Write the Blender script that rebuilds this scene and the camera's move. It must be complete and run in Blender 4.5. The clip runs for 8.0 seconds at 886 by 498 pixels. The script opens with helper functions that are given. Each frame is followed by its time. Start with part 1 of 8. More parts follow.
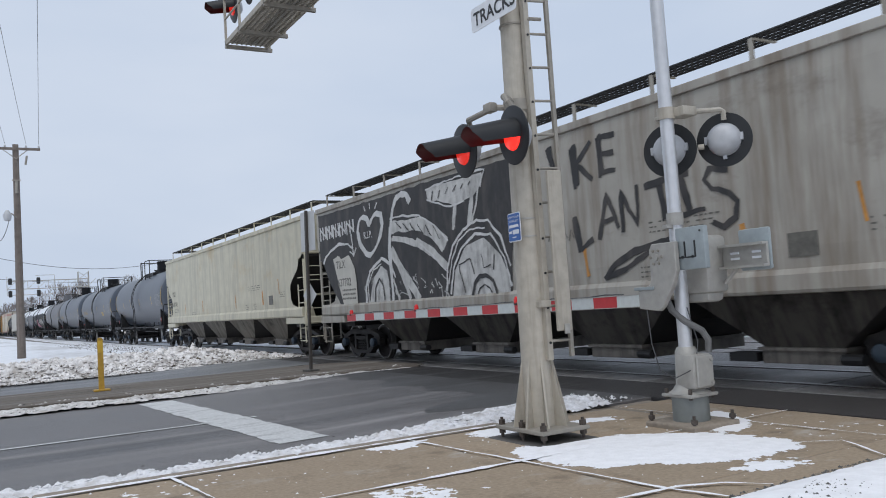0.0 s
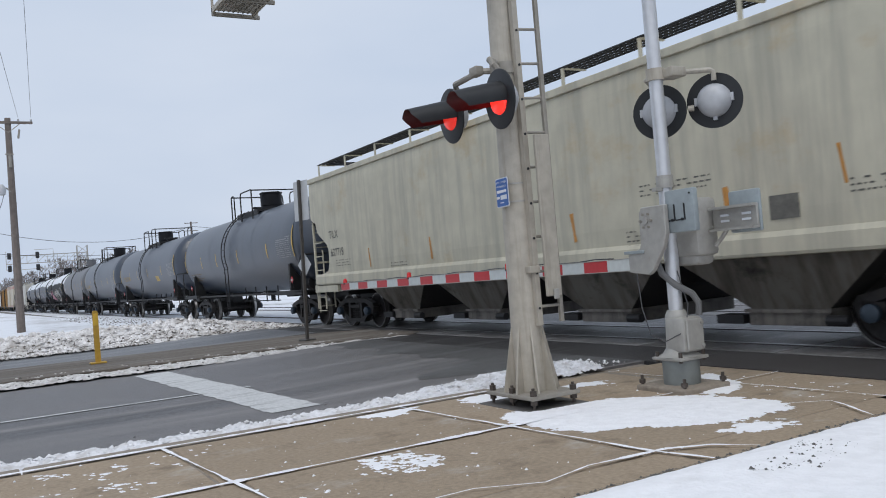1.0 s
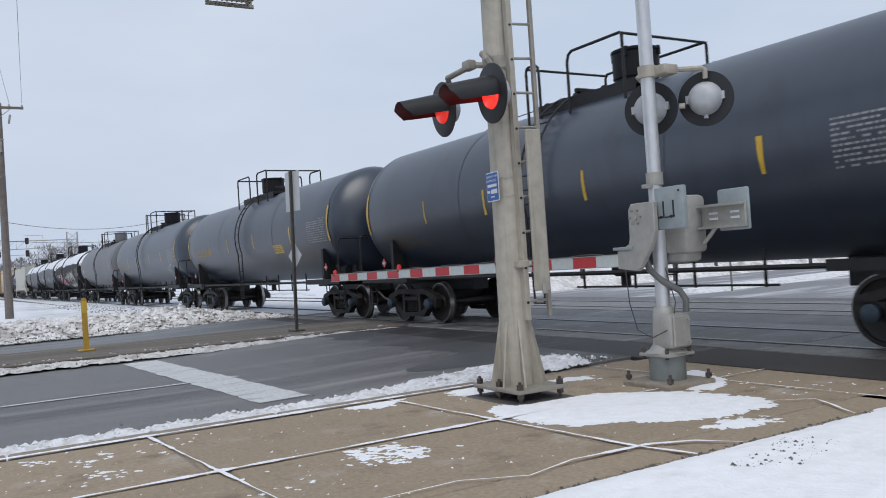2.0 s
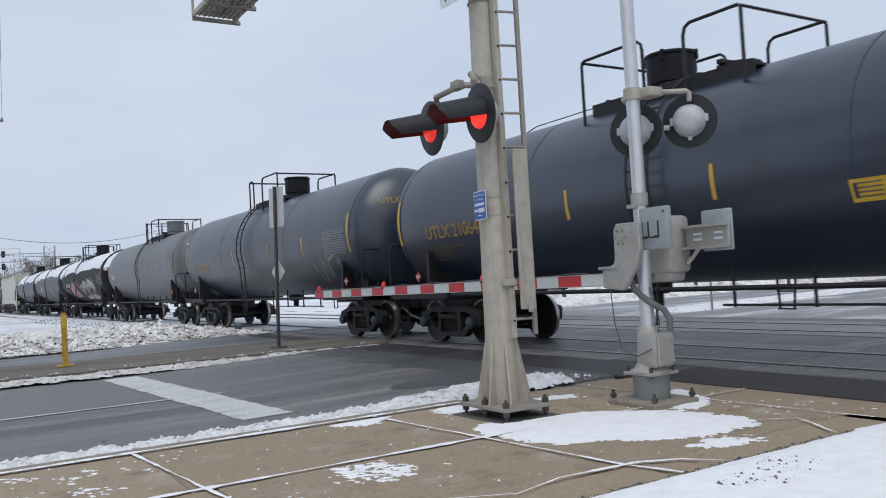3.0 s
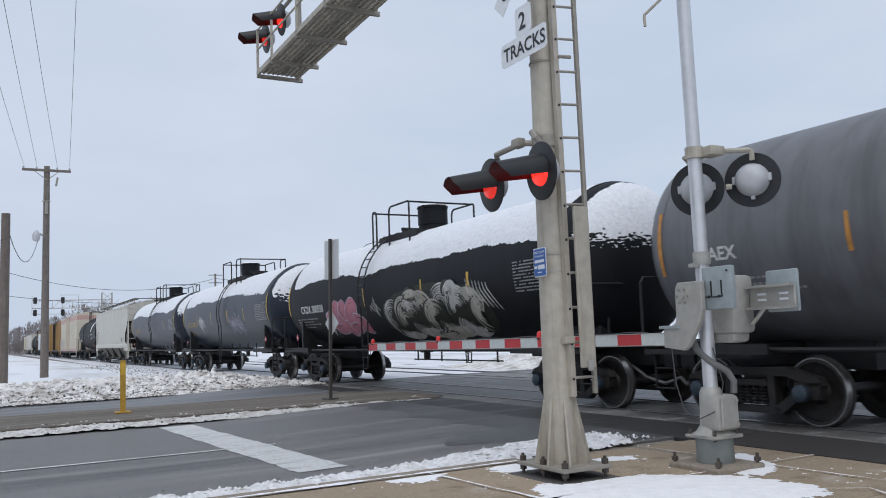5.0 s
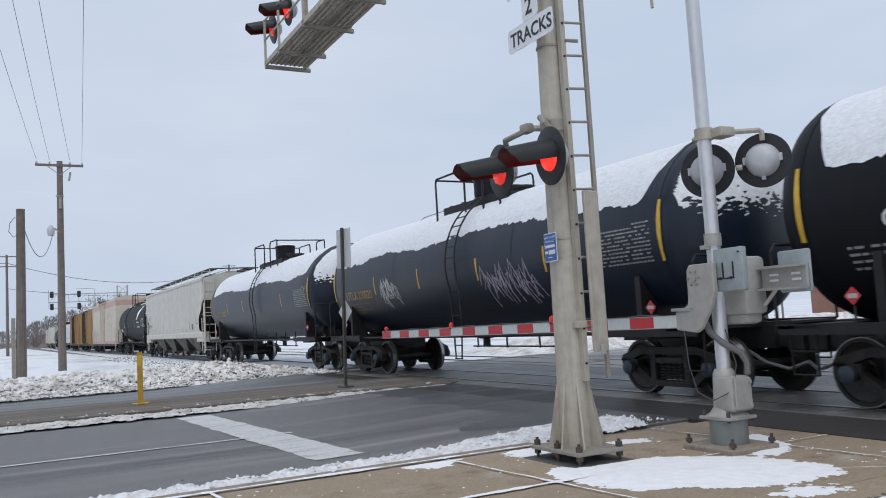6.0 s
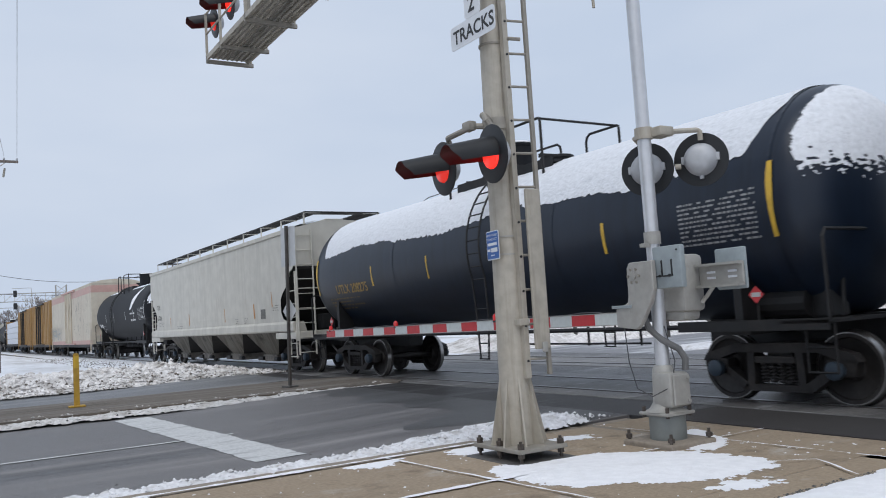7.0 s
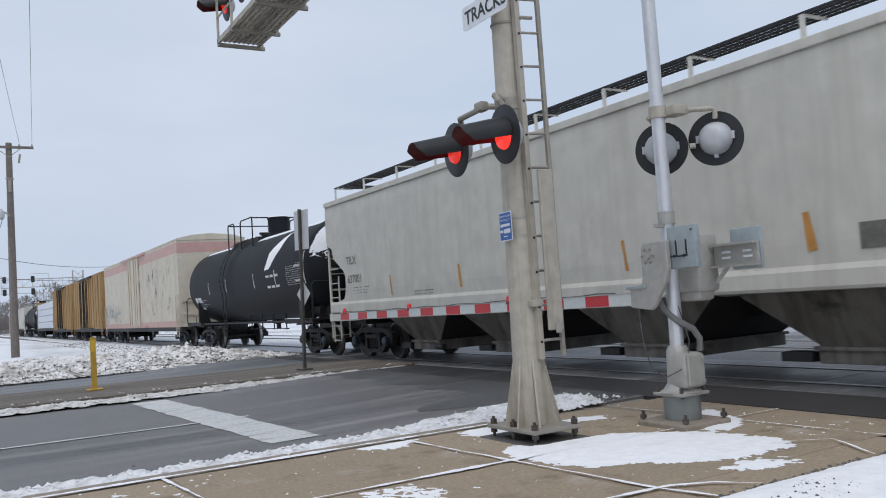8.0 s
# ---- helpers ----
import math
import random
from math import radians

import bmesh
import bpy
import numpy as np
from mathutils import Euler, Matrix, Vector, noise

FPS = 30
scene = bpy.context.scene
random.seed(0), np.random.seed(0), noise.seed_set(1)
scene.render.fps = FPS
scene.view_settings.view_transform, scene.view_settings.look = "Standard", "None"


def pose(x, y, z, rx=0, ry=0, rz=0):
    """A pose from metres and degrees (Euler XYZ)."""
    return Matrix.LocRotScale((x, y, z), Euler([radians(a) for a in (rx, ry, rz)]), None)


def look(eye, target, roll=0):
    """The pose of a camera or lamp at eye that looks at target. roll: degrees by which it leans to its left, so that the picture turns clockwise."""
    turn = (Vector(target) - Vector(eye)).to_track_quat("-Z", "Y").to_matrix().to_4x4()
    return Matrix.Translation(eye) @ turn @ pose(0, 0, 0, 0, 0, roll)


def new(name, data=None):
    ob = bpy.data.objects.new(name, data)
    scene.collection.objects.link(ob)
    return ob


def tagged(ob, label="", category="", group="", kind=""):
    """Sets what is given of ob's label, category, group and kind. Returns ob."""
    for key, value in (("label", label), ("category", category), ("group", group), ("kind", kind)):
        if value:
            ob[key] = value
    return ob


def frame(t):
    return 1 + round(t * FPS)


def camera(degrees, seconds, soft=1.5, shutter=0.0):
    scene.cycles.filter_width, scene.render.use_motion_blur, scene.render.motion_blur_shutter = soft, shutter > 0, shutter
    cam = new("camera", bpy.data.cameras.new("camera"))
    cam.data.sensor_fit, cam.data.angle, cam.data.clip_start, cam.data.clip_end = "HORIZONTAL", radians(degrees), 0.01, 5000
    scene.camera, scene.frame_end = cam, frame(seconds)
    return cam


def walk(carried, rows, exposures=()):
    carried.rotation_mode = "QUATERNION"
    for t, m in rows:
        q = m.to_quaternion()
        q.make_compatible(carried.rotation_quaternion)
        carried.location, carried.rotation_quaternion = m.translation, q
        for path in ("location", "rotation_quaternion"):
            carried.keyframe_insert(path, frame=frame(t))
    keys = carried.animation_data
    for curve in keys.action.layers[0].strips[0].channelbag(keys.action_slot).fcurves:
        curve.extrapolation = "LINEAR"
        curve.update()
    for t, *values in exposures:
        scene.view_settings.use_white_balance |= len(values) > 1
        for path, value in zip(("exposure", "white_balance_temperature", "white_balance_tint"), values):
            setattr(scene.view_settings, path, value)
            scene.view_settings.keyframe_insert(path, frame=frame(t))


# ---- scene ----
cam = camera(56.8, 8.0, soft=1.0, shutter=0.06)
PATH = [
    (0, (0.871, 0.565, 1.428), (1.876, 2.29, 1.555), -3.8),
    (0.5, (0.935, 0.558, 1.416), (1.957, 2.275, 1.508), -4.7),
    (1, (1.001, 0.564, 1.41), (2.004, 2.294, 1.459), -4.7),
    (1.5, (1.011, 0.549, 1.41), (2.011, 2.281, 1.434), -4.2),
    (3, (0.932, 0.531, 1.422), (1.993, 2.225, 1.491), -3.3),
    (3.5, (0.849, 0.561, 1.464), (1.842, 2.29, 1.609), -3.2),
    (4, (0.811, 0.56, 1.473), (1.799, 2.288, 1.671), -2.6),
    (5.5, (0.817, 0.546, 1.451), (1.756, 2.301, 1.644), -2.5),
    (6, (0.819, 0.527, 1.461), (1.753, 2.287, 1.632), -3.3),
    (6.5, (0.857, 0.52, 1.465), (1.842, 2.253, 1.632), -3.7),
    (7, (0.898, 0.539, 1.455), (1.941, 2.238, 1.615), -3.6),
    (7.5, (0.919, 0.548, 1.449), (1.984, 2.235, 1.588), -3.5),
    (8, (0.915, 0.553, 1.44), (1.929, 2.273, 1.561), -3.9),
]
walk(cam, [(t, look(eye, target, roll)) for t, eye, target, roll in PATH])

# ---- light: overcast winter day ----
world = bpy.data.worlds.new("overcast")
scene.world = world
world.use_nodes = True
wn, wl = world.node_tree.nodes, world.node_tree.links
wn.clear()
w_out = wn.new("ShaderNodeOutputWorld")
w_bg = wn.new("ShaderNodeBackground")
w_bg.inputs["Strength"].default_value = 1.04
w_sky = wn.new("ShaderNodeTexSky")
w_sky.sky_type = "NISHITA"
w_sky.sun_disc = False
w_sky.sun_elevation, w_sky.sun_rotation = radians(38), radians(200)
w_sky.dust_density = 6.0
w_scale = wn.new("ShaderNodeVectorMath")
w_scale.operation = "SCALE"
w_scale.inputs["Scale"].default_value = 0.06
w_tc = wn.new("ShaderNodeTexCoord")
w_noise = wn.new("ShaderNodeTexNoise")
w_noise.inputs["Scale"].default_value = 2.2
w_noise.inputs["Detail"].default_value = 4.0
w_map = wn.new("ShaderNodeMapping")
w_map.inputs["Scale"].default_value = (1.0, 1.0, 3.0)
w_ramp = wn.new("ShaderNodeValToRGB")
w_ramp.color_ramp.elements[0].position, w_ramp.color_ramp.elements[0].color = 0.3, (0.55, 0.64, 0.79, 1)
w_ramp.color_ramp.elements[1].position, w_ramp.color_ramp.elements[1].color = 0.75, (0.66, 0.73, 0.85, 1)
w_mix = wn.new("ShaderNodeMix")
w_mix.data_type = "RGBA"
w_mix.inputs["Factor"].default_value = 0.93
wl.new(w_tc.outputs["Generated"], w_map.inputs["Vector"])
wl.new(w_map.outputs["Vector"], w_noise.inputs["Vector"])
wl.new(w_noise.outputs["Fac"], w_ramp.inputs["Fac"])
wl.new(w_sky.outputs["Color"], w_scale.inputs[0])
wl.new(w_scale.outputs["Vector"], w_mix.inputs["A"])
wl.new(w_ramp.outputs["Color"], w_mix.inputs["B"])
wl.new(w_mix.outputs["Result"], w_bg.inputs["Color"])
wl.new(w_bg.outputs["Background"], w_out.inputs["Surface"])
sun_data = bpy.data.lights.new("sun", "SUN")
sun_data.energy, sun_data.angle, sun_data.color = 1.15, radians(40), (1.0, 0.97, 0.92)
sun = new("sun", sun_data)
sun.matrix_world = look((0, 0, 40), (14, 18, 0))

# ---- materials ----
def mat(name, colour, rough=0.6, metal=0.0, var=0.18, scale=6.0, second=None, amount=0.0, low=0.5, stretch=(1, 1, 1), second_scale=1.2, bump=0.0, bump_scale=40.0, emit=0.0, per_object=0.0, second_rough=None, third=None):
    """A node material: base colour with fine grain, a second colour (stain, rust, snow dust) in patches, and fine relief."""
    m = bpy.data.materials.new(name)
    m.use_nodes = True
    n, l = m.node_tree.nodes, m.node_tree.links
    bsdf = n["Principled BSDF"]
    bsdf.inputs["Roughness"].default_value, bsdf.inputs["Metallic"].default_value = rough, metal
    tc = n.new("ShaderNodeTexCoord")
    grain = n.new("ShaderNodeTexNoise")
    grain.inputs["Scale"].default_value, grain.inputs["Detail"].default_value = scale, 6.0
    l.new(tc.outputs["Object"], grain.inputs["Vector"])
    ramp = n.new("ShaderNodeMapRange")
    ramp.inputs["From Min"].default_value, ramp.inputs["From Max"].default_value = 0.25, 0.75
    ramp.inputs["To Min"].default_value, ramp.inputs["To Max"].default_value = 1 - var, 1 + var
    l.new(grain.outputs["Fac"], ramp.inputs["Value"])
    value = ramp.outputs["Result"]
    if per_object:
        info = n.new("ShaderNodeObjectInfo")
        r2 = n.new("ShaderNodeMapRange")
        r2.inputs["To Min"].default_value, r2.inputs["To Max"].default_value = 1 - per_object, 1 + per_object
        l.new(info.outputs["Random"], r2.inputs["Value"])
        mul = n.new("ShaderNodeMath")
        mul.operation = "MULTIPLY"
        l.new(value, mul.inputs[0])
        l.new(r2.outputs["Result"], mul.inputs[1])
        value = mul.outputs["Value"]
    tint = n.new("ShaderNodeVectorMath")
    tint.operation = "SCALE"
    tint.inputs[0].default_value = colour
    l.new(value, tint.inputs["Scale"])
    out = tint.outputs["Vector"]
    if second is not None:
        mp = n.new("ShaderNodeMapping")
        mp.inputs["Scale"].default_value = stretch
        l.new(tc.outputs["Object"], mp.inputs["Vector"])
        big = n.new("ShaderNodeTexNoise")
        big.inputs["Scale"].default_value, big.inputs["Detail"].default_value, big.inputs["Roughness"].default_value = second_scale, 8.0, 0.62
        l.new(mp.outputs["Vector"], big.inputs["Vector"])
        mr = n.new("ShaderNodeMapRange")
        mr.inputs["From Min"].default_value, mr.inputs["From Max"].default_value = low, low + 0.22
        mr.inputs["To Max"].default_value = amount
        l.new(big.outputs["Fac"], mr.inputs["Value"])
        mix = n.new("ShaderNodeMix")
        mix.data_type = "RGBA"
        mix.inputs["B"].default_value = (*second, 1)
        l.new(mr.outputs["Result"], mix.inputs["Factor"])
        l.new(out, mix.inputs["A"])
        out = mix.outputs["Result"]
        if second_rough is not None:
            rr = n.new("ShaderNodeMapRange")
            rr.inputs["From Max"].default_value = max(amount, 0.01)
            rr.inputs["To Min"].default_value, rr.inputs["To Max"].default_value = rough, second_rough
            l.new(mr.outputs["Result"], rr.inputs["Value"])
            l.new(rr.outputs["Result"], bsdf.inputs["Roughness"])
    if third is not None:
        c3, a3, low3, scale3, stretch3 = third
        mp = n.new("ShaderNodeMapping")
        mp.inputs["Scale"].default_value, mp.inputs["Location"].default_value = stretch3, (3.7, 1.9, 5.3)
        l.new(tc.outputs["Object"], mp.inputs["Vector"])
        big = n.new("ShaderNodeTexNoise")
        big.inputs["Scale"].default_value, big.inputs["Detail"].default_value, big.inputs["Roughness"].default_value = scale3, 9.0, 0.68
        l.new(mp.outputs["Vector"], big.inputs["Vector"])
        mr = n.new("ShaderNodeMapRange")
        mr.inputs["From Min"].default_value, mr.inputs["From Max"].default_value, mr.inputs["To Max"].default_value = low3, low3 + 0.16, a3
        l.new(big.outputs["Fac"], mr.inputs["Value"])
        mix = n.new("ShaderNodeMix")
        mix.data_type = "RGBA"
        mix.inputs["B"].default_value = (*c3, 1)
        l.new(mr.outputs["Result"], mix.inputs["Factor"])
        l.new(out, mix.inputs["A"])
        out = mix.outputs["Result"]
    l.new(out, bsdf.inputs["Base Color"])
    if bump:
        fine = n.new("ShaderNodeTexNoise")
        fine.inputs["Scale"].default_value, fine.inputs["Detail"].default_value = bump_scale, 5.0
        l.new(tc.outputs["Object"], fine.inputs["Vector"])
        b = n.new("ShaderNodeBump")
        b.inputs["Strength"].default_value, b.inputs["Distance"].default_value = bump, 0.02
        l.new(fine.outputs["Fac"], b.inputs["Height"])
        l.new(b.outputs["Normal"], bsdf.inputs["Normal"])
    if emit:
        bsdf.inputs["Emission Color"].default_value = (*colour, 1)
        bsdf.inputs["Emission Strength"].default_value = emit
    return m


SNOW = mat("snow", (0.86, 0.86, 0.88), 0.75, var=0.06, scale=9, second=(0.46, 0.44, 0.42), amount=0.3, low=0.58, second_scale=2.5, bump=0.6, bump_scale=30)
SNOW_CRUST = mat("crusted wind-blown snow", (0.74, 0.76, 0.80), 0.7, var=0.10, scale=14, second=(0.50, 0.52, 0.56), amount=0.6, low=0.54, second_scale=7.0, stretch=(1, 0.5, 2.0), bump=0.9, bump_scale=22)
SNOW_FIELD = mat("snow field", (0.74, 0.76, 0.80), 0.8, var=0.08, scale=2, second=(0.33, 0.32, 0.31), amount=0.8, low=0.50, second_scale=0.5, stretch=(0.5, 0.10, 1), bump=0.5, bump_scale=3)
SNOW_DIRTY = mat("dirty snow", (0.74, 0.72, 0.71), 0.8, var=0.25, scale=9, second=(0.30, 0.27, 0.24), amount=0.9, low=0.46, second_scale=1.6, bump=0.9, bump_scale=12, third=((0.12, 0.10, 0.085), 0.9, 0.57, 5.0, (1, 1, 1)))
SNOW_GRIMY = mat("grimy grey snow", (0.60, 0.585, 0.57), 0.85, var=0.3, scale=22, second=(0.26, 0.23, 0.20), amount=0.9, low=0.47, second_scale=3.0, bump=0.9, bump_scale=24, third=((0.05, 0.042, 0.036), 0.95, 0.62, 12.0, (1, 1, 1)))
SNOW_KERB = mat("salted kerb snow", (0.74, 0.74, 0.76), 0.8, var=0.2, scale=20, second=(0.34, 0.31, 0.28), amount=0.85, low=0.50, second_scale=5.0, bump=0.8, bump_scale=26, third=((0.10, 0.085, 0.07), 0.9, 0.65, 22.0, (1, 1, 1)))
ASPHALT = mat("asphalt", (0.132, 0.125, 0.125), 0.45, var=0.5, scale=42, second=(0.305, 0.292, 0.288), amount=0.9, low=0.50, stretch=(0.045, 1.3, 1), second_scale=1.6, bump=0.8, bump_scale=70, second_rough=0.75, third=((0.050, 0.050, 0.052), 0.95, 0.51, 0.7, (0.07, 1.0, 1)))
ASPHALT_DAMP = mat("damp asphalt stain", (0.070, 0.069, 0.070), 0.42, var=0.35, scale=30, second=(0.125, 0.125, 0.128), amount=0.9, low=0.47, stretch=(0.06, 1.1, 1), second_scale=1.3, bump=0.5, bump_scale=90, third=((0.035, 0.034, 0.034), 0.85, 0.53, 0.9, (0.12, 1, 1)))
ASPHALT_WET = mat("wet salted crossing asphalt", (0.080, 0.077, 0.077), 0.52, var=0.4, scale=26, second=(0.026, 0.024, 0.024), amount=0.95, low=0.46, stretch=(0.12, 0.8, 1), second_scale=1.1, bump=0.5, bump_scale=70, second_rough=0.36, third=((0.42, 0.42, 0.43), 0.75, 0.58, 1.3, (0.10, 0.7, 1)))
ASPHALT_DARK = mat("dark damp asphalt patch", (0.036, 0.034, 0.034), 0.5, var=0.35, scale=34, second=(0.085, 0.083, 0.083), amount=0.85, low=0.49, stretch=(0.12, 1.2, 1), second_scale=1.2, bump=0.5, bump_scale=90, second_rough=0.35, third=((0.015, 0.014, 0.014), 0.8, 0.55, 2.0, (0.3, 1, 1)))
ASPHALT_NEW = mat("dark asphalt apron", (0.036, 0.032, 0.031), 0.7, var=0.35, scale=40, second=(0.09, 0.085, 0.08), amount=0.6, low=0.56, second_scale=2, bump=0.5, bump_scale=110, third=((0.35, 0.35, 0.36), 0.8, 0.68, 5.0, (1, 1, 1)))
ROAD_FAR = mat("salty wet asphalt", (0.095, 0.098, 0.105), 0.42, var=0.35, scale=20, second=(0.22, 0.223, 0.23), amount=0.9, low=0.48, stretch=(0.06, 1.4, 1), second_scale=1.3, bump=0.4, bump_scale=60, third=((0.040, 0.034, 0.030), 0.9, 0.52, 0.9, (0.08, 1.2, 1)))
ROAD_SNOWY = mat("road under packed snow", (0.20, 0.20, 0.21), 0.6, var=0.3, scale=14, second=(0.74, 0.76, 0.79), amount=0.9, low=0.49, stretch=(0.25, 0.9, 1), second_scale=0.8, bump=0.4, bump_scale=30, third=((0.10, 0.10, 0.105), 0.7, 0.60, 0.6, (0.12, 1.0, 1)))
CONCRETE = mat("tan sidewalk concrete", (0.335, 0.262, 0.185), 0.85, var=0.20, scale=28, second=(0.52, 0.495, 0.455), amount=0.75, low=0.565, stretch=(0.8, 1.6, 1), second_scale=1.5, bump=0.6, bump_scale=120, per_object=0.07, third=((0.19, 0.145, 0.10), 0.75, 0.55, 3.1, (1, 1, 1)))
MEDIAN = mat("dirty median concrete", (0.120, 0.100, 0.080), 0.8, var=0.4, scale=14, second=(0.25, 0.235, 0.215), amount=0.9, low=0.49, stretch=(0.10, 1.4, 1), second_scale=1.5, bump=0.5, bump_scale=50, third=((0.040, 0.034, 0.028), 0.9, 0.53, 1.2, (0.12, 1.2, 1)))
KERB = mat("kerb concrete", (0.27, 0.23, 0.185), 0.85, var=0.16, scale=18, second=(0.12, 0.10, 0.085), amount=0.6, low=0.5, second_scale=4, bump=0.3, bump_scale=70)
PANEL = mat("crossing panel concrete", (0.150, 0.145, 0.142), 0.55, var=0.35, scale=18, second=(0.055, 0.050, 0.048), amount=0.95, low=0.46, second_scale=1.1, stretch=(0.5, 0.9, 1), bump=0.4, bump_scale=50, per_object=0.3, second_rough=0.38, third=((0.50, 0.50, 0.51), 0.7, 0.59, 1.8, (0.5, 1.0, 1)))
BALLAST = mat("ballast stones", (0.16, 0.145, 0.135), 0.9, var=0.5, scale=55, second=(0.62, 0.63, 0.66), amount=0.8, low=0.57, second_scale=1.1, stretch=(1.5, 0.25, 1), bump=1.0, bump_scale=38)
PAINT_WHITE = mat("worn white road paint", (0.54, 0.545, 0.54), 0.6, var=0.2, scale=25, second=(0.15, 0.15, 0.155), amount=0.85, low=0.53, second_scale=2.6, stretch=(0.5, 2.2, 1), bump=0.3, bump_scale=90, third=((0.10, 0.10, 0.105), 0.9, 0.62, 9.0, (1, 1, 1)))
RAIL = mat("rusty rail steel", (0.10, 0.085, 0.075), 0.5, 0.6, var=0.3, scale=20)
RAIL_TOP = mat("polished rail head", (0.26, 0.255, 0.25), 0.35, 0.9, var=0.15, scale=30)
GALV = mat("weathered galvanised steel", (0.43, 0.395, 0.335), 0.55, 0.2, var=0.14, scale=9, second=(0.27, 0.24, 0.195), amount=0.7, low=0.50, stretch=(4, 4, 0.3), second_scale=2.0, bump=0.1, bump_scale=60, third=((0.20, 0.15, 0.10), 0.6, 0.64, 3.0, (3, 3, 0.5)))
GALV_DARK = mat("dull galvanised ladder steel", (0.30, 0.28, 0.245), 0.6, 0.25, var=0.15, scale=10, second=(0.20, 0.15, 0.11), amount=0.5, low=0.56, second_scale=4)
ALU = mat("cast aluminium", (0.38, 0.37, 0.345), 0.5, 0.25, var=0.12, scale=12, second=(0.34, 0.33, 0.30), amount=0.7, low=0.50, second_scale=3.5, bump=0.1, bump_scale=80, third=((0.24, 0.22, 0.19), 0.6, 0.63, 6.0, (1, 1, 0.5)))
ALU_POLE = mat("aluminium gate pole", (0.60, 0.61, 0.63), 0.38, 0.5, var=0.06, scale=12, second=(0.44, 0.45, 0.47), amount=0.5, low=0.5, stretch=(3, 3, 0.4), second_scale=3)
BOX_BLUE = mat("blue grey painted steel plate", (0.29, 0.33, 0.345), 0.5, 0.1, var=0.12, scale=10, second=(0.23, 0.25, 0.255), amount=0.6, low=0.5, second_scale=4, third=((0.38, 0.40, 0.40), 0.5, 0.62, 7.0, (1, 1, 0.4)))
BASE_GREY = mat("grey cast iron base", (0.19, 0.205, 0.20), 0.55, 0.15, var=0.12, scale=9, second=(0.18, 0.18, 0.17), amount=0.5, low=0.55, second_scale=4)
BLACK = mat("matt black paint", (0.012, 0.013, 0.015), 0.5, var=0.2, scale=12)
LENS_GREY = mat("grey lamp housing", (0.45, 0.46, 0.48), 0.5, 0.15, var=0.08, scale=14)
RED_ON = mat("lit red lens", (1.0, 0.03, 0.02), 0.25, var=0.1, scale=30, emit=1.25)
RED_DIM = mat("dim red lens", (0.70, 0.03, 0.02), 0.25, var=0.1, scale=30, emit=0.7)
RED_LAMP = mat("small red lamp glass", (0.55, 0.02, 0.02), 0.2, var=0.1, scale=30, emit=0.12)
# dark red stands in for the lens's glow inside the black hood
RED_GLOW = mat("inner hood tinted with lens glow", (0.06, 0.008, 0.008), 0.5, var=0.2, scale=10)
STRIPE_RED = mat("red gate stripe", (0.50, 0.025, 0.03), 0.4, var=0.10, scale=15)
STRIPE_WHITE = mat("white gate stripe", (0.55, 0.58, 0.57), 0.45, var=0.08, scale=15)
SIGN_WHITE = mat("white sign sheet", (0.68, 0.70, 0.73), 0.4, var=0.05, scale=12)
SIGN_BLACK = mat("black sign letters", (0.02, 0.02, 0.022), 0.5, var=0.1)
SIGN_BLUE = mat("blue sign sheet", (0.015, 0.10, 0.36), 0.4, var=0.08, scale=12)
SIGN_BACK = mat("bare aluminium sign back", (0.52, 0.53, 0.54), 0.5, 0.15, var=0.08, scale=6)
SIGN_POST = mat("brown steel sign post", (0.07, 0.062, 0.055), 0.6, 0.2, var=0.2, scale=12)
POST_DARK = mat("dark steel post", (0.10, 0.095, 0.09), 0.6, 0.3, var=0.2, scale=12)
YELLOW_POST = mat("faded yellow post", (0.45, 0.27, 0.035), 0.55, var=0.18, scale=12, second=(0.22, 0.15, 0.05), amount=0.6, low=0.55, second_scale=5)
WOOD_POLE = mat("weathered pole wood", (0.155, 0.13, 0.115), 0.85, var=0.2, scale=5, second=(0.25, 0.225, 0.205), amount=0.6, low=0.5, stretch=(6, 6, 0.25), second_scale=2, bump=0.3, bump_scale=30)
WIRE = mat("cable", (0.06, 0.06, 0.065), 0.6, var=0.1)
RUBBER = mat("grey rubber hose", (0.14, 0.14, 0.14), 0.6, var=0.15)
TWIG = mat("bare winter twigs", (0.185, 0.165, 0.16), 0.9, var=0.3, scale=0.3)
BRICK = mat("brown brick wall", (0.25, 0.13, 0.10), 0.85, var=0.2, scale=8, second=(0.30, 0.18, 0.14), amount=0.6, low=0.5, second_scale=0.8)


def paint(name, colour, dirt, amount, low=0.5, rough=0.42, var=0.10, third=None):
    return mat(name, colour, rough, var=var, scale=2.6, second=dirt, amount=amount, low=low, stretch=(1.0, 2.4, 0.20), second_scale=1.7, bump=0.05, bump_scale=7, third=third)


TANK_A = paint("dark blue grey tank paint", (0.009, 0.016, 0.031), (0.005, 0.009, 0.017), 0.7, 0.46, 0.36, third=((0.026, 0.036, 0.052), 0.4, 0.60, 2.2, (1, 1, 0.3)))
TANK_B = paint("slate grey tank paint", (0.026, 0.037, 0.058), (0.036, 0.043, 0.056), 0.5, 0.52, 0.33, third=((0.013, 0.018, 0.028), 0.7, 0.54, 1.4, (1, 1, 0.3)))
TANK_C = paint("dark slate tank paint", (0.014, 0.024, 0.046), (0.020, 0.028, 0.043), 0.5, 0.52, 0.33, third=((0.007, 0.011, 0.020), 0.7, 0.54, 1.4, (1, 1, 0.3)))
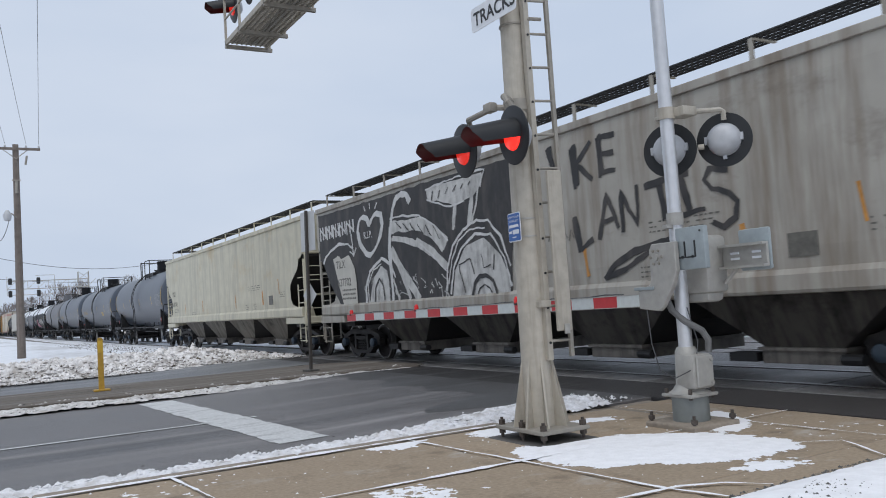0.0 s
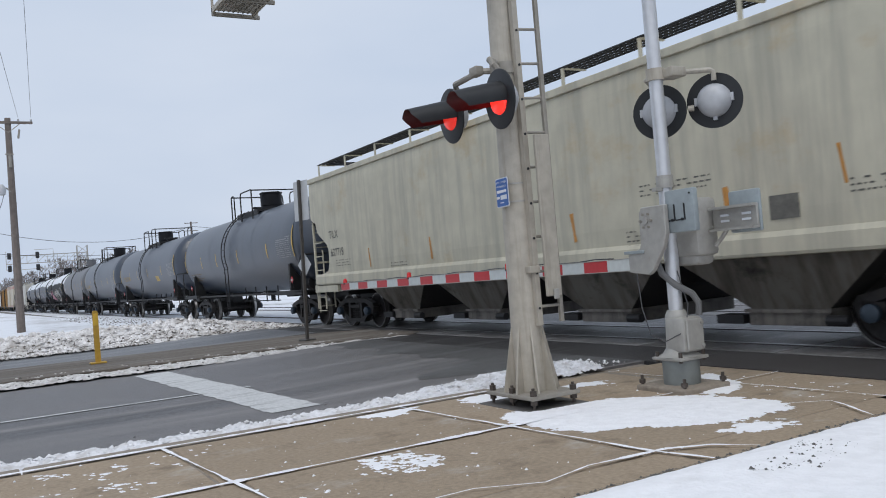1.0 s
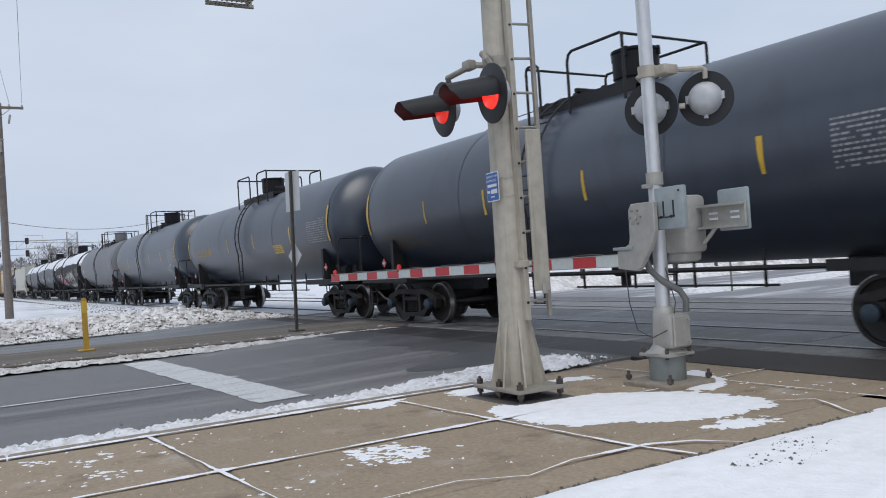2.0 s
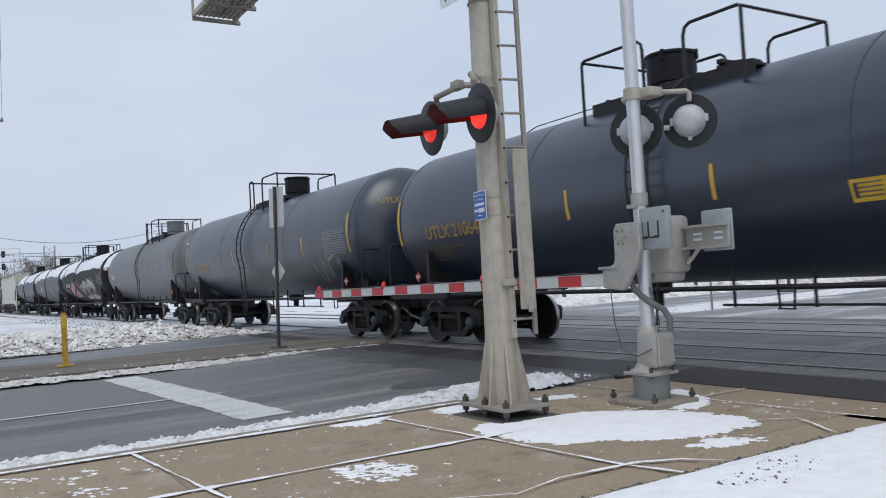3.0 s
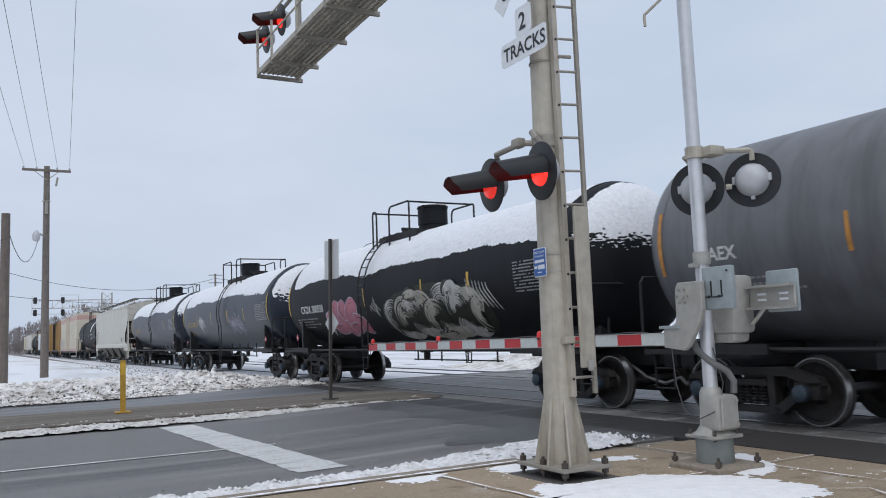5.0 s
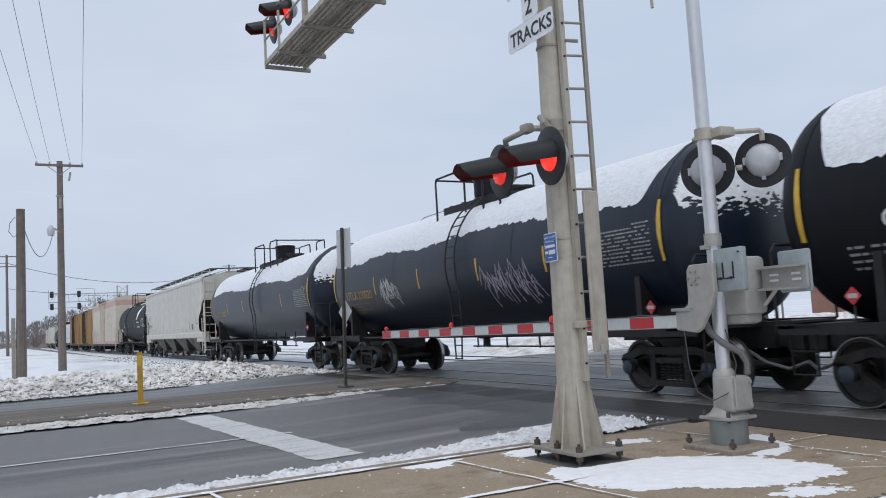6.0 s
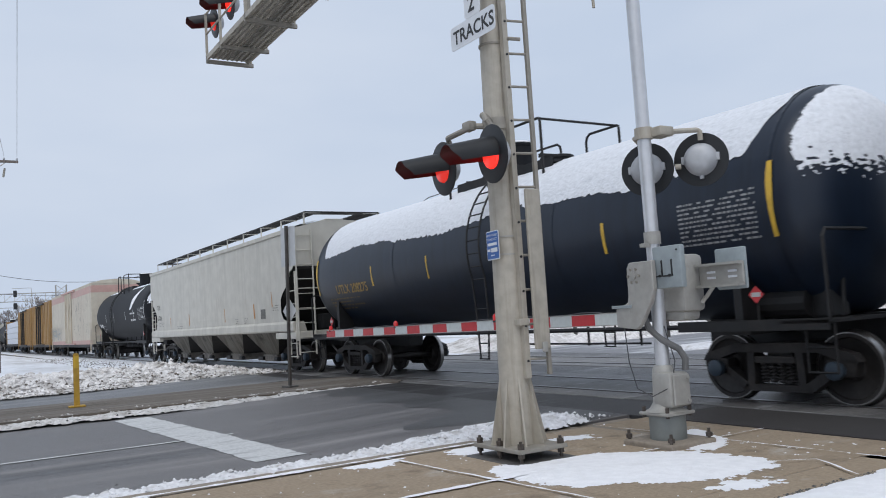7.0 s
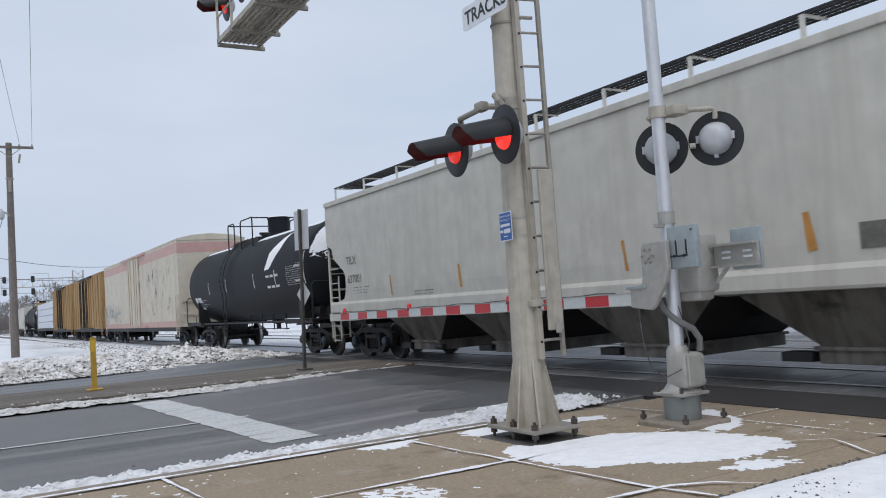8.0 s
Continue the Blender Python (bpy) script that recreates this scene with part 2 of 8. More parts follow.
TANK_LIGHT = paint("mid grey tank paint", (0.130, 0.134, 0.145), (0.075, 0.076, 0.078), 0.7, 0.46, 0.42, third=((0.05, 0.05, 0.05), 0.5, 0.60, 2.0, (1, 1, 0.3)))
TANK_BLACK = paint("black tank paint", (0.0055, 0.0065, 0.009), (0.011, 0.011, 0.013), 0.6, 0.50, 0.58, third=((0.030, 0.030, 0.031), 0.35, 0.64, 3.0, (1, 1, 0.3)))
TANK_A.node_tree.nodes["Principled BSDF"].inputs["Specular IOR Level"].default_value = 0.40
TANK_B.node_tree.nodes["Principled BSDF"].inputs["Specular IOR Level"].default_value = 0.9
TANK_C.node_tree.nodes["Principled BSDF"].inputs["Specular IOR Level"].default_value = 1.0
TANK_BLACK.node_tree.nodes["Principled BSDF"].inputs["Specular IOR Level"].default_value = 0.25
HOPPER_GREY = paint("dusty grey hopper paint", (0.37, 0.35, 0.31), (0.215, 0.18, 0.14), 0.85, 0.45, 0.6, third=((0.115, 0.088, 0.065), 0.8, 0.575, 0.8, (1, 0.5, 0.8)))
HOPPER_CREAM = paint("cream hopper paint", (0.52, 0.49, 0.385), (0.38, 0.36, 0.29), 0.85, 0.45, 0.58, third=((0.43, 0.31, 0.15), 0.75, 0.56, 0.7, (1, 0.7, 0.9)))
HOPPER_LIGHT = paint("light grey hopper paint", (0.53, 0.51, 0.455), (0.44, 0.42, 0.37), 0.7, 0.48, 0.55, third=((0.38, 0.34, 0.28), 0.5, 0.60, 1.3, (1, 1, 0.6)))
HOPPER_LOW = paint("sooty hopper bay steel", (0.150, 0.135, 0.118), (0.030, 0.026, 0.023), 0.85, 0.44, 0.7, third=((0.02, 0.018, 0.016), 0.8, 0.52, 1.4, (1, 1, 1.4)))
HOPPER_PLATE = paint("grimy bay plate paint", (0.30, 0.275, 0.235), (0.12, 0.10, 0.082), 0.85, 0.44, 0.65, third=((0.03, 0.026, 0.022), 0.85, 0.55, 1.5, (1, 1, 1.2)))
# near-black that holds the shade of the bays' down-facing slopes
SHADED_SOOT = paint("sooty slope sheet steel, shade in its black", (0.020, 0.018, 0.017), (0.045, 0.037, 0.030), 0.7, 0.50, 0.75)
REEFER = paint("stained cream reefer paint", (0.54, 0.49, 0.40), (0.43, 0.34, 0.26), 0.6, 0.48, 0.6, third=((0.32, 0.29, 0.25), 0.6, 0.57, 1.1, (1, 1, 0.8)))
REEFER_PINK = paint("faded pink band paint", (0.50, 0.31, 0.27), (0.46, 0.38, 0.33), 0.6, 0.48, 0.6)
BOXCAR = paint("ochre boxcar paint", (0.34, 0.205, 0.075), (0.17, 0.09, 0.04), 0.75, 0.47, 0.65, third=((0.42, 0.33, 0.22), 0.6, 0.60, 3.0, (1, 1, 1)))
LUMBER = mat("white lumber wrap", (0.60, 0.63, 0.68), 0.4, var=0.12, scale=3, second=(0.33, 0.38, 0.50), amount=0.5, low=0.52, second_scale=2.2)
UNDER = mat("sooty underframe steel", (0.010, 0.010, 0.011), 0.6, 0.1, var=0.35, scale=9, second=(0.035, 0.030, 0.026), amount=0.6, low=0.52, second_scale=2.5, bump=0.1)
TRUCK_MAT = mat("brown grey cast truck steel", (0.018, 0.016, 0.016), 0.65, 0.15, var=0.3, scale=12, second=(0.055, 0.045, 0.038), amount=0.6, low=0.5, second_scale=4, bump=0.2, bump_scale=30)
WHEEL_MAT = mat("worn wheel steel", (0.028, 0.025, 0.024), 0.55, 0.3, var=0.3, scale=10)
TREAD = mat("bright wheel tread", (0.34, 0.33, 0.32), 0.3, 0.9, var=0.1)
BEARING = mat("blue bearing cap", (0.04, 0.058, 0.08), 0.5, 0.2, var=0.2)
STRIP_YELLOW = mat("yellow reflector strip", (0.62, 0.39, 0.04), 0.4, var=0.12, scale=8)
STRIP_ORANGE = mat("rusty orange reflector strip", (0.48, 0.22, 0.045), 0.5, var=0.25, scale=9)
STRIP_WHITE = mat("white reflector strip", (0.55, 0.56, 0.55), 0.45, var=0.12, scale=8)
LETTER_GOLD = mat("gold lettering", (0.34, 0.215, 0.05), 0.5, var=0.2, scale=12)
LETTER_WHITE = mat("white lettering", (0.62, 0.62, 0.61), 0.5, var=0.1, scale=12)
LETTER_GREY = mat("grey stencil paint", (0.30, 0.30, 0.30), 0.5, var=0.2, scale=12)
LETTER_OCHRE = mat("faded ochre stencil paint", (0.16, 0.105, 0.03), 0.5, var=0.3, scale=12)
LETTER_DARK = mat("dark lettering", (0.12, 0.115, 0.10), 0.6, var=0.3, scale=14)
SPRAY_BLACK = mat("black spray paint", (0.026, 0.025, 0.026), 0.6, var=0.3, scale=5, second=(0.085, 0.075, 0.068), amount=0.8, low=0.47, stretch=(1, 1.6, 0.5), second_scale=1.8)
SPRAY_SILVER = mat("thin silver spray paint", (0.52, 0.515, 0.495), 0.5, var=0.2, scale=6, second=(0.14, 0.13, 0.12), amount=0.8, low=0.50, stretch=(1, 1.6, 0.5), second_scale=3.0)
SPRAY_WHITE = mat("white spray paint", (0.58, 0.58, 0.57), 0.5, var=0.15, scale=6)
SPRAY_PINK = mat("pink spray paint", (0.42, 0.13, 0.18), 0.5, var=0.25, scale=3)
SPRAY_GREEN = mat("olive spray haze", (0.012, 0.017, 0.007), 0.6, var=0.35, scale=2, second=(0.008, 0.009, 0.008), amount=0.9, low=0.46, second_scale=1.6)
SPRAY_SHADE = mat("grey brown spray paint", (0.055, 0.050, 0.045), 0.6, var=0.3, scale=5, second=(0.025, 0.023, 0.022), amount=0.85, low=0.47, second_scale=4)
SPRAY_CREAM = mat("cream spray paint", (0.46, 0.435, 0.375), 0.55, var=0.2, scale=6, second=(0.20, 0.19, 0.165), amount=0.7, low=0.48, second_scale=5)
SPRAY_LILAC = mat("lilac spray paint", (0.42, 0.38, 0.48), 0.5, var=0.2, scale=4)
PLACARD = mat("white placard", (0.42, 0.42, 0.42), 0.4, var=0.04)
PLACARD_RED = mat("red placard", (0.48, 0.03, 0.035), 0.4, var=0.1)


# ---- mesh helpers ----
def part(name, bm, material, parent=None, label="", smooth=False):
    """Links a bmesh as one mesh object, under a thing or part if one is given."""
    me = bpy.data.meshes.new(name)
    bm.to_mesh(me)
    bm.free()
    me.materials.append(material)
    if smooth:
        me.shade_smooth()
        me.set_sharp_from_angle(angle=radians(35))
    ob = new(name, me)
    ob.parent = parent
    if label:
        ob["label"] = label
    return ob


def shared(name, me, parent, m=None, label=""):
    """One more object on a mesh that exists."""
    ob = new(name, me)
    ob.parent = parent
    if m is not None:
        ob.matrix_basis = m
    if label:
        ob["label"] = label
    return ob


def thing(name, label, category, m=None, group="", kind=""):
    ob = new(name)
    if m is not None:
        ob.matrix_basis = m
    return tagged(ob, label, category, group, kind)


def box(bm, x0, x1, y0, y1, z0, z1, bevel=0.0):
    """A box; bevel rounds its edges."""
    if bevel:
        b = bmesh.new()
        bmesh.ops.create_cube(b, size=1.0, matrix=Matrix.LocRotScale(((x0 + x1) / 2, (y0 + y1) / 2, (z0 + z1) / 2), None, (x1 - x0, y1 - y0, z1 - z0)))
        bmesh.ops.bevel(b, geom=b.edges[:], offset=bevel, segments=2, profile=0.5, affect="EDGES")
        merge(bm, b)
        return bm
    v = [bm.verts.new((x, y, z)) for z in (z0, z1) for y in (y0, y1) for x in (x0, x1)]
    for q in ((0, 2, 3, 1), (4, 5, 7, 6), (0, 1, 5, 4), (2, 6, 7, 3), (0, 4, 6, 2), (1, 3, 7, 5)):
        bm.faces.new([v[k] for k in q])
    return bm


def merge(bm, other, m=None):
    """Adds the other bmesh to bm and frees it."""
    made = {}
    for v in other.verts:
        made[v] = bm.verts.new(m @ v.co if m is not None else v.co)
    for f in other.faces:
        bm.faces.new([made[v] for v in f.verts])
    other.free()
    return bm


def cyl(bm, p0, p1, r0, r1=None, seg=14, cap=True):
    """A straight rod or cone from p0 to p1."""
    p0, p1 = Vector(p0), Vector(p1)
    r1 = r0 if r1 is None else r1
    q = (p1 - p0).to_track_quat("Z", "Y")
    rings = []
    for p, r in ((p0, r0), (p1, r1)):
        rings.append([bm.verts.new(p + q @ Vector((r * math.cos(a), r * math.sin(a), 0))) for a in (2 * math.pi * k / seg for k in range(seg))])
    for k in range(seg):
        bm.faces.new((rings[0][k], rings[0][(k + 1) % seg], rings[1][(k + 1) % seg], rings[1][k]))
    if cap:
        bm.faces.new(rings[0][::-1])
        bm.faces.new(rings[1])
    return bm


def pipe(bm, pts, r, seg=8):
    """A bent rod along points."""
    pts = [Vector(p) for p in pts]
    rings = []
    for i, p in enumerate(pts):
        a, b = pts[max(i - 1, 0)], pts[min(i + 1, len(pts) - 1)]
        q = (b - a).to_track_quat("Z", "Y")
        rings.append([bm.verts.new(p + q @ Vector((r * math.cos(2 * math.pi * k / seg), r * math.sin(2 * math.pi * k / seg), 0))) for k in range(seg)])
    for i in range(len(rings) - 1):
        # align the rings
        best = min(range(seg), key=lambda s: (rings[i + 1][s].co - rings[i][0].co - (pts[i + 1] - pts[i])).length)
        rings[i + 1] = rings[i + 1][best:] + rings[i + 1][:best]
        for k in range(seg):
            bm.faces.new((rings[i][k], rings[i][(k + 1) % seg], rings[i + 1][(k + 1) % seg], rings[i + 1][k]))
    bm.faces.new(rings[0][::-1])
    bm.faces.new(rings[-1])
    return bm


def spin(bm, profile, origin, axis, seg=24):
    """A turned solid: profile of (distance along axis, radius)."""
    q = Vector(axis).to_track_quat("Z", "Y")
    o = Vector(origin)
    rings = [[bm.verts.new(o + q @ Vector((r * math.cos(2 * math.pi * k / seg), r * math.sin(2 * math.pi * k / seg), h))) for k in range(seg)] for h, r in profile]
    for a, b in zip(rings, rings[1:]):
        for k in range(seg):
            bm.faces.new((a[k], a[(k + 1) % seg], b[(k + 1) % seg], b[k]))
    bm.faces.new(rings[0][::-1])
    bm.faces.new(rings[-1])
    return bm


def prism(bm, outline, to3, depth):
    """A flat plate: outline of 2D points, to3(u, v, d) gives the place at depth 0 and depth."""
    a = [bm.verts.new(to3(u, v, 0)) for u, v in outline]
    b = [bm.verts.new(to3(u, v, depth)) for u, v in outline]
    n = len(outline)
    bm.faces.new(a)
    bm.faces.new(b[::-1])
    for k in range(n):
        bm.faces.new((a[k], b[k], b[(k + 1) % n], a[(k + 1) % n]))
    bmesh.ops.recalc_face_normals(bm, faces=bm.faces[:])
    return bm


def lettering(body, size, place, bm=None, bold=0.0):
    """Writing with the built-in font as a flat mesh; place(u, v) gives the point for text space."""
    bm = bm or bmesh.new()
    cu = bpy.data.curves.new("writing", "FONT")
    cu.body, cu.size, cu.offset = body, size, bold
    cu.resolution_u = 3
    ob = bpy.data.objects.new("writing", cu)
    me = bpy.data.meshes.new_from_object(ob)
    vs = [bm.verts.new(place(v.co.x, v.co.y)) for v in me.vertices]
    for p in me.polygons:
        bm.faces.new([vs[k] for k in p.vertices])
    bpy.data.objects.remove(ob)
    bpy.data.curves.remove(cu)
    bpy.data.meshes.remove(me)
    return bm


def ribbon(bm, pts, width, place, taper=False):
    """A painted stroke of that width along (u, v) points, laid on a surface by place(u, v)."""
    fine = []
    for (u0, v0), (u1, v1) in zip(pts, pts[1:]):
        n = max(1, int(math.hypot(u1 - u0, v1 - v0) / 0.15))
        fine += [(u0 + (u1 - u0) * k / n, v0 + (v1 - v0) * k / n) for k in range(n)]
    fine.append(pts[-1])
    prev = None
    for i, (u, v) in enumerate(fine):
        a, b = fine[max(i - 1, 0)], fine[min(i + 1, len(fine) - 1)]
        du, dv = b[0] - a[0], b[1] - a[1]
        d = math.hypot(du, dv) or 1
        w = width / 2 * (0.75 + 0.5 * noise.noise((u * 2.1, v * 2.3, width * 7)))
        if taper:
            w *= 0.35 + math.sin(math.pi * (i + 0.5) / len(fine))
        pair = (bm.verts.new(place(u - dv / d * w, v + du / d * w)), bm.verts.new(place(u + dv / d * w, v - du / d * w)))
        if prev:
            bm.faces.new((prev[0], prev[1], pair[1], pair[0]))
        prev = pair
    return bm


def arc(cu, cv, ru, rv, a0, a1, n=14):
    return [(cu + ru * math.cos(radians(a0 + (a1 - a0) * k / n)), cv + rv * math.sin(radians(a0 + (a1 - a0) * k / n))) for k in range(n + 1)]


def blob(bm, outline, place, step=0.2):
    """A painted area: an outline of (u, v) points filled in strips and laid on a surface."""
    us = [u for u, v in outline]
    u, end = min(us), max(us)
    rows = []
    while u < end + 1e-6:
        vs = []
        for (a, b), (c, d) in zip(outline, outline[1:] + outline[:1]):
            if (a - u) * (c - u) <= 0 and a != c:
                vs.append(b + (d - b) * (u - a) / (c - a))
        if len(vs) >= 2:
            lo, hi = min(vs), max(vs)
            lo += 0.03 * noise.noise((u * 3, 1, 0))
            hi += 0.03 * noise.noise((u * 3, 5, 0))
            n = 8
            rows.append([bm.verts.new(place(u, lo + (hi - lo) * k / n)) for k in range(n + 1)])
        u += step
    for a, b in zip(rows, rows[1:]):
        for k in range(len(a) - 1):
            bm.faces.new((a[k], a[k + 1], b[k + 1], b[k]))
    return bm


def drift(name, height, x0, x1, y0, y1, step, material, label, category="snow", base=0.0, rise=None):
    """Snow lying on the ground: a height field, kept where it stands above the ground."""
    nx, ny = int((x1 - x0) / step), int((y1 - y0) / step)
    zs = [[height(x0 + i * step, y0 + j * step) for j in range(ny + 1)] for i in range(nx + 1)]
    bm = bmesh.new()
    vs = {}

    def vert(i, j):
        if (i, j) not in vs:
            vs[i, j] = bm.verts.new((x0 + i * step, y0 + j * step, base + max(zs[i][j], -0.02) + (rise(x0 + i * step) if rise else 0.0)))
        return vs[i, j]

    for i in range(nx):
        for j in range(ny):
            if max(zs[i][j], zs[i + 1][j], zs[i][j + 1], zs[i + 1][j + 1]) > 0:
                bm.faces.new((vert(i, j), vert(i + 1, j), vert(i + 1, j + 1), vert(i, j + 1)))
    ob = part(name, bm, material, smooth=True)
    return tagged(ob, label, category, kind="stuff")


def fbm(x, y, z=0.0, octaves=4):
    return sum(noise.noise((x * 2 ** k, y * 2 ** k, z + 3.1 * k)) / 2 ** k for k in range(octaves))


# ---- ground, road, tracks ----
HEAD = 0.573  # the tracks' turn from the y axis, degrees
TRACK = 11.33  # the near track's centre line at y = 0


def track_x(y):
    return TRACK - 0.01 * y


def ground():
    bm = bmesh.new()
    ys = [(-600, 0), (4.0, 0), (4.3, -0.3), (25.4, -0.3), (25.9, -0.02), (60, -0.02), (200, -0.05), (2500, -0.3)]
    xs = [-2500, -200, -40, 0, 20, 60, 300, 2500]
    grid = [[bm.verts.new((x, y, z)) for y, z in ys] for x in xs]
    for a, b in zip(grid, grid[1:]):
        for k in range(len(ys) - 1):
            bm.faces.new((a[k], b[k], b[k + 1], a[k + 1]))
    tagged(part("ground", bm, SNOW_FIELD), "flat snow-covered open ground with grass showing through", "ground", kind="structure")


def slope(x):
    """The road's height: it rises to the rails."""
    t = min(max((x - 3.5) / 5.2, 0), 1)
    return -0.1 + 0.1 * t * t * (3 - 2 * t)


def road_strip(name, y0, y1, material, label, x0=-60.0, x1=8.7, drop=0.0, category="road"):
    bm = bmesh.new()
    xs = [x0, -20, -8] + [x1 + (k - 40) * 0.25 for k in range(41)]
    rows = [[bm.verts.new((x, y, slope(x) + drop)) for y in (y0, y1)] + [bm.verts.new((x, y, -0.29)) for y in (y1, y0)] for x in xs]
    for a, b in zip(rows, rows[1:]):
        for k in range(4):
            bm.faces.new((a[k], b[k], b[(k + 1) % 4], a[(k + 1) % 4]))
    bm.faces.new(rows[0])
    bm.faces.new(rows[-1][::-1])
    return tagged(part(name, bm, material), label, category, kind="structure")


ground()
road_strip("road", 8.62, 17.4, ASPHALT, "worn grey asphalt road, damp and salt-stained")
road_strip("road_far_lane", 20.7, 25.6, ROAD_FAR, "wet salt-whitened asphalt lane beyond the median", drop=0.04)


def crossing():
    bm = bmesh.new()
    box(bm, 8.56, 9.84, 8.2, 25.6, -0.28, 0.0)
    tagged(part("road_approach", bm, ASPHALT_DARK), "dark damp asphalt strip beside the near rail", "road", kind="structure")
    bm = bmesh.new()
    box(bm, 9.843, 18.0, 8.2, 25.6, -0.28, 0.0)
    tagged(part("road_crossing", bm, ASPHALT_WET), "wet salt-streaked asphalt between and beyond the rails", "road", kind="structure")
    bm = bmesh.new()
    box(bm, 18.003, 60.0, 8.2, 25.6, -0.28, 0.0)
    tagged(part("road_beyond", bm, ROAD_SNOWY), "grey road with packed white snow beyond the rails", "road", kind="structure")
    # ragged edge of the dark surfacing on the road before the rails
    bm = bmesh.new()
    rows = []
    for j in range(172):
        y = 8.75 + 0.05 * j
        x0 = 7.7 - 2.6 * max(0.0, noise.noise((y * 0.62, 5, 1)) + 0.12) ** 1.3 + 0.10 * noise.noise((y * 5, 5, 1))
        rows.append([bm.verts.new((x0 + (8.57 - x0) * (k / 8), y, slope(x0 + (8.57 - x0) * (k / 8)) + 0.004)) for k in range(9)])
    for a, b in zip(rows, rows[1:]):
        for k in range(8):
            bm.faces.new((a[k], a[k + 1], b[k + 1], b[k]))
    tagged(part("road_patch", bm, ASPHALT_DAMP), "dark damp surfacing before the rails", "road", kind="structure")
    bm = bmesh.new()
    box(bm, 8.56, 9.75, -6.0, 8.197, -0.28, 0.004)
    tagged(part("pavement_apron", bm, ASPHALT_NEW), "dark fresh asphalt apron beside the track", "pavement", kind="structure")
    bm = bmesh.new()
    box(bm, 9.753, 60.0, -6.0, 8.197, -0.28, 0.0)
    tagged(part("road_verge", bm, ASPHALT_WET), "wet dark pavement across the rails", "road", kind="structure")


crossing()


def track(offset, panels):
    m = pose(TRACK + offset, 0, 0, 0, 0, HEAD)
    t = thing("track", "railway track with rusty rails in gravel and concrete crossing panels", "track", m, kind="structure")
    for side in (-1, 1):
        bm = bmesh.new()
        x = side * 0.755
        box(bm, x - 0.035, x + 0.035, -60, 420, -0.10, 0.012)
        box(bm, x - 0.07, x + 0.07, -60, 420, -0.14, -0.10)
        part("rail", bm, RAIL, t)
        bm = bmesh.new()
        box(bm, x - 0.034, x + 0.034, -60, 420, 0.0122, 0.022, 0.004)
        part("rail_head", bm, RAIL_TOP, t, "shiny worn rail head")
    # crossing panels
    def slab(w, l):
        b = bmesh.new()
        box(b, -w / 2, w / 2, -l / 2, l / 2, -0.2, 0.012, 0.012)
        me = bpy.data.meshes.new("panel")
        b.to_mesh(me)
        b.free()
        me.materials.append(PANEL)
        return me
    gauge, field = slab(1.32, 2.42), slab(0.62, 2.42)
    if panels:
        for k in range(9):
            y = 3.9 + 2.44 * k
            shared("panel", gauge, t, pose(0, y, 0))
            for s in (-1, 1):
                shared("panel", field, t, pose(s * 1.155, y, 0))
    # sleepers beyond the road
    b = bmesh.new()
    box(b, -1.3, 1.3, -0.11, 0.11, -0.16, -0.03, 0.015)
    me = bpy.data.meshes.new("sleeper")
    b.to_mesh(me)
    b.free()
    me.materials.append(WOOD_POLE)
    for k in range(110):
        shared("sleeper", me, t, pose(0, 26.6 + 0.53 * k, 0))


track(0.0, True)
track(4.5, True)


def ballast():
    bm = bmesh.new()
    prof = [(-4.4, -0.06), (-3.0, -0.02), (-1.9, -0.055), (6.4, -0.055), (7.5, -0.02), (9.0, -0.06)]
    ys = [25.7 + 1.0 * k for k in range(60)] + [90, 120, 170, 250, 420]
    rows = [[bm.verts.new((track_x(y) + x + 0.25 * noise.noise((y * 0.6, x, 0)), y, z + 0.015 * noise.noise((x * 3, y * 3, 1)))) for x, z in prof] for y in ys]
    for a, b in zip(rows, rows[1:]):
        for k in range(len(prof) - 1):
            bm.faces.new((a[k], a[k + 1], b[k + 1], b[k]))
    tagged(part("ballast", bm, BALLAST), "grey-brown track gravel with snow lying in it", "gravel", kind="stuff")
    # loose stones along the near shoulder
    vs, fs = [], []
    rnd = random.Random(4)
    for k in range(900):
        y = 26.0 + 45 * rnd.random() ** 1.6
        x = track_x(y) - 1.6 - 2.6 * rnd.random()
        r = 0.03 + 0.035 * rnd.random()
        o = len(vs)
        vs += [(x + r * dx * (0.7 + 0.5 * rnd.random()), y + r * dy, -0.04 + r * (0.3 + dz * 0.8)) for dx, dy, dz in ((1, 0, 0), (-0.5, 0.9, 0), (-0.5, -0.9, 0), (0, 0, 1))]
        fs += [(o, o + 1, o + 3), (o + 1, o + 2, o + 3), (o + 2, o, o + 3)]
    me = bpy.data.meshes.new("gravel")
    me.from_pydata(vs, [], fs)
    me.materials.append(BALLAST)
    tagged(new("gravel", me), "loose grey gravel stones beside the track", "gravel", kind="stuff")


ballast()


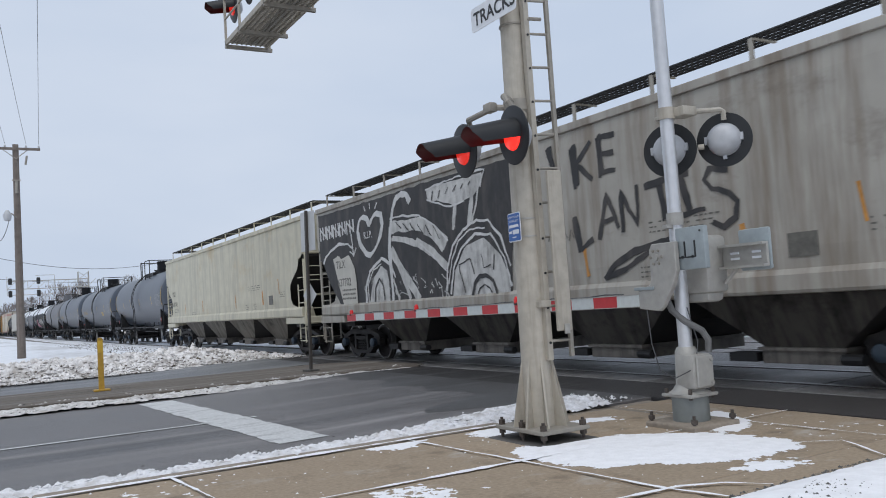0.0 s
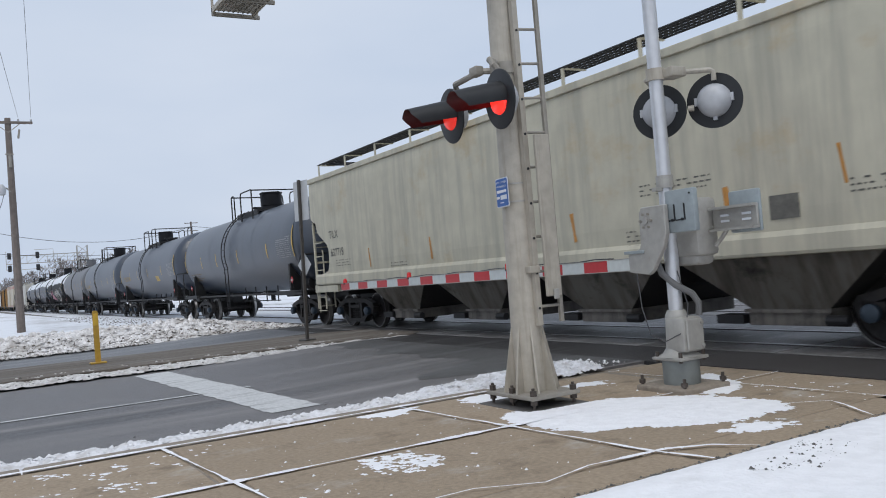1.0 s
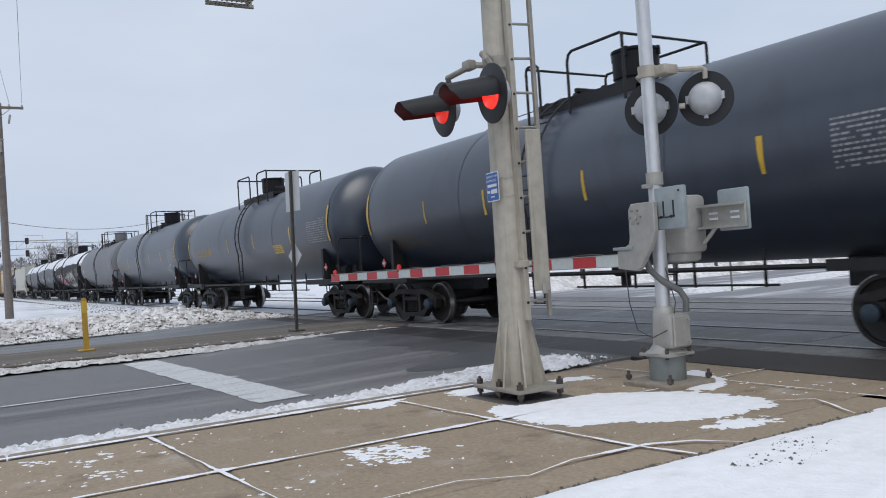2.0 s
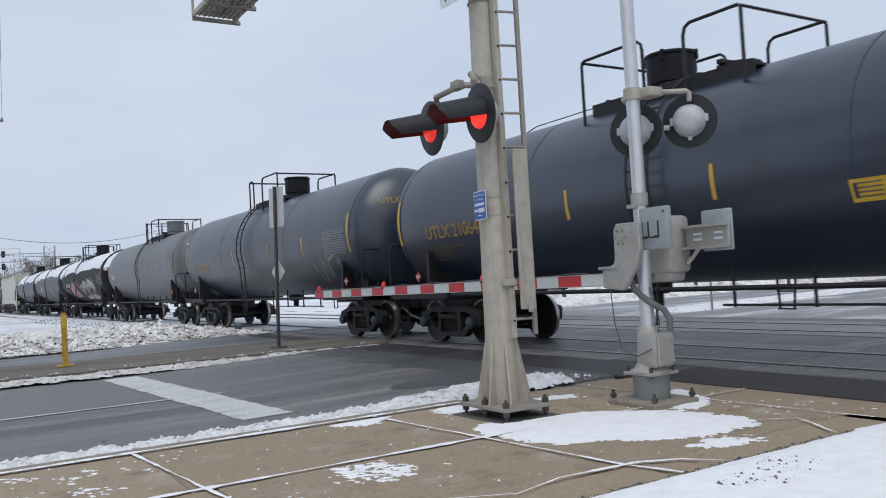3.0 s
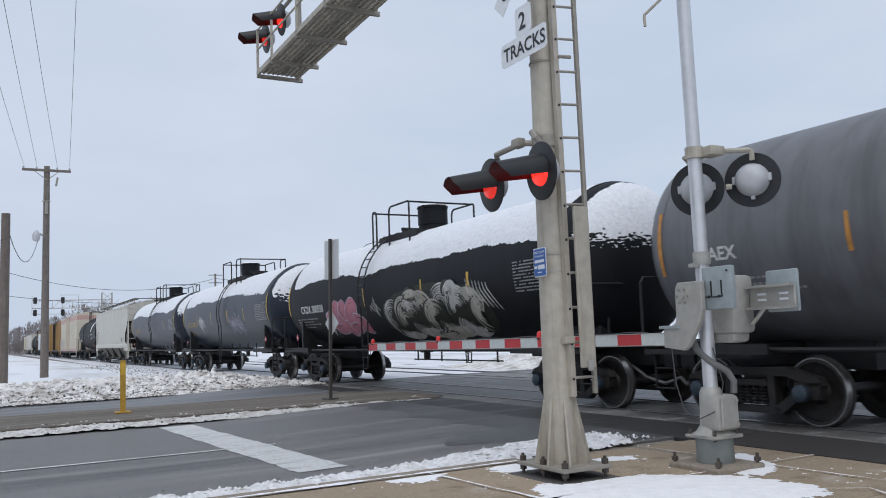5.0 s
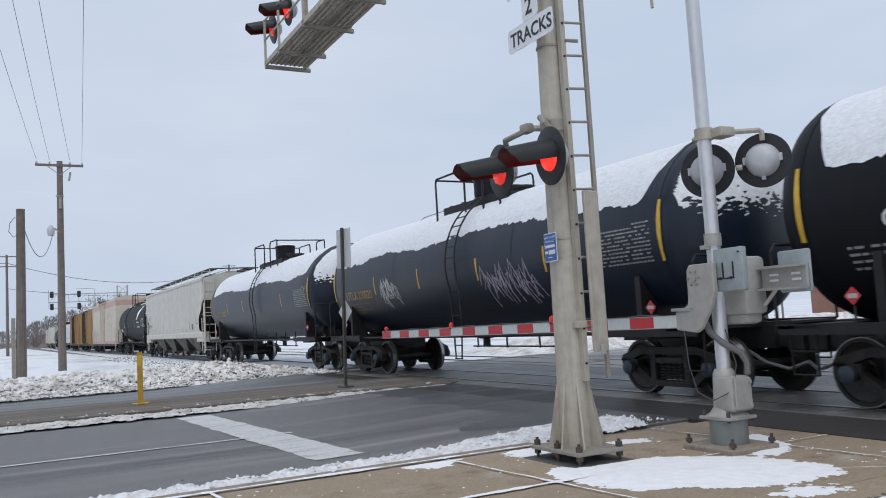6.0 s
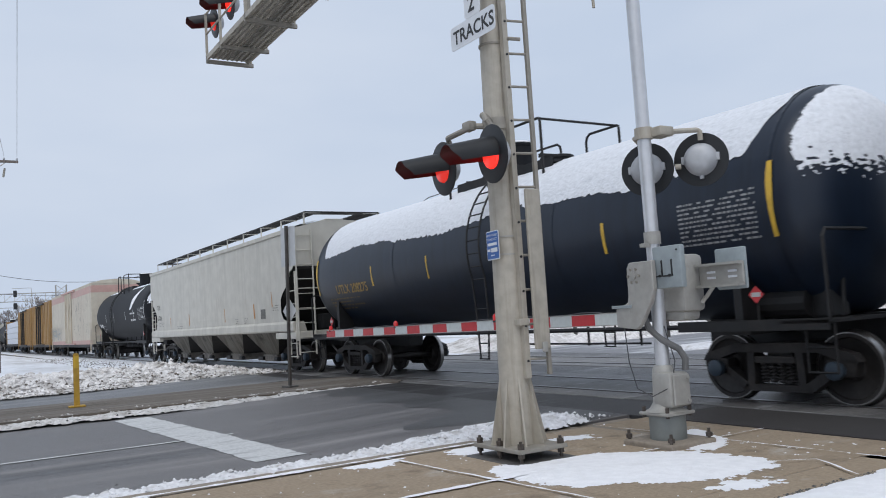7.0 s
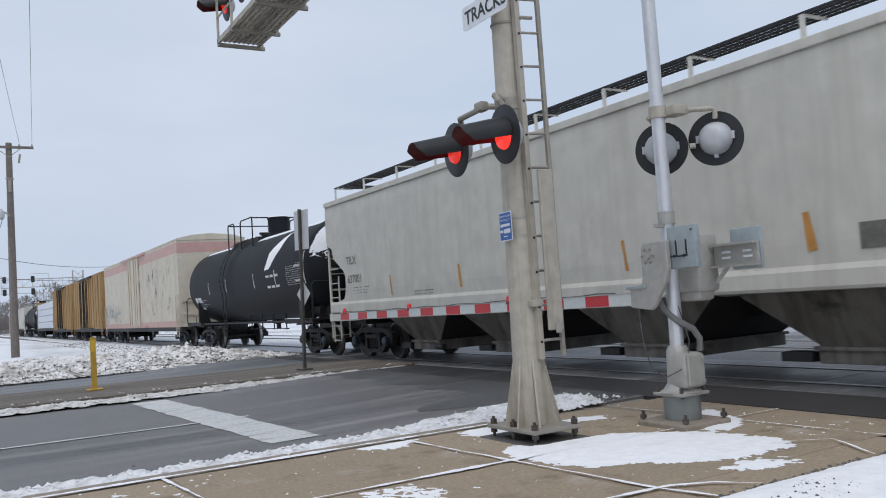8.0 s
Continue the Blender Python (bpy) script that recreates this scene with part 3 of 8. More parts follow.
def paint_marks():
    # stop line across the two lanes, a lane line
    bm = bmesh.new()
    n = 90
    for k in range(n):
        y0, y1 = 9.9 + 6.75 * k / n, 9.9 + 6.75 * (k + 1) / n
        q = []
        for y in (y0, y1):
            c = 3.98 + (4.53 - 3.98) / 2 - 0.062 * (y - 9.9)
            for s in (-0.31, 0.31):
                q.append((c + s + 0.035 * noise.noise((y * 3, s, 2)) + 0.03 * noise.noise((y * 11, s, 5)), y))
        bm.faces.new([bm.verts.new((x, y, slope(x) + 0.006)) for x, y in (q[0], q[1], q[3], q[2])])
    tagged(part("stop_line", bm, PAINT_WHITE), "wide worn white stop line painted on the asphalt", "road marking", kind="structure")
    bm = bmesh.new()
    xs = [-30 + 0.5 * k for k in range(70)]
    for a, b in zip(xs, xs[1:]):
        if b < 4.85:
            f = lambda x: 12.66 - 0.02 * (x - 1.5)
            bm.faces.new([bm.verts.new((x, f(x) + d, slope(x) + 0.009)) for x, d in ((a, -0.05), (b, -0.05), (b, 0.05), (a, 0.05))])
    tagged(part("lane_line", bm, PAINT_WHITE), "thin white lane line on the asphalt", "road marking", kind="structure")


paint_marks()


def sidewalk():
    walk_thing = thing("sidewalk", "tan concrete sidewalk with snow in its joints", "sidewalk", kind="structure")
    bm = bmesh.new()
    box(bm, -40, 8.555, 3.2, 8.3, -0.28, -0.008)
    part("bedding", bm, KERB, walk_thing)
    def slab(w, l):
        b = bmesh.new()
        box(b, -w / 2, w / 2, -l / 2, l / 2, -0.1, 0.0, 0.012)
        me = bpy.data.meshes.new("slab")
        b.to_mesh(me)
        b.free()
        me.materials.append(CONCRETE)
        return me
    # rows of slabs between the joints
    for y0, y1 in ((3.3, 4.89), (4.91, 6.49), (6.51, 8.28)):
        lean = -0.085
        cols = [-9.45, -7.05, -4.65, -2.25, 0.15, 2.55, 4.95, 7.65]
        for a, b in zip(cols, cols[1:]):
            me = slab(b - a - 0.022, y1 - y0)
            shared("slab", me, walk_thing, pose((a + b) / 2 + lean * ((y0 + y1) / 2 - 6.5), (y0 + y1) / 2, 0))
        me = slab(8.52 - 7.67, y1 - y0)
        shared("slab", me, walk_thing, pose((7.67 + 8.52) / 2 + 0.01, (y0 + y1) / 2, 0))
    # the kerb, dropping to the crossing
    for k in range(16):
        b = bmesh.new()
        x0, x1 = 8.5 - 2.4 * (k + 1), 8.5 - 2.4 * k - 0.02
        box(b, x0, x1, 8.32, 8.6, -0.28, 0.0 if k else -0.03, 0.02)
        part("kerb", b, KERB, walk_thing)


def in_joint_snow():
    bm = bmesh.new()
    rnd = random.Random(9)

    level = [0.014]

    def strip(x0, y0, x1, y1, w):
        level[0] += 0.0004
        n = max(2, int(math.hypot(x1 - x0, y1 - y0) / 0.05))
        prev = None
        for k in range(n + 1):
            t = k / n
            x, y = x0 + (x1 - x0) * t, y0 + (y1 - y0) * t
            ww = w * max(0.30, 0.62 + 1.1 * fbm(x * 1.3, y * 1.3, 3) + 0.8 * noise.noise((x * 9, y * 9, 1)))
            d = Vector((x1 - x0, y1 - y0)).normalized()
            x += 0.012 * noise.noise((x * 4, y * 4, 7))
            pair = (bm.verts.new((x - d.y * ww, y + d.x * ww, level[0])), bm.verts.new((x + d.y * ww, y - d.x * ww, level[0])))
            if prev:
                bm.faces.new((prev[0], prev[1], pair[1], pair[0]))
            prev = pair

    strip(-8, 6.5, 5.3, 6.5, 0.034)
    strip(5.3, 6.5, 8.5, 6.5, 0.012)
    for x in (-4.65, -2.25, 0.15, 2.55, 4.95):
        strip(x - 0.085 * 1.8, 8.3, x + 0.085 * 1.6, 4.9, 0.016)
    strip(4.95 + 0.13, 4.9, 5.2, 4.45, 0.012)
    strip(7.65, 6.5, 7.75, 4.6, 0.010)
    strip(7.7, 6.5, 7.6, 8.25, 0.010)
    strip(-8, 8.31, 6.4, 8.31, 0.05)
    # wandering crack along the near row
    pts = [(1.6, 4.95), (2.6, 5.05), (3.13, 5.01), (3.66, 5.02), (4.07, 4.80), (4.5, 4.92), (5.17, 4.87), (5.46, 4.72), (5.64, 4.45)]
    for a, b in zip(pts, pts[1:]):
        strip(*a, *b, 0.020)
    pts = [(6.9, 5.35), (7.3, 5.05), (7.2, 4.85), (7.05, 4.62), (6.95, 4.45)]
    for a, b in zip(pts, pts[1:]):
        strip(*a, *b, 0.015)
    tagged(part("joint_snow", bm, SNOW), "thin white snow packed in the sidewalk joints", "snow", kind="stuff")


sidewalk()
in_joint_snow()


def median():
    m = thing("median", "low concrete median strip, dirty and salt-stained", "median", kind="structure")
    bm = bmesh.new()
    outline = [(-60, 17.35), (6.5, 17.35), (8.6, 17.2), (9.6, 17.0), (9.9, 17.3), (9.7, 20.0), (8.4, 20.75), (-60, 20.75)]
    prism(bm, outline, lambda u, v, d: (u, v, 0.03 - d), 0.3)
    part("median_top", bm, MEDIAN, m)


median()


# ---- snow ----
def kerb_snow(x, y):
    c, w = 8.95, 0.31 + 0.09 * fbm(x * 0.8, 2) + 0.09 * fbm(x * 4, 5)
    if x > 5.6:
        c, w = 9.00 + (x - 5.6) * 0.06, w + 0.30 * math.exp(-((x - 7.2) / 1.1) ** 2)
    fade = min(max((8.45 - x) / 0.6, 0), 1)
    return (0.045 * (1 - ((y - c) / w) ** 2) + 0.035 * fbm(x * 5, y * 5, 1) + 0.028 * noise.noise((x * 13, y * 13, 3)) + 0.016 * noise.noise((x * 29, y * 29, 6)) - (1 - fade) * 0.3) if abs(y - c) < w * 1.3 else -0.1


drift("kerb_snow", kerb_snow, -12.0, 8.6, 8.5, 9.7, 0.035, SNOW_KERB, "ridge of crusted white snow along the kerb", base=-0.075, rise=lambda x: slope(x) + 0.1)


def median_snow(x, y):
    c = 17.62 - 0.06 * max(x - 5.5, 0) ** 1.3
    w = 0.66 + 0.10 * fbm(x * 0.9, 7) + 0.06 * fbm(x * 4, 1)
    return 0.06 * (1 - ((y - c) / w) ** 2) + 0.03 * fbm(x * 3.5, y * 6.5, 2) + 0.02 * noise.noise((x * 12, y * 12, 3)) - max(x - 9.4, 0) * 0.2 if abs(y - c) < 1 else -0.1


drift("median_snow", median_snow, -14.0, 10.2, 16.4, 18.7, 0.06, SNOW_GRIMY, "grimy snow ridge along the median kerb", base=-0.05)


def bank(x, y):
    c = 28.0 + 0.5 * fbm(x * 0.3, 1)
    front = 25.35 + 0.30 * fbm(x * 0.5, 3) - 0.07 * max(x - 3, 0)
    if y < front:
        return -0.1
    rise = min((y - front) / 1.3, 1)
    fall = min(max((33.5 - y) / 3.5, 0), 1)
    end = min(max((10.2 - x) / 3.0, 0), 1)
    h = (0.30 + 0.10 * fbm(x * 0.35, 9) + 0.16 * fbm(x * 1.6, y * 1.6, 4) + 0.20 * abs(noise.noise((x * 3.3, y * 3.3, 2))) + 0.16 * abs(noise.noise((x * 5.5, y * 5.5, 5))) - 0.05) * rise ** 0.6 * fall * end
    return h - 0.02


drift("snow_bank", bank, -16.0, 10.3, 24.9, 33.4, 0.085, SNOW_DIRTY, "ploughed lumpy snow bank flecked with dirt", category="snow bank")


def far_bank(x, y):
    end = min(max((x - 17.5) / 2.5, 0), 1)
    rise = min(max((y - 25.2 - 0.4 * fbm(x * 0.4, 3)) / 1.2, 0), 1)
    fall = min(max((33.0 - y) / 4, 0), 1)
    return (0.6 + 0.2 * fbm(x * 0.6, y * 0.6)) * end * rise * fall - 0.02


drift("snow_bank", far_bank, 17.4, 50.0, 25.0, 33.4, 0.25, SNOW_DIRTY, "ploughed snow bank beyond the tracks", category="snow bank")


def island_snow(x, y):
    c = 17.8 + 0.12 * (x - 19)
    return 0.12 * (1 - ((y - c) / (0.9 + 0.2 * fbm(x * 0.5, 2))) ** 2) - (0.3 if x < 19.5 else 0)


drift("median_snow", island_snow, 19.0, 50.0, 16.0, 22.5, 0.2, SNOW_KERB, "snow ridge on the median beyond the tracks")


PATCHES = (
    (1.0, ((5.20, 7.03), (5.10, 6.46), (5.16, 6.03), (5.30, 5.76), (5.56, 5.68), (5.86, 5.38), (6.25, 5.20), (6.90, 5.16), (7.10, 5.42), (7.06, 5.95), (6.98, 6.25), (6.64, 6.60), (6.22, 6.88), (5.67, 7.05))),
    (0.7, ((7.30, 6.80), (7.80, 7.06), (8.06, 7.08), (7.95, 6.76), (7.75, 6.40), (7.42, 6.14), (7.21, 6.06), (7.09, 6.22))),
    (1.5, ((5.95, 4.98), (6.33, 5.02), (6.48, 4.80), (6.18, 4.70))),
    (2.05, ((3.45, 6.46), (3.95, 6.40), (4.12, 6.10), (3.85, 5.70), (3.30, 5.80))),
    (2.4, ((3.95, 6.12), (4.40, 6.05), (4.05, 5.25), (3.70, 5.35))),
    (1.2, ((5.45, 8.20), (6.02, 8.28), (5.75, 7.66), (5.45, 7.80))),
    (1.2, ((4.30, 8.30), (5.00, 8.26), (4.55, 7.86), (4.35, 8.05))),
    (2.6, ((4.60, 5.75), (5.75, 5.70), (7.40, 5.30), (6.60, 4.95), (5.40, 5.30))),
    (2.5, ((7.15, 6.00), (7.85, 6.50), (8.30, 5.60), (8.35, 4.75), (7.45, 4.80))),
    (1.6, ((6.35, 7.95), (7.05, 7.75), (7.00, 7.60), (6.40, 7.75))),
    (2.4, ((1.30, 8.15), (3.20, 8.20), (2.60, 7.55), (1.90, 6.60), (1.35, 6.70))),
    (2.5, ((2.40, 6.30), (3.30, 6.40), (3.10, 5.60), (2.50, 5.40))),
)


def inside(x, y, outline):
    """Distance to an outline's edge, above zero within it."""
    best, odd = 9.0, False
    for (ax, ay), (bx, by) in zip(outline, outline[1:] + outline[:1]):
        dx, dy = bx - ax, by - ay
        k = min(max(((x - ax) * dx + (y - ay) * dy) / (dx * dx + dy * dy), 0), 1)
        best = min(best, math.hypot(x - ax - k * dx, y - ay - k * dy))
        if (ay > y) != (by > y) and x < ax + (y - ay) * dx / dy:
            odd = not odd
    return best if odd else -best


def patches(x, y):
    streak = noise.noise(((x - y) * 1.6, (x + y) * 7.0, 4)) * 0.6 + noise.noise(((x - y) * 6, (x + y) * 22.0, 9)) * 0.5 + noise.noise((x * 24, y * 24, 2)) * 0.3
    streak += 0.35 * fbm(x * 3.2, y * 3.2, 6)
    fleck = noise.noise(((x - y) * 8, (x + y) * 30.0, 3)) + 0.5 * noise.noise((x * 42, y * 42, 7))
    best = -1.0
    for torn, outline in PATCHES:
        if not (outline[0][0] - 3.5 < x < outline[0][0] + 3.5):
            continue
        d = min(inside(x, y, outline) / 0.22, 1.0)
        if torn > 2:
            best = max(best, min(d, 0.5) - 0.66 - 1.15 * (torn - 2.0) + 0.75 * streak + 0.9 * fleck)
        else:
            best = max(best, d + torn * (0.5 * streak + 0.25 * fleck))
    return 0.010 * min(best, 0.9)


drift("snow_patch", patches, 1.2, 8.45, 4.7, 8.2, 0.019, SNOW, "thin wind-streaked patches of fresh snow on the concrete", base=0.004)


def corner(x, y):
    edge = 4.42 + 0.035 * fbm(x * 2.5, 1.0) + 0.02 * noise.noise((x * 14, 2, 1))
    inside = edge - y
    right = min(max((8.6 + 0.05 * fbm(y * 3, 2) - x) / 0.2, -1), 1)
    return min(inside * 0.25, 0.05 + 0.012 * fbm(x * 1.3, y * 1.3)) * right if inside > -0.1 else -0.02


drift("snow_verge", corner, -6.0, 8.8, -3.0, 4.7, 0.06, SNOW, "smooth fresh snow covering the grass verge", base=0.012)


def clods(name, label, material, count, seed, zone, size):
    """Broken lumps of snow or grit thrown up by the plough."""
    rnd = random.Random(seed)
    vs, fs = [], []
    for k in range(count):
        x, y, z = zone(rnd)
        r = size[0] + (size[1] - size[0]) * rnd.random() ** 3
        o = len(vs)
        turn = 6.28 * rnd.random()
        for i, (q, h) in enumerate(((1.0, 0.0), (1.0, 0.15), (1.0, -0.1), (1.0, 0.1), (1.0, 0.0))):
            a = turn + 1.2566 * i
            m = r * (0.65 + 0.7 * rnd.random())
            vs.append((x + m * math.cos(a), y + m * math.sin(a), z + h * r))
        vs.append((x + 0.4 * r * (rnd.random() - 0.5), y + 0.4 * r * (rnd.random() - 0.5), z + r * (0.55 + 0.4 * rnd.random())))
        vs.append((x, y, z - 0.6 * r))
        for i in range(5):
            fs += [(o + i, o + (i + 1) % 5, o + 5), (o + (i + 1) % 5, o + i, o + 6)]
    me = bpy.data.meshes.new(name)
    me.from_pydata(vs, [], fs)
    me.materials.append(material)
    tagged(new(name, me), label, "debris", kind="stuff")


def on_bank(rnd):
    x = -15 + 25 * rnd.random()
    y = 25.2 + 4.6 * rnd.random() ** 1.5
    return x, y, max(bank(x, y), -0.02) + 0.01


def on_bank_foot(rnd):
    x = -15 + 25 * rnd.random()
    y = 25.0 + 1.3 * rnd.random() ** 1.4
    return x, y, max(bank(x, y), -0.03) + 0.015


def on_median(rnd):
    x = -13 + 23 * rnd.random()
    y = 17.0 + 1.15 * rnd.random()
    return x, y, max(median_snow(x, y), 0.0) - 0.05


def on_kerb(rnd):
    x = -8 + 16.3 * rnd.random()
    y = 8.62 + 0.75 * rnd.random()
    return x, y, max(kerb_snow(x, y), -0.015) - 0.072 + slope(x) + 0.1


clods("snow_clods", "broken white lumps of ploughed snow on the bank", SNOW_DIRTY, 6500, 61, on_bank, (0.02, 0.11))
clods("dirty_clods", "brown dirty lumps in the ploughed snow bank", SNOW_GRIMY, 2600, 62, on_bank_foot, (0.02, 0.08))
clods("soil_clods", "dark soil clods at the foot of the snow bank", MEDIAN, 1500, 63, on_bank_foot, (0.015, 0.06))
clods("median_clods", "grey crumbs of salted snow on the median", SNOW_GRIMY, 2600, 64, on_median, (0.012, 0.05))
clods("median_grit", "dark grit in the median snow", ASPHALT_DARK, 900, 65, on_median, (0.008, 0.03))
clods("kerb_crumbs", "white crumbs of salted snow along the kerb", SNOW_KERB, 2600, 66, on_kerb, (0.008, 0.035))


def crumbs():
    """Small lumps of snow, grit and clods."""
    rnd = random.Random(21)
    for name, material, label, count, zone in (
        ("grit", POST_DARK, "scattered dark grit and clods on the snow", 150, lambda: (lambda k, d: (4.95 + 0.85 * k + 0.25 * d, 3.86 + 0.24 * k - 0.30 * (d - 0.4), 0.062))(rnd.random(), rnd.random() ** 2)),
        ("snow_crumbs", SNOW, "small crumbs of snow scattered on the concrete", 260, lambda: (1.2 + 7 * rnd.random(), 4.6 + 3.7 * rnd.random() ** 0.8, 0.003)),
        ("kerb_grit", POST_DARK, "dark stones lying in the kerb snow", 50, lambda: (rnd.choice([(-2 + 10 * rnd.random(), 9.15 + 0.25 * rnd.random(), -0.02), (-6 + 14 * rnd.random(), 17.3 + 0.5 * rnd.random(), 0.05)]))),
        ("edge_soil", POST_DARK, "broken soil along the snow edge", 1100, lambda: (2.6 + 4.6 * rnd.random(), 4.43 + 0.10 * (rnd.random() - 0.4), 0.004)),
    ):
        vs, fs = [], []
        for k in range(count):
            x, y, z = zone()
            r = 0.004 + 0.014 * rnd.random() ** 5
            o = len(vs)
            vs += [(x + r * dx * (0.6 + 0.8 * rnd.random()), y + r * dy * (0.6 + 0.8 * rnd.random()), z + r * dz) for dx, dy, dz in ((1, 0, 0), (0, 1, 0), (-1, 0, 0), (0, -1, 0), (0, 0, 0.8))]
            fs += [(o, o + 1, o + 4), (o + 1, o + 2, o + 4), (o + 2, o + 3, o + 4), (o + 3, o, o + 4)]
        me = bpy.data.meshes.new(name)
        me.from_pydata(vs, [], fs)
        me.materials.append(material)
        tagged(new(name, me), label, "debris", kind="stuff")


crumbs()


# ---- signal mast with cantilever arm ----
def flasher(name, parent, centre, facing, lens, hood=True, radius=0.29):
    """A crossing lamp: black background disc, lens, hood, housing behind. facing: unit vector."""
    q = Vector(facing).to_track_quat("Z", "Y").to_matrix().to_4x4()
    m = Matrix.Translation(centre) @ q
    e = bmesh.new()
    spin(e, [(-0.012, radius), (0.0, radius), (0.006, radius - 0.01)], (0, 0, 0), (0, 0, 1), 32)
    d = part(name, e, BLACK, parent, "round black background disc", True)
    d.matrix_basis = m
    e = bmesh.new()
    spin(e, [(-0.17, 0.05), (-0.165, 0.09), (-0.13, 0.14), (-0.06, 0.172), (-0.013, 0.178)], (0, 0, 0), (0, 0, 1), 24)
    box(e, -0.02, 0.02, -0.21, -0.15, -0.05, -0.013)
    box(e, -0.20, -0.165, -0.03, 0.05, -0.05, -0.013)
    box(e, 0.165, 0.20, -0.03, 0.05, -0.05, -0.013)
    part("housing", e, LENS_GREY, d, "grey round lamp housing", True)
    e = bmesh.new()
    spin(e, [(0.007, 0.15), (0.03, 0.14), (0.05, 0.09), (0.056, 0.02)], (0, 0, 0), (0, 0, 1), 24)
    part("lens", e, lens, d, "glowing red lens" if lens is RED_ON else "dim red lens", True)
    if hood:
        # the lining's red is lens glow put into its colour
        for nm, mt, r, lab in (("hood", BLACK, 0.175, "long black hood"), ("hood_lining", RED_GLOW, 0.171, "hood inside tinted red for the lens glow")):
            e = bmesh.new()
            rows = []
            for k in range(25):
                a = radians(-14 + 208 * k / 24)
                reach = 0.50 * (0.80 + 0.20 * min(1, max(0, 0.3 + 1.5 * math.sin(a))))
                rows.append([e.verts.new((r * math.cos(a) * (1 - 0.045 * j), r * math.sin(a) * (1 - 0.05 * j) - 0.010 * j, 0.008 + reach * j / 4)) for j in range(5)])
            for a, b in zip(rows, rows[1:]):
                for j in range(4):
                    e.faces.new((a[j], a[j + 1], b[j + 1], b[j]))
            part(nm, e, mt, d, lab, True)
    return d


def signal_mast():
    t = thing("signal_mast", "tall grey galvanised signal mast with ladder and cantilever arm", "signal mast", pose(5.80, 7.30, 0))
    # local origin at the pole's foot
    bm = bmesh.new()
    cyl(bm, (0, 0, 0.13), (0, 0, 6.9), 0.165, 0.105, 32)
    part("pole", bm, GALV, t, smooth=True)
    bm = bmesh.new()
    box(bm, -0.29, 0.29, -0.40, 0.40, 0.095, 0.135, 0.008)
    part("base_plate", bm, GALV_DARK, t)
    bm = bmesh.new()
    box(bm, -0.36, 0.36, -0.46, 0.46, -0.02, 0.012, 0.02)
    part("grout_bed", bm, POST_DARK, t, "dark crumbled footing under the plate")
    for k in range(8):
        a = radians(22.5 + 45 * k)
        c, s_ = math.cos(a), math.sin(a)
        bm = bmesh.new()
        prism(bm, [(0.13, 0.135), (0.29, 0.135), (0.28, 0.17), (0.16, 0.78), (0.13, 0.78)], lambda u, v, d: (c * u - s_ * (d - 0.009), s_ * u + c * (d - 0.009), v), 0.018)
        part("gusset", bm, GALV, t)
    for x, y in ((-0.24, -0.35), (0.24, -0.35), (0.24, 0.35), (-0.24, 0.35), (-0.24, 0), (0.24, 0)):
        bm = bmesh.new()
        cyl(bm, (x, y, 0.0), (x, y, 0.21), 0.016, seg=8)
        cyl(bm, (x, y, 0.136), (x, y, 0.185), 0.036, seg=6)
        cyl(bm, (x, y, 0.05), (x, y, 0.094), 0.036, seg=6)
        part("anchor_bolt", bm, RAIL, t, "rusty anchor bolt with nuts")
    # ladder: channel stile with holes, outer stile, rungs, guard
    lx, ly, rx, ry = 0.03, -0.20, 0.26, -0.24
    bm = bmesh.new()
    box(bm, lx - 0.035, lx + 0.025, ly - 0.01, ly + 0.0, 0.78, 7.0)
    box(bm, lx - 0.035, lx - 0.028, ly, ly + 0.05, 0.78, 7.0)
    box(bm, lx + 0.018, lx + 0.025, ly, ly + 0.05, 0.78, 7.0)
    stile = part("stile", bm, GALV, t)
    for k in range(16):
        bm = bmesh.new()
        z = 0.95 + 0.345 * k
        cyl(bm, (lx - 0.005, ly - 0.018, z), (lx - 0.005, ly - 0.009, z), 0.013, seg=8)
        part("bolt", bm, BLACK, stile)
    bm = bmesh.new()
    box(bm, rx - 0.022, rx + 0.022, ry - 0.02, ry + 0.02, 0.80, 7.0, 0.006)
    part("stile", bm, GALV_DARK, t)
    for k in range(18):
        z = 0.965 + 0.345 * k
        bm = bmesh.new()
        cyl(bm, (lx, ly + 0.01, z), (rx, ry, z), 0.014, seg=8)
        part("rung", bm, GALV_DARK, t)
    bm = bmesh.new()
    box(bm, lx + 0.035, rx - 0.02, ry - 0.07, ry - 0.03, 1.06, 2.66, 0.012)
    guard = part("ladder_guard", bm, GALV, t, "flat grey locked ladder guard")
    bm = bmesh.new()
    box(bm, lx + 0.10, lx + 0.16, ry - 0.095, ry - 0.07, 1.03, 1.13, 0.008)
    part("padlock", bm, ALU, guard)
    bm = bmesh.new()
    box(bm, lx - 0.09, lx + 0.03, ly - 0.03, ly + 0.11, 1.30, 1.37, 0.008)
    part("bracket", bm, GALV, t)
    bm = bmesh.new()
    cyl(bm, (0, 0, 4.19), (0, 0, 4.21), 0.142, seg=20)
    pipe(bm, [(0.02, -0.14, 4.2), (0.06, -0.22, 4.22), (0.18, -0.24, 4.22)], 0.02)
    part("band", bm, GALV_DARK, t)
    # arm over the road, with a grating walkway
    bm = bmesh.new()
    cyl(bm, (-0.22, 0.0, 6.66), (-0.22, 7.95, 6.66), 0.10, 0.085, 20)
    cyl(bm, (-0.22, 7.95, 6.66), (-0.22, 7.97, 6.66), 0.10, seg=20)
    part("arm", bm, GALV, t, smooth=True)
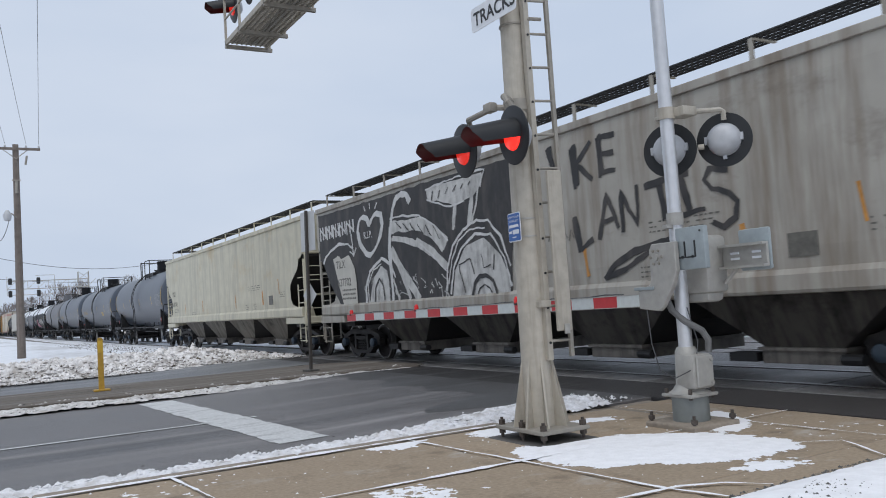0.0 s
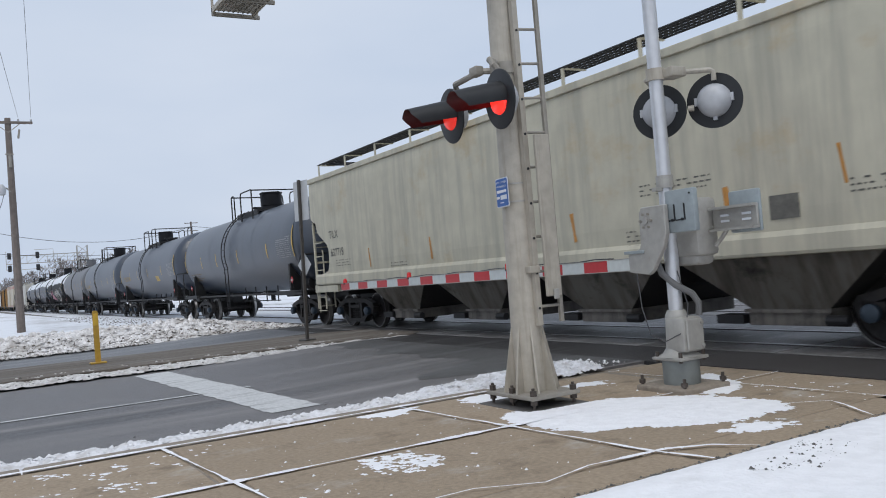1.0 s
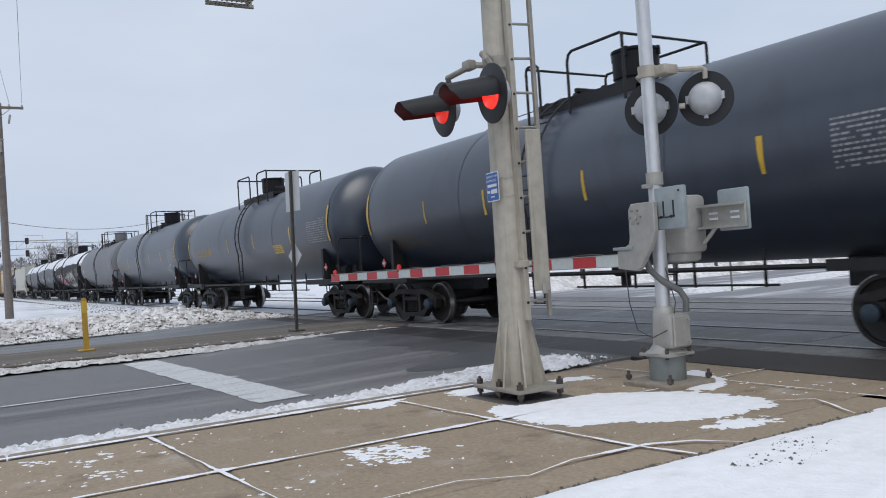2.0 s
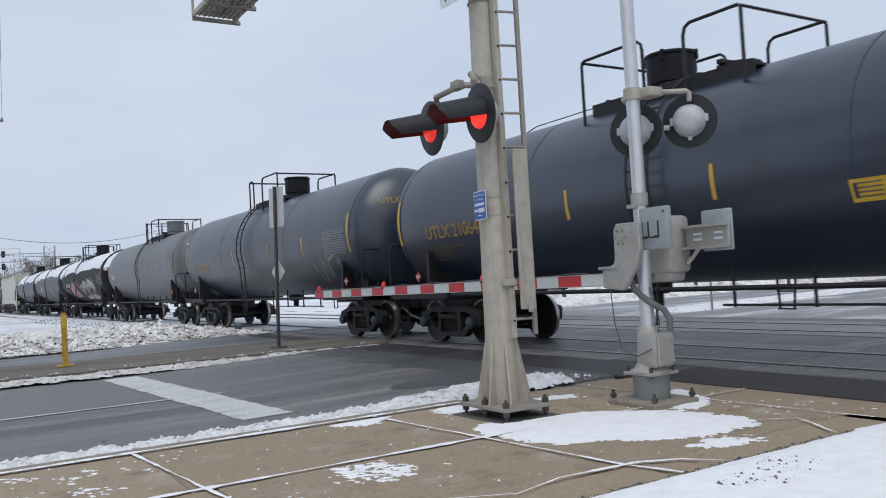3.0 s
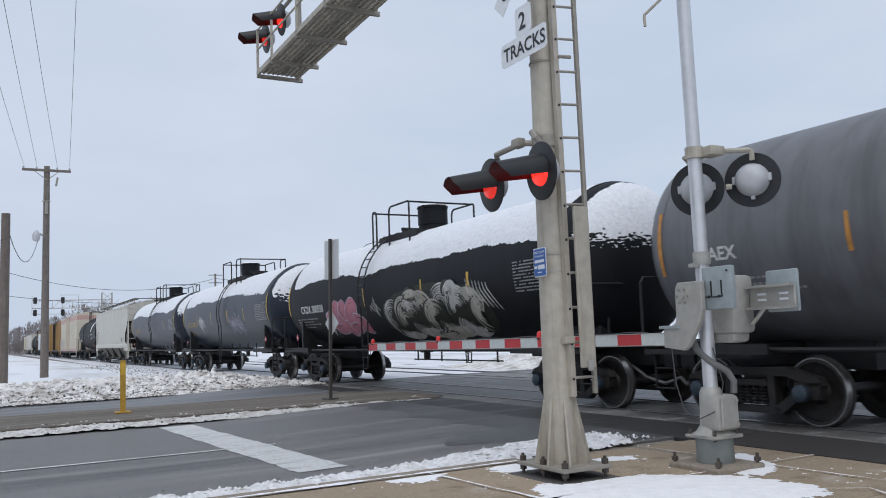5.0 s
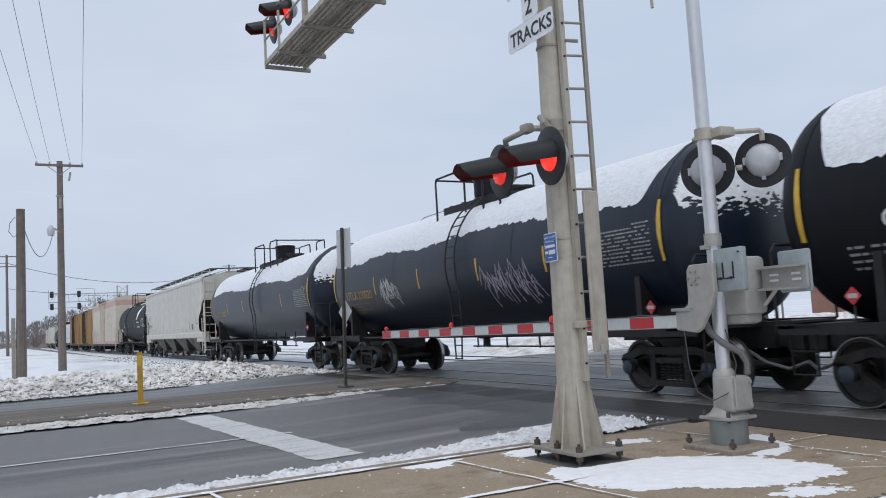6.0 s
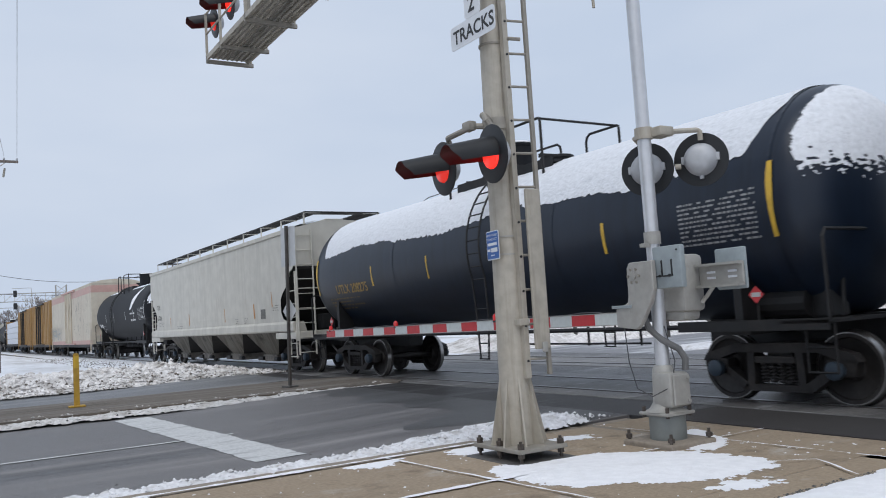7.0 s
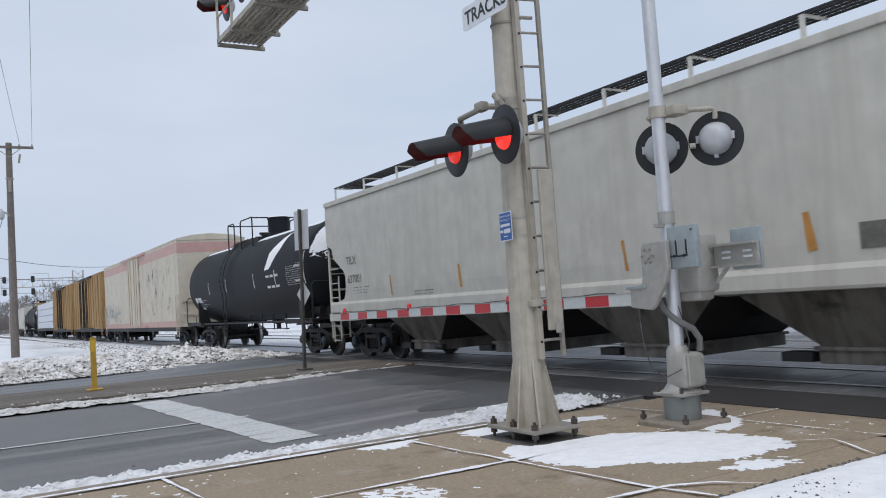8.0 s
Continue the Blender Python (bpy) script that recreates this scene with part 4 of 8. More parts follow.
    bm = bmesh.new()
    cyl(bm, (0, 0, 6.62), (0, 0, 6.72), 0.19, seg=20)
    cyl(bm, (-0.25, 0, 6.66), (0.05, 0, 6.66), 0.11, seg=14)
    part("arm_clamp", bm, GALV_DARK, t)
    bm = bmesh.new()
    for k in range(9):
        x = -0.62 + 0.72 * k / 8
        box(bm, x - 0.012, x + 0.012, 1.0, 8.15, 6.49, 6.53)
    for k in range(90):
        y = 1.0 + 7.12 * k / 89
        box(bm, -0.62, 0.10, y, y + 0.012, 6.50, 6.53)
    part("grating", bm, GALV_DARK, t, "open steel grating walkway")
    for x in (-0.64, 0.12):
        bm = bmesh.new()
        box(bm, x - 0.02, x + 0.02, 1.0, 8.17, 6.45, 6.54)
        part("walkway_edge", bm, GALV, t)
    for y in (8.15, 7.26, 5.86, 4.5, 3.1, 1.7):
        bm = bmesh.new()
        box(bm, -0.66, 0.24, y - 0.03, y + 0.03, 6.40, 6.47, 0.006)
        part("crossbar", bm, GALV_DARK, t)
        bm = bmesh.new()
        box(bm, -0.66, -0.62, y - 0.02, y + 0.02, 6.47, 7.35)
        part("rail_post", bm, GALV, t)
        if y > 4:
            bm = bmesh.new()
            cyl(bm, (0.20, y, 6.45), (0.20, y, 6.62), 0.02, seg=6)
            part("stub_post", bm, GALV, t)
    for z in (6.95, 7.33):
        bm = bmesh.new()
        cyl(bm, (-0.64, 1.7, z), (-0.64, 8.15, z), 0.018, seg=8)
        part("handrail", bm, GALV, t)
    # arm lamps
    bm = bmesh.new()
    cyl(bm, (-0.22, 6.95, 6.7), (-0.22, 6.95, 7.75), 0.045, seg=12)
    cyl(bm, (-0.30, 6.0, 7.62), (-0.30, 7.9, 7.62), 0.035, seg=10)
    for y in (5.4, 4.4):
        cyl(bm, (-0.22, y, 6.7), (-0.22, y, 7.0), 0.03, seg=8)
        cyl(bm, (-0.3, y, 7.0), (0.1, y + 0.25, 7.05), 0.045, seg=8)
    part("lamp_frame", bm, GALV_DARK, t)
    flasher("arm_lamp", t, (-0.42, 7.38, 7.30), (-1, 0.05, -0.12), RED_ON)
    flasher("arm_lamp", t, (-0.42, 8.35, 7.28), (-1, 0.05, -0.12), RED_DIM)
    # mast lamps
    bm = bmesh.new()
    cyl(bm, (0, 0, 3.30), (0, 0, 3.42), 0.155, seg=20)
    pipe(bm, [(-0.10, -0.05, 3.38), (-0.26, -0.12, 3.42), (-0.27, -0.20, 3.35), (-0.20, -0.22, 3.24)], 0.035)
    pipe(bm, [(-0.10, 0.05, 3.36), (-0.22, 0.12, 3.37), (-0.22, 0.62, 3.35), (-0.18, 0.66, 3.30), (-0.17, 0.67, 3.2)], 0.032)
    box(bm, -0.30, -0.20, 0.08, 0.22, 3.32, 3.42, 0.02)
    part("lamp_bracket", bm, GALV_DARK, t, smooth=True)
    flasher("mast_lamp", t, (-0.28, -0.26, 3.0), (-1, 0.10, -0.06), RED_ON)
    flasher("mast_lamp", t, (-0.28, 0.66, 3.02), (-1, 0.10, -0.06), RED_DIM)
    # signs
    def on_mast(u, v, d):
        return (-0.30 - d, 0.30 - u, v)
    def plate(name, outline, material, label, depth=0.006, lift=0.0):
        bm = bmesh.new()
        prism(bm, outline, lambda u, v, d: on_mast(u, v, d + lift), depth)
        return part(name, bm, material, t, label)
    def rounded(u0, u1, v0, v1, r=0.04):
        o = []
        for cx, cy, a0 in ((u1 - r, v1 - r, 0), (u0 + r, v1 - r, 90), (u0 + r, v0 + r, 180), (u1 - r, v0 + r, 270)):
            o += [(cx + r * math.cos(radians(a0 + 22.5 * k)), cy + r * math.sin(radians(a0 + 22.5 * k))) for k in range(5)]
        return o
    s1 = plate("tracks_sign", rounded(0.0, 0.80, 4.19, 4.44), SIGN_WHITE, "white sign plate reading tracks")
    s2 = plate("number_sign", rounded(0.28, 0.56, 4.442, 4.74), SIGN_WHITE, "white sign plate with the figure two")
    lettering("TRACKS", 0.20, lambda u, v: on_mast(0.05 + u, 4.245 + v, 0.009), bm := bmesh.new(), 0.004)
    part("letters", bm, SIGN_BLACK, s1)
    lettering("2", 0.25, lambda u, v: on_mast(0.345 + u, 4.50 + v, 0.009), bm := bmesh.new(), 0.005)
    part("figure", bm, SIGN_BLACK, s2)
    # crossbuck blades above
    for turn, word in ((45, "CROSSING"), (-45, "RAILROAD")):
        bm = bmesh.new()
        c, s_ = math.cos(radians(turn)), math.sin(radians(turn))
        lift = 0.012 if turn > 0 else 0.0
        prism(bm, [(-0.6, -0.115), (0.6, -0.115), (0.6, 0.115), (-0.6, 0.115)], lambda u, v, d: on_mast(0.42 + c * u - s_ * v, 5.24 + s_ * u + c * v, d + lift), 0.006)
        blade = part("crossbuck_blade", bm, SIGN_WHITE, t, "white crossbuck blade")
        lettering(word, 0.15, lambda u, v: on_mast(0.42 + c * (u - 0.47) - s_ * (v - 0.055), 5.24 + s_ * (u - 0.47) + c * (v - 0.055), 0.009 + lift), bm := bmesh.new(), 0.003)
        part("letters", bm, SIGN_BLACK, blade)
    bm = bmesh.new()
    box(bm, -0.29, 0.0, -0.03, 0.03, 4.30, 4.36)
    box(bm, -0.29, 0.0, -0.03, 0.03, 5.20, 5.26)
    part("sign_bracket", bm, GALV_DARK, t)
    # blue notice
    def blue(u, v, d):
        return (-0.19 - d - 0.10 * u, 0.055 - u * 0.95, v)
    bm = bmesh.new()
    prism(bm, rounded(0.0, 0.26, 1.97, 2.26, 0.02), lambda u, v, d: blue(u, v, d), 0.005)
    b0 = part("notice_border", bm, SIGN_WHITE, t, "small blue emergency notice with a white rim")
    bm = bmesh.new()
    prism(bm, rounded(0.010, 0.25, 1.98, 2.25, 0.016), lambda u, v, d: blue(u, v, d + 0.006), 0.003)
    part("notice_face", bm, SIGN_BLUE, b0)
    bm = bmesh.new()
    lettering("REPORT PROBLEM", 0.030, lambda u, v: blue(0.018 + u * 0.93, 2.205 + v, 0.012), bm)
    lettering("OR EMERGENCY", 0.030, lambda u, v: blue(0.028 + u * 0.93, 2.165 + v, 0.012), bm)
    for u0, u1, v0, v1 in ((0.03, 0.23, 2.112, 2.140), (0.02, 0.085, 2.055, 2.080), (0.10, 0.235, 2.045, 2.088), (0.09, 0.17, 2.01, 2.02)):
        bm.faces.new([bm.verts.new(blue(u, v, 0.012)) for u, v in ((u0, v0), (u1, v0), (u1, v1), (u0, v1))])
    part("notice_text", bm, SIGN_WHITE, b0)
    for z in (2.02, 2.20):
        bm = bmesh.new()
        cyl(bm, (0, 0, z - 0.008), (0, 0, z + 0.008), 0.155, seg=24)
        part("strap", bm, ALU, t, smooth=True)


signal_mast()


# ---- crossing gate ----
def crossing_gate():
    t = thing("crossing_gate", "lowered railway crossing gate with grey mechanism and red-white arm", "crossing gate", pose(7.226, 6.665, 0))
    bm = bmesh.new()
    box(bm, -0.32, 0.32, -0.34, 0.34, -0.05, 0.055, 0.02)
    part("footing", bm, KERB, t, "rough concrete footing")
    for x, y in ((-0.27, -0.29), (0.27, -0.29), (0.27, 0.29), (-0.27, 0.29)):
        bm = bmesh.new()
        cyl(bm, (x, y, 0.0), (x, y, 0.15), 0.016, seg=8)
        cyl(bm, (x, y, 0.07), (x, y, 0.11), 0.034, seg=6)
        part("anchor_bolt", bm, RAIL, t)
    bm = bmesh.new()
    cyl(bm, (0, 0, 0.05), (0, 0, 0.30), 0.185, seg=28)
    part("base", bm, BASE_GREY, t, "grey cylindrical base", True)
    bm = bmesh.new()
    box(bm, -0.20, 0.20, -0.20, 0.20, 0.30, 0.335, 0.012)
    spin(bm, [(0.335, 0.22), (0.36, 0.17), (0.42, 0.13), (0.75, 0.115), (0.80, 0.09)], (0, 0, 0), (0, 0, 1), 20)
    part("flange", bm, ALU, t, smooth=True)
    for x, y in ((-0.16, -0.16), (0.16, -0.16), (0.16, 0.16), (-0.16, 0.16)):
        bm = bmesh.new()
        cyl(bm, (x, y, 0.28), (x, y, 0.385), 0.02, seg=6)
        part("flange_bolt", bm, RAIL, t)
    bm = bmesh.new()
    box(bm, -0.13, 0.15, -0.20, 0.05, 0.38, 0.73, 0.03)
    jb = part("junction_box", bm, ALU, t, "grey cast junction box", True)
    bm = bmesh.new()
    box(bm, -0.10, 0.13, -0.225, -0.20, 0.40, 0.71, 0.012)
    cyl(bm, (0.10, -0.24, 0.67), (0.10, -0.22, 0.67), 0.02, seg=8)
    cyl(bm, (0.10, -0.24, 0.44), (0.10, -0.22, 0.44), 0.02, seg=8)
    part("lid", bm, ALU, jb)
    bm = bmesh.new()
    cyl(bm, (0, 0, 0.75), (0, 0, 5.9), 0.072, 0.070, 24)
    part("pole", bm, ALU_POLE, t, smooth=True)
    bm = bmesh.new()
    cyl(bm, (0, 0, 2.05), (0, 0, 2.18), 0.088, seg=20)
    box(bm, -0.16, 0.0, -0.03, 0.03, 2.02, 2.06)
    part("collar", bm, ALU, t)
    # gate mechanism; the arm runs along +y
    bm = bmesh.new()
    box(bm, 0.04, 0.36, -0.33, 0.14, 1.33, 1.92, 0.05)
    box(bm, 0.08, 0.33, -0.28, 0.16, 1.24, 1.38, 0.05)
    part("mechanism_case", bm, ALU, t, "grey cast gate mechanism case", True)
    bm = bmesh.new()
    box(bm, -0.20, -0.13, -0.54, -0.17, 1.58, 2.00, 0.015)
    cw = part("counterweight", bm, BOX_BLUE, t, "blue-grey counterweight plate", True)
    for y in (-0.42, -0.29):
        bm = bmesh.new()
        box(bm, -0.206, -0.199, y - 0.008, y + 0.008, 1.70, 1.86)
        cyl(bm, (-0.215, y + 0.03, 1.705), (-0.20, y + 0.03, 1.705), 0.014, seg=8)
        cyl(bm, (-0.205, y - 0.01, 1.705), (-0.205, y + 0.11, 1.70), 0.008, seg=6)
        part("slot", bm, BLACK, cw)
    bm = bmesh.new()
    cyl(bm, (-0.21, -0.50, 1.95), (-0.199, -0.50, 1.95), 0.010, seg=8)
    part("bolt", bm, BLACK, cw)
    # rear counterweight arm
    bm = bmesh.new()
    box(bm, 0.27, 0.30, -0.88, -0.34, 1.56, 1.80, 0.01)
    box(bm, 0.20, 0.27, -0.88, -0.34, 1.775, 1.80)
    box(bm, 0.20, 0.27, -0.88, -0.34, 1.56, 1.585)
    rear = part("weight_arm", bm, ALU, t, "channel arm for the rear counterweight")
    for y in (-0.50, -0.76):
        bm = bmesh.new()
        for z in (1.655, 1.71):
            box(bm, 0.258, 0.269, y - 0.05, y + 0.05, z - 0.011, z + 0.011)
        part("slot_bar", bm, SIGN_WHITE, rear)
    bm = bmesh.new()
    box(bm, 0.305, 0.345, -0.89, -0.52, 1.53, 1.94, 0.02)
    part("counterweight", bm, BOX_BLUE, t, "blue-grey rear counterweight plate", True)
    bm = bmesh.new()
    pipe(bm, [(0.26, -0.36, 1.42), (0.27, -0.42, 1.48), (0.28, -0.50, 1.57)], 0.022)
    part("strut", bm, ALU, t)
    # arm bracket
    bm = bmesh.new()
    outline = [(0.10, 1.87), (0.14, 1.81), (0.145, 1.52), (0.16, 1.46), (0.30, 1.40), (0.34, 1.40), (0.34, 1.21), (0.06, 1.18), (0.0, 1.22), (-0.16, 1.44), (-0.22, 1.58), (-0.22, 1.87)]
    prism(bm, outline, lambda u, v, d: (-0.27 + d, u, v), 0.06)
    bmesh.ops.bevel(bm, geom=bm.edges[:], offset=0.008, segments=1, affect="EDGES")
    br = part("arm_bracket", bm, ALU, t, "grey cast arm bracket")
    for k in range(6):
        a = radians(60 * k)
        bm = bmesh.new()
        cyl(bm, (-0.283, 0.04 + 0.075 * math.cos(a), 1.73 + 0.075 * math.sin(a)), (-0.268, 0.04 + 0.075 * math.cos(a), 1.73 + 0.075 * math.sin(a)), 0.014, seg=8)
        part("bolt", bm, GALV_DARK, br)
    bm = bmesh.new()
    cyl(bm, (-0.285, 0.04, 1.73), (-0.268, 0.04, 1.73), 0.035, seg=14)
    part("hub", bm, ALU, br)
    bm = bmesh.new()
    box(bm, -0.29, -0.19, 0.10, 0.38, 1.402, 1.435, 0.006)
    part("arm_seat", bm, BOX_BLUE, br)
    # arm with stripes
    n, y0, y1 = 20, 0.30, 8.06
    for k in range(n):
        a, b = y0 + (y1 - y0) * k / n, y0 + (y1 - y0) * (k + 1) / n - 0.001
        za, zb = 1.30 - 0.065 * (a / y1), 1.30 - 0.065 * (b / y1)
        h = 0.062 if k < 12 else 0.058
        bm = bmesh.new()
        vs = [bm.verts.new((x, y, z)) for y, zc in ((a, za), (b, zb)) for x, z in ((-0.262, zc - h), (-0.222, zc - h), (-0.222, zc + h), (-0.262, zc + h))]
        for q in ((0, 1, 2, 3), (7, 6, 5, 4), (0, 4, 5, 1), (1, 5, 6, 2), (2, 6, 7, 3), (3, 7, 4, 0)):
            bm.faces.new([vs[i] for i in q])
        red = k % 2 == 1
        part("arm_stripe", bm, STRIPE_RED if red else STRIPE_WHITE, t, "red stripe of the arm" if red else "white stripe of the arm")
    bm = bmesh.new()
    for s_ in (1, -1):
        vs = [bm.verts.new((x, y, 1.30 - 0.065 * (y / y1) + s_ * z)) for y in (0.3, 8.06) for x, z in ((-0.268, 0.060), (-0.218, 0.060), (-0.218, 0.068), (-0.268, 0.068))]
        for q in ((0, 1, 2, 3), (7, 6, 5, 4), (0, 4, 5, 1), (1, 5, 6, 2), (2, 6, 7, 3), (3, 7, 4, 0)):
            bm.faces.new([vs[i] for i in q])
    bmesh.ops.recalc_face_normals(bm, faces=bm.faces[:])
    part("arm_edge", bm, ALU, t, "aluminium edging of the arm")
    for y, nm in ((7.90, "tip_lamp"), (5.35, "arm_light"), (2.6, "arm_light")):
        bm = bmesh.new()
        spin(bm, [(0.0, 0.02), (0.02, 0.036), (0.075, 0.036), (0.10, 0.02), (0.105, 0.008)], (-0.242, y, 1.345 - 0.065 * y / y1), (0, 0, 1), 12)
        part(nm, bm, RED_LAMP, t, "small red lamp on the gate arm", True)
        bm = bmesh.new()
        box(bm, -0.27, -0.21, y - 0.03, y + 0.03, 1.34 - 0.065 * y / y1, 1.37 - 0.065 * y / y1)
        part("lamp_foot", bm, BLACK, t)
    bm = bmesh.new()
    pts = []
    for k in range(25):
        y = 0.6 + 7.2 * k / 24
        pts.append((-0.242, y, 1.375 - 0.065 * y / y1 + 0.010 * math.sin(k * 1.9)))
    pipe(bm, pts, 0.007, 5)
    part("arm_cable", bm, WIRE, t)
    # hose and cables
    bm = bmesh.new()
    pipe(bm, [(-0.10, 0.10, 1.28), (-0.09, 0.06, 1.18), (-0.04, -0.06, 1.06), (0.08, -0.16, 0.96), (0.14, -0.18, 0.86), (0.14, -0.17, 0.74)], 0.035, 10)
    part("conduit_hose", bm, RUBBER, t, smooth=True)
    bm = bmesh.new()
    pipe(bm, [(-0.02, -0.08, 1.20), (0.0, -0.12, 1.0), (0.01, -0.16, 0.85), (-0.06, -0.18, 0.66), (-0.12, -0.17, 0.58), (-0.22, -0.04, 0.50), (-0.28, 0.10, 0.58), (-0.30, 0.17, 0.85), (-0.30, 0.20, 1.20)], 0.006, 5)
    part("loose_cable", bm, WIRE, t)
    # lamps that face the other way
    d = Vector((0.7215, 0.692, 0))
    r = Vector((0.692, -0.7215, 0))
    bm = bmesh.new()
    cyl(bm, (0, 0, 3.16), (0, 0, 3.28), 0.095, seg=18)
    box(bm, 0.02, 0.22, -0.22, -0.02, 3.17, 3.27, 0.015)
    a = r * 0.18 + Vector((0, 0, 3.22))
    b = r * 0.55 + d * 0.25 + Vector((0, 0, 3.25))
    pipe(bm, [a, b, b + Vector((0, 0, -0.02)) + r * 0.03, r * 0.58 + d * 0.26 + Vector((0, 0, 3.14))], 0.028)
    pipe(bm, [Vector((0, 0, 3.22)), -r * 0.10 + d * 0.2 + Vector((0, 0, 3.22)), d * 0.26 + Vector((0, 0, 3.10))], 0.028)
    cyl(bm, r * 0.30 + d * 0.28 + Vector((0, 0, 2.88)), r * 0.36 + d * 0.28 + Vector((0, 0, 2.88)), 0.03, seg=8)
    part("lamp_bracket", bm, GALV, t, smooth=True)
    f = (d * 0.96 + r * 0.28).normalized()
    flasher("rear_lamp", t, r * 0.01 + d * 0.34 + Vector((0, 0, 2.89)), f, RED_DIM)
    flasher("rear_lamp", t, r * 0.575 + d * 0.34 + Vector((0, 0, 2.94)), f, RED_DIM)
    # short horizontal pipe at the top
    bm = bmesh.new()
    pipe(bm, [(0, 0, 5.12), (-0.28, 0.30, 4.79), (-0.282, 0.302, 4.76), (-0.28, 0.30, 4.66)], 0.016)
    part("top_hook", bm, GALV, t)


crossing_gate()


# ---- posts, poles, distance ----
def street_sign():
    t = thing("street_sign", "dark leaning sign post with bare aluminium plates, seen edge-on", "sign", pose(7.63, 18.53, 0.02, 0, 1.4, 12))
    bm = bmesh.new()
    box(bm, -0.03, 0.03, -0.03, 0.03, 0, 3.72)
    part("post", bm, SIGN_POST, t)
    bm = bmesh.new()
    box(bm, -0.14, 0.14, -0.14, 0.14, 0.0, 0.05, 0.01)
    part("foot", bm, POST_DARK, t)
    def plate(u, v, d):
        return (-0.034 - d + 0.12 * u, u, v)
    bm = bmesh.new()
    prism(bm, [(-0.30, 2.78), (0.30, 2.78), (0.30, 3.70), (-0.30, 3.70)], lambda u, v, d: (0.036 + d, u, v), 0.004)
    part("plate", bm, SIGN_BACK, t, "rectangular bare aluminium plate")
    bm = bmesh.new()
    prism(bm, [(0, 1.46), (0.28, 1.75), (0, 2.04), (-0.28, 1.75)], lambda u, v, d: (0.036 + d, u, v), 0.004)
    part("plate", bm, SIGN_BACK, t, "small diamond plate")


street_sign()


def marker_post():
    t = thing("marker_post", "faded yellow flexible marker post on the median", "post", pose(3.24, 19.19, 0.03))
    bm = bmesh.new()
    prism(bm, [(-0.055, 0.0), (0.055, 0.0), (0.055, 1.08), (0.03, 1.11), (-0.03, 1.11), (-0.055, 1.08)], lambda u, v, d: (u, d - 0.02, v), 0.04)
    part("post", bm, YELLOW_POST, t)
    bm = bmesh.new()
    box(bm, -0.16, 0.16, -0.12, 0.12, 0.0, 0.035, 0.01)
    part("foot", bm, YELLOW_POST, t)
    bm = bmesh.new()
    box(bm, -0.05, 0.05, -0.026, -0.021, 0.80, 1.05)
    part("reflector", bm, STRIP_YELLOW, t)


marker_post()


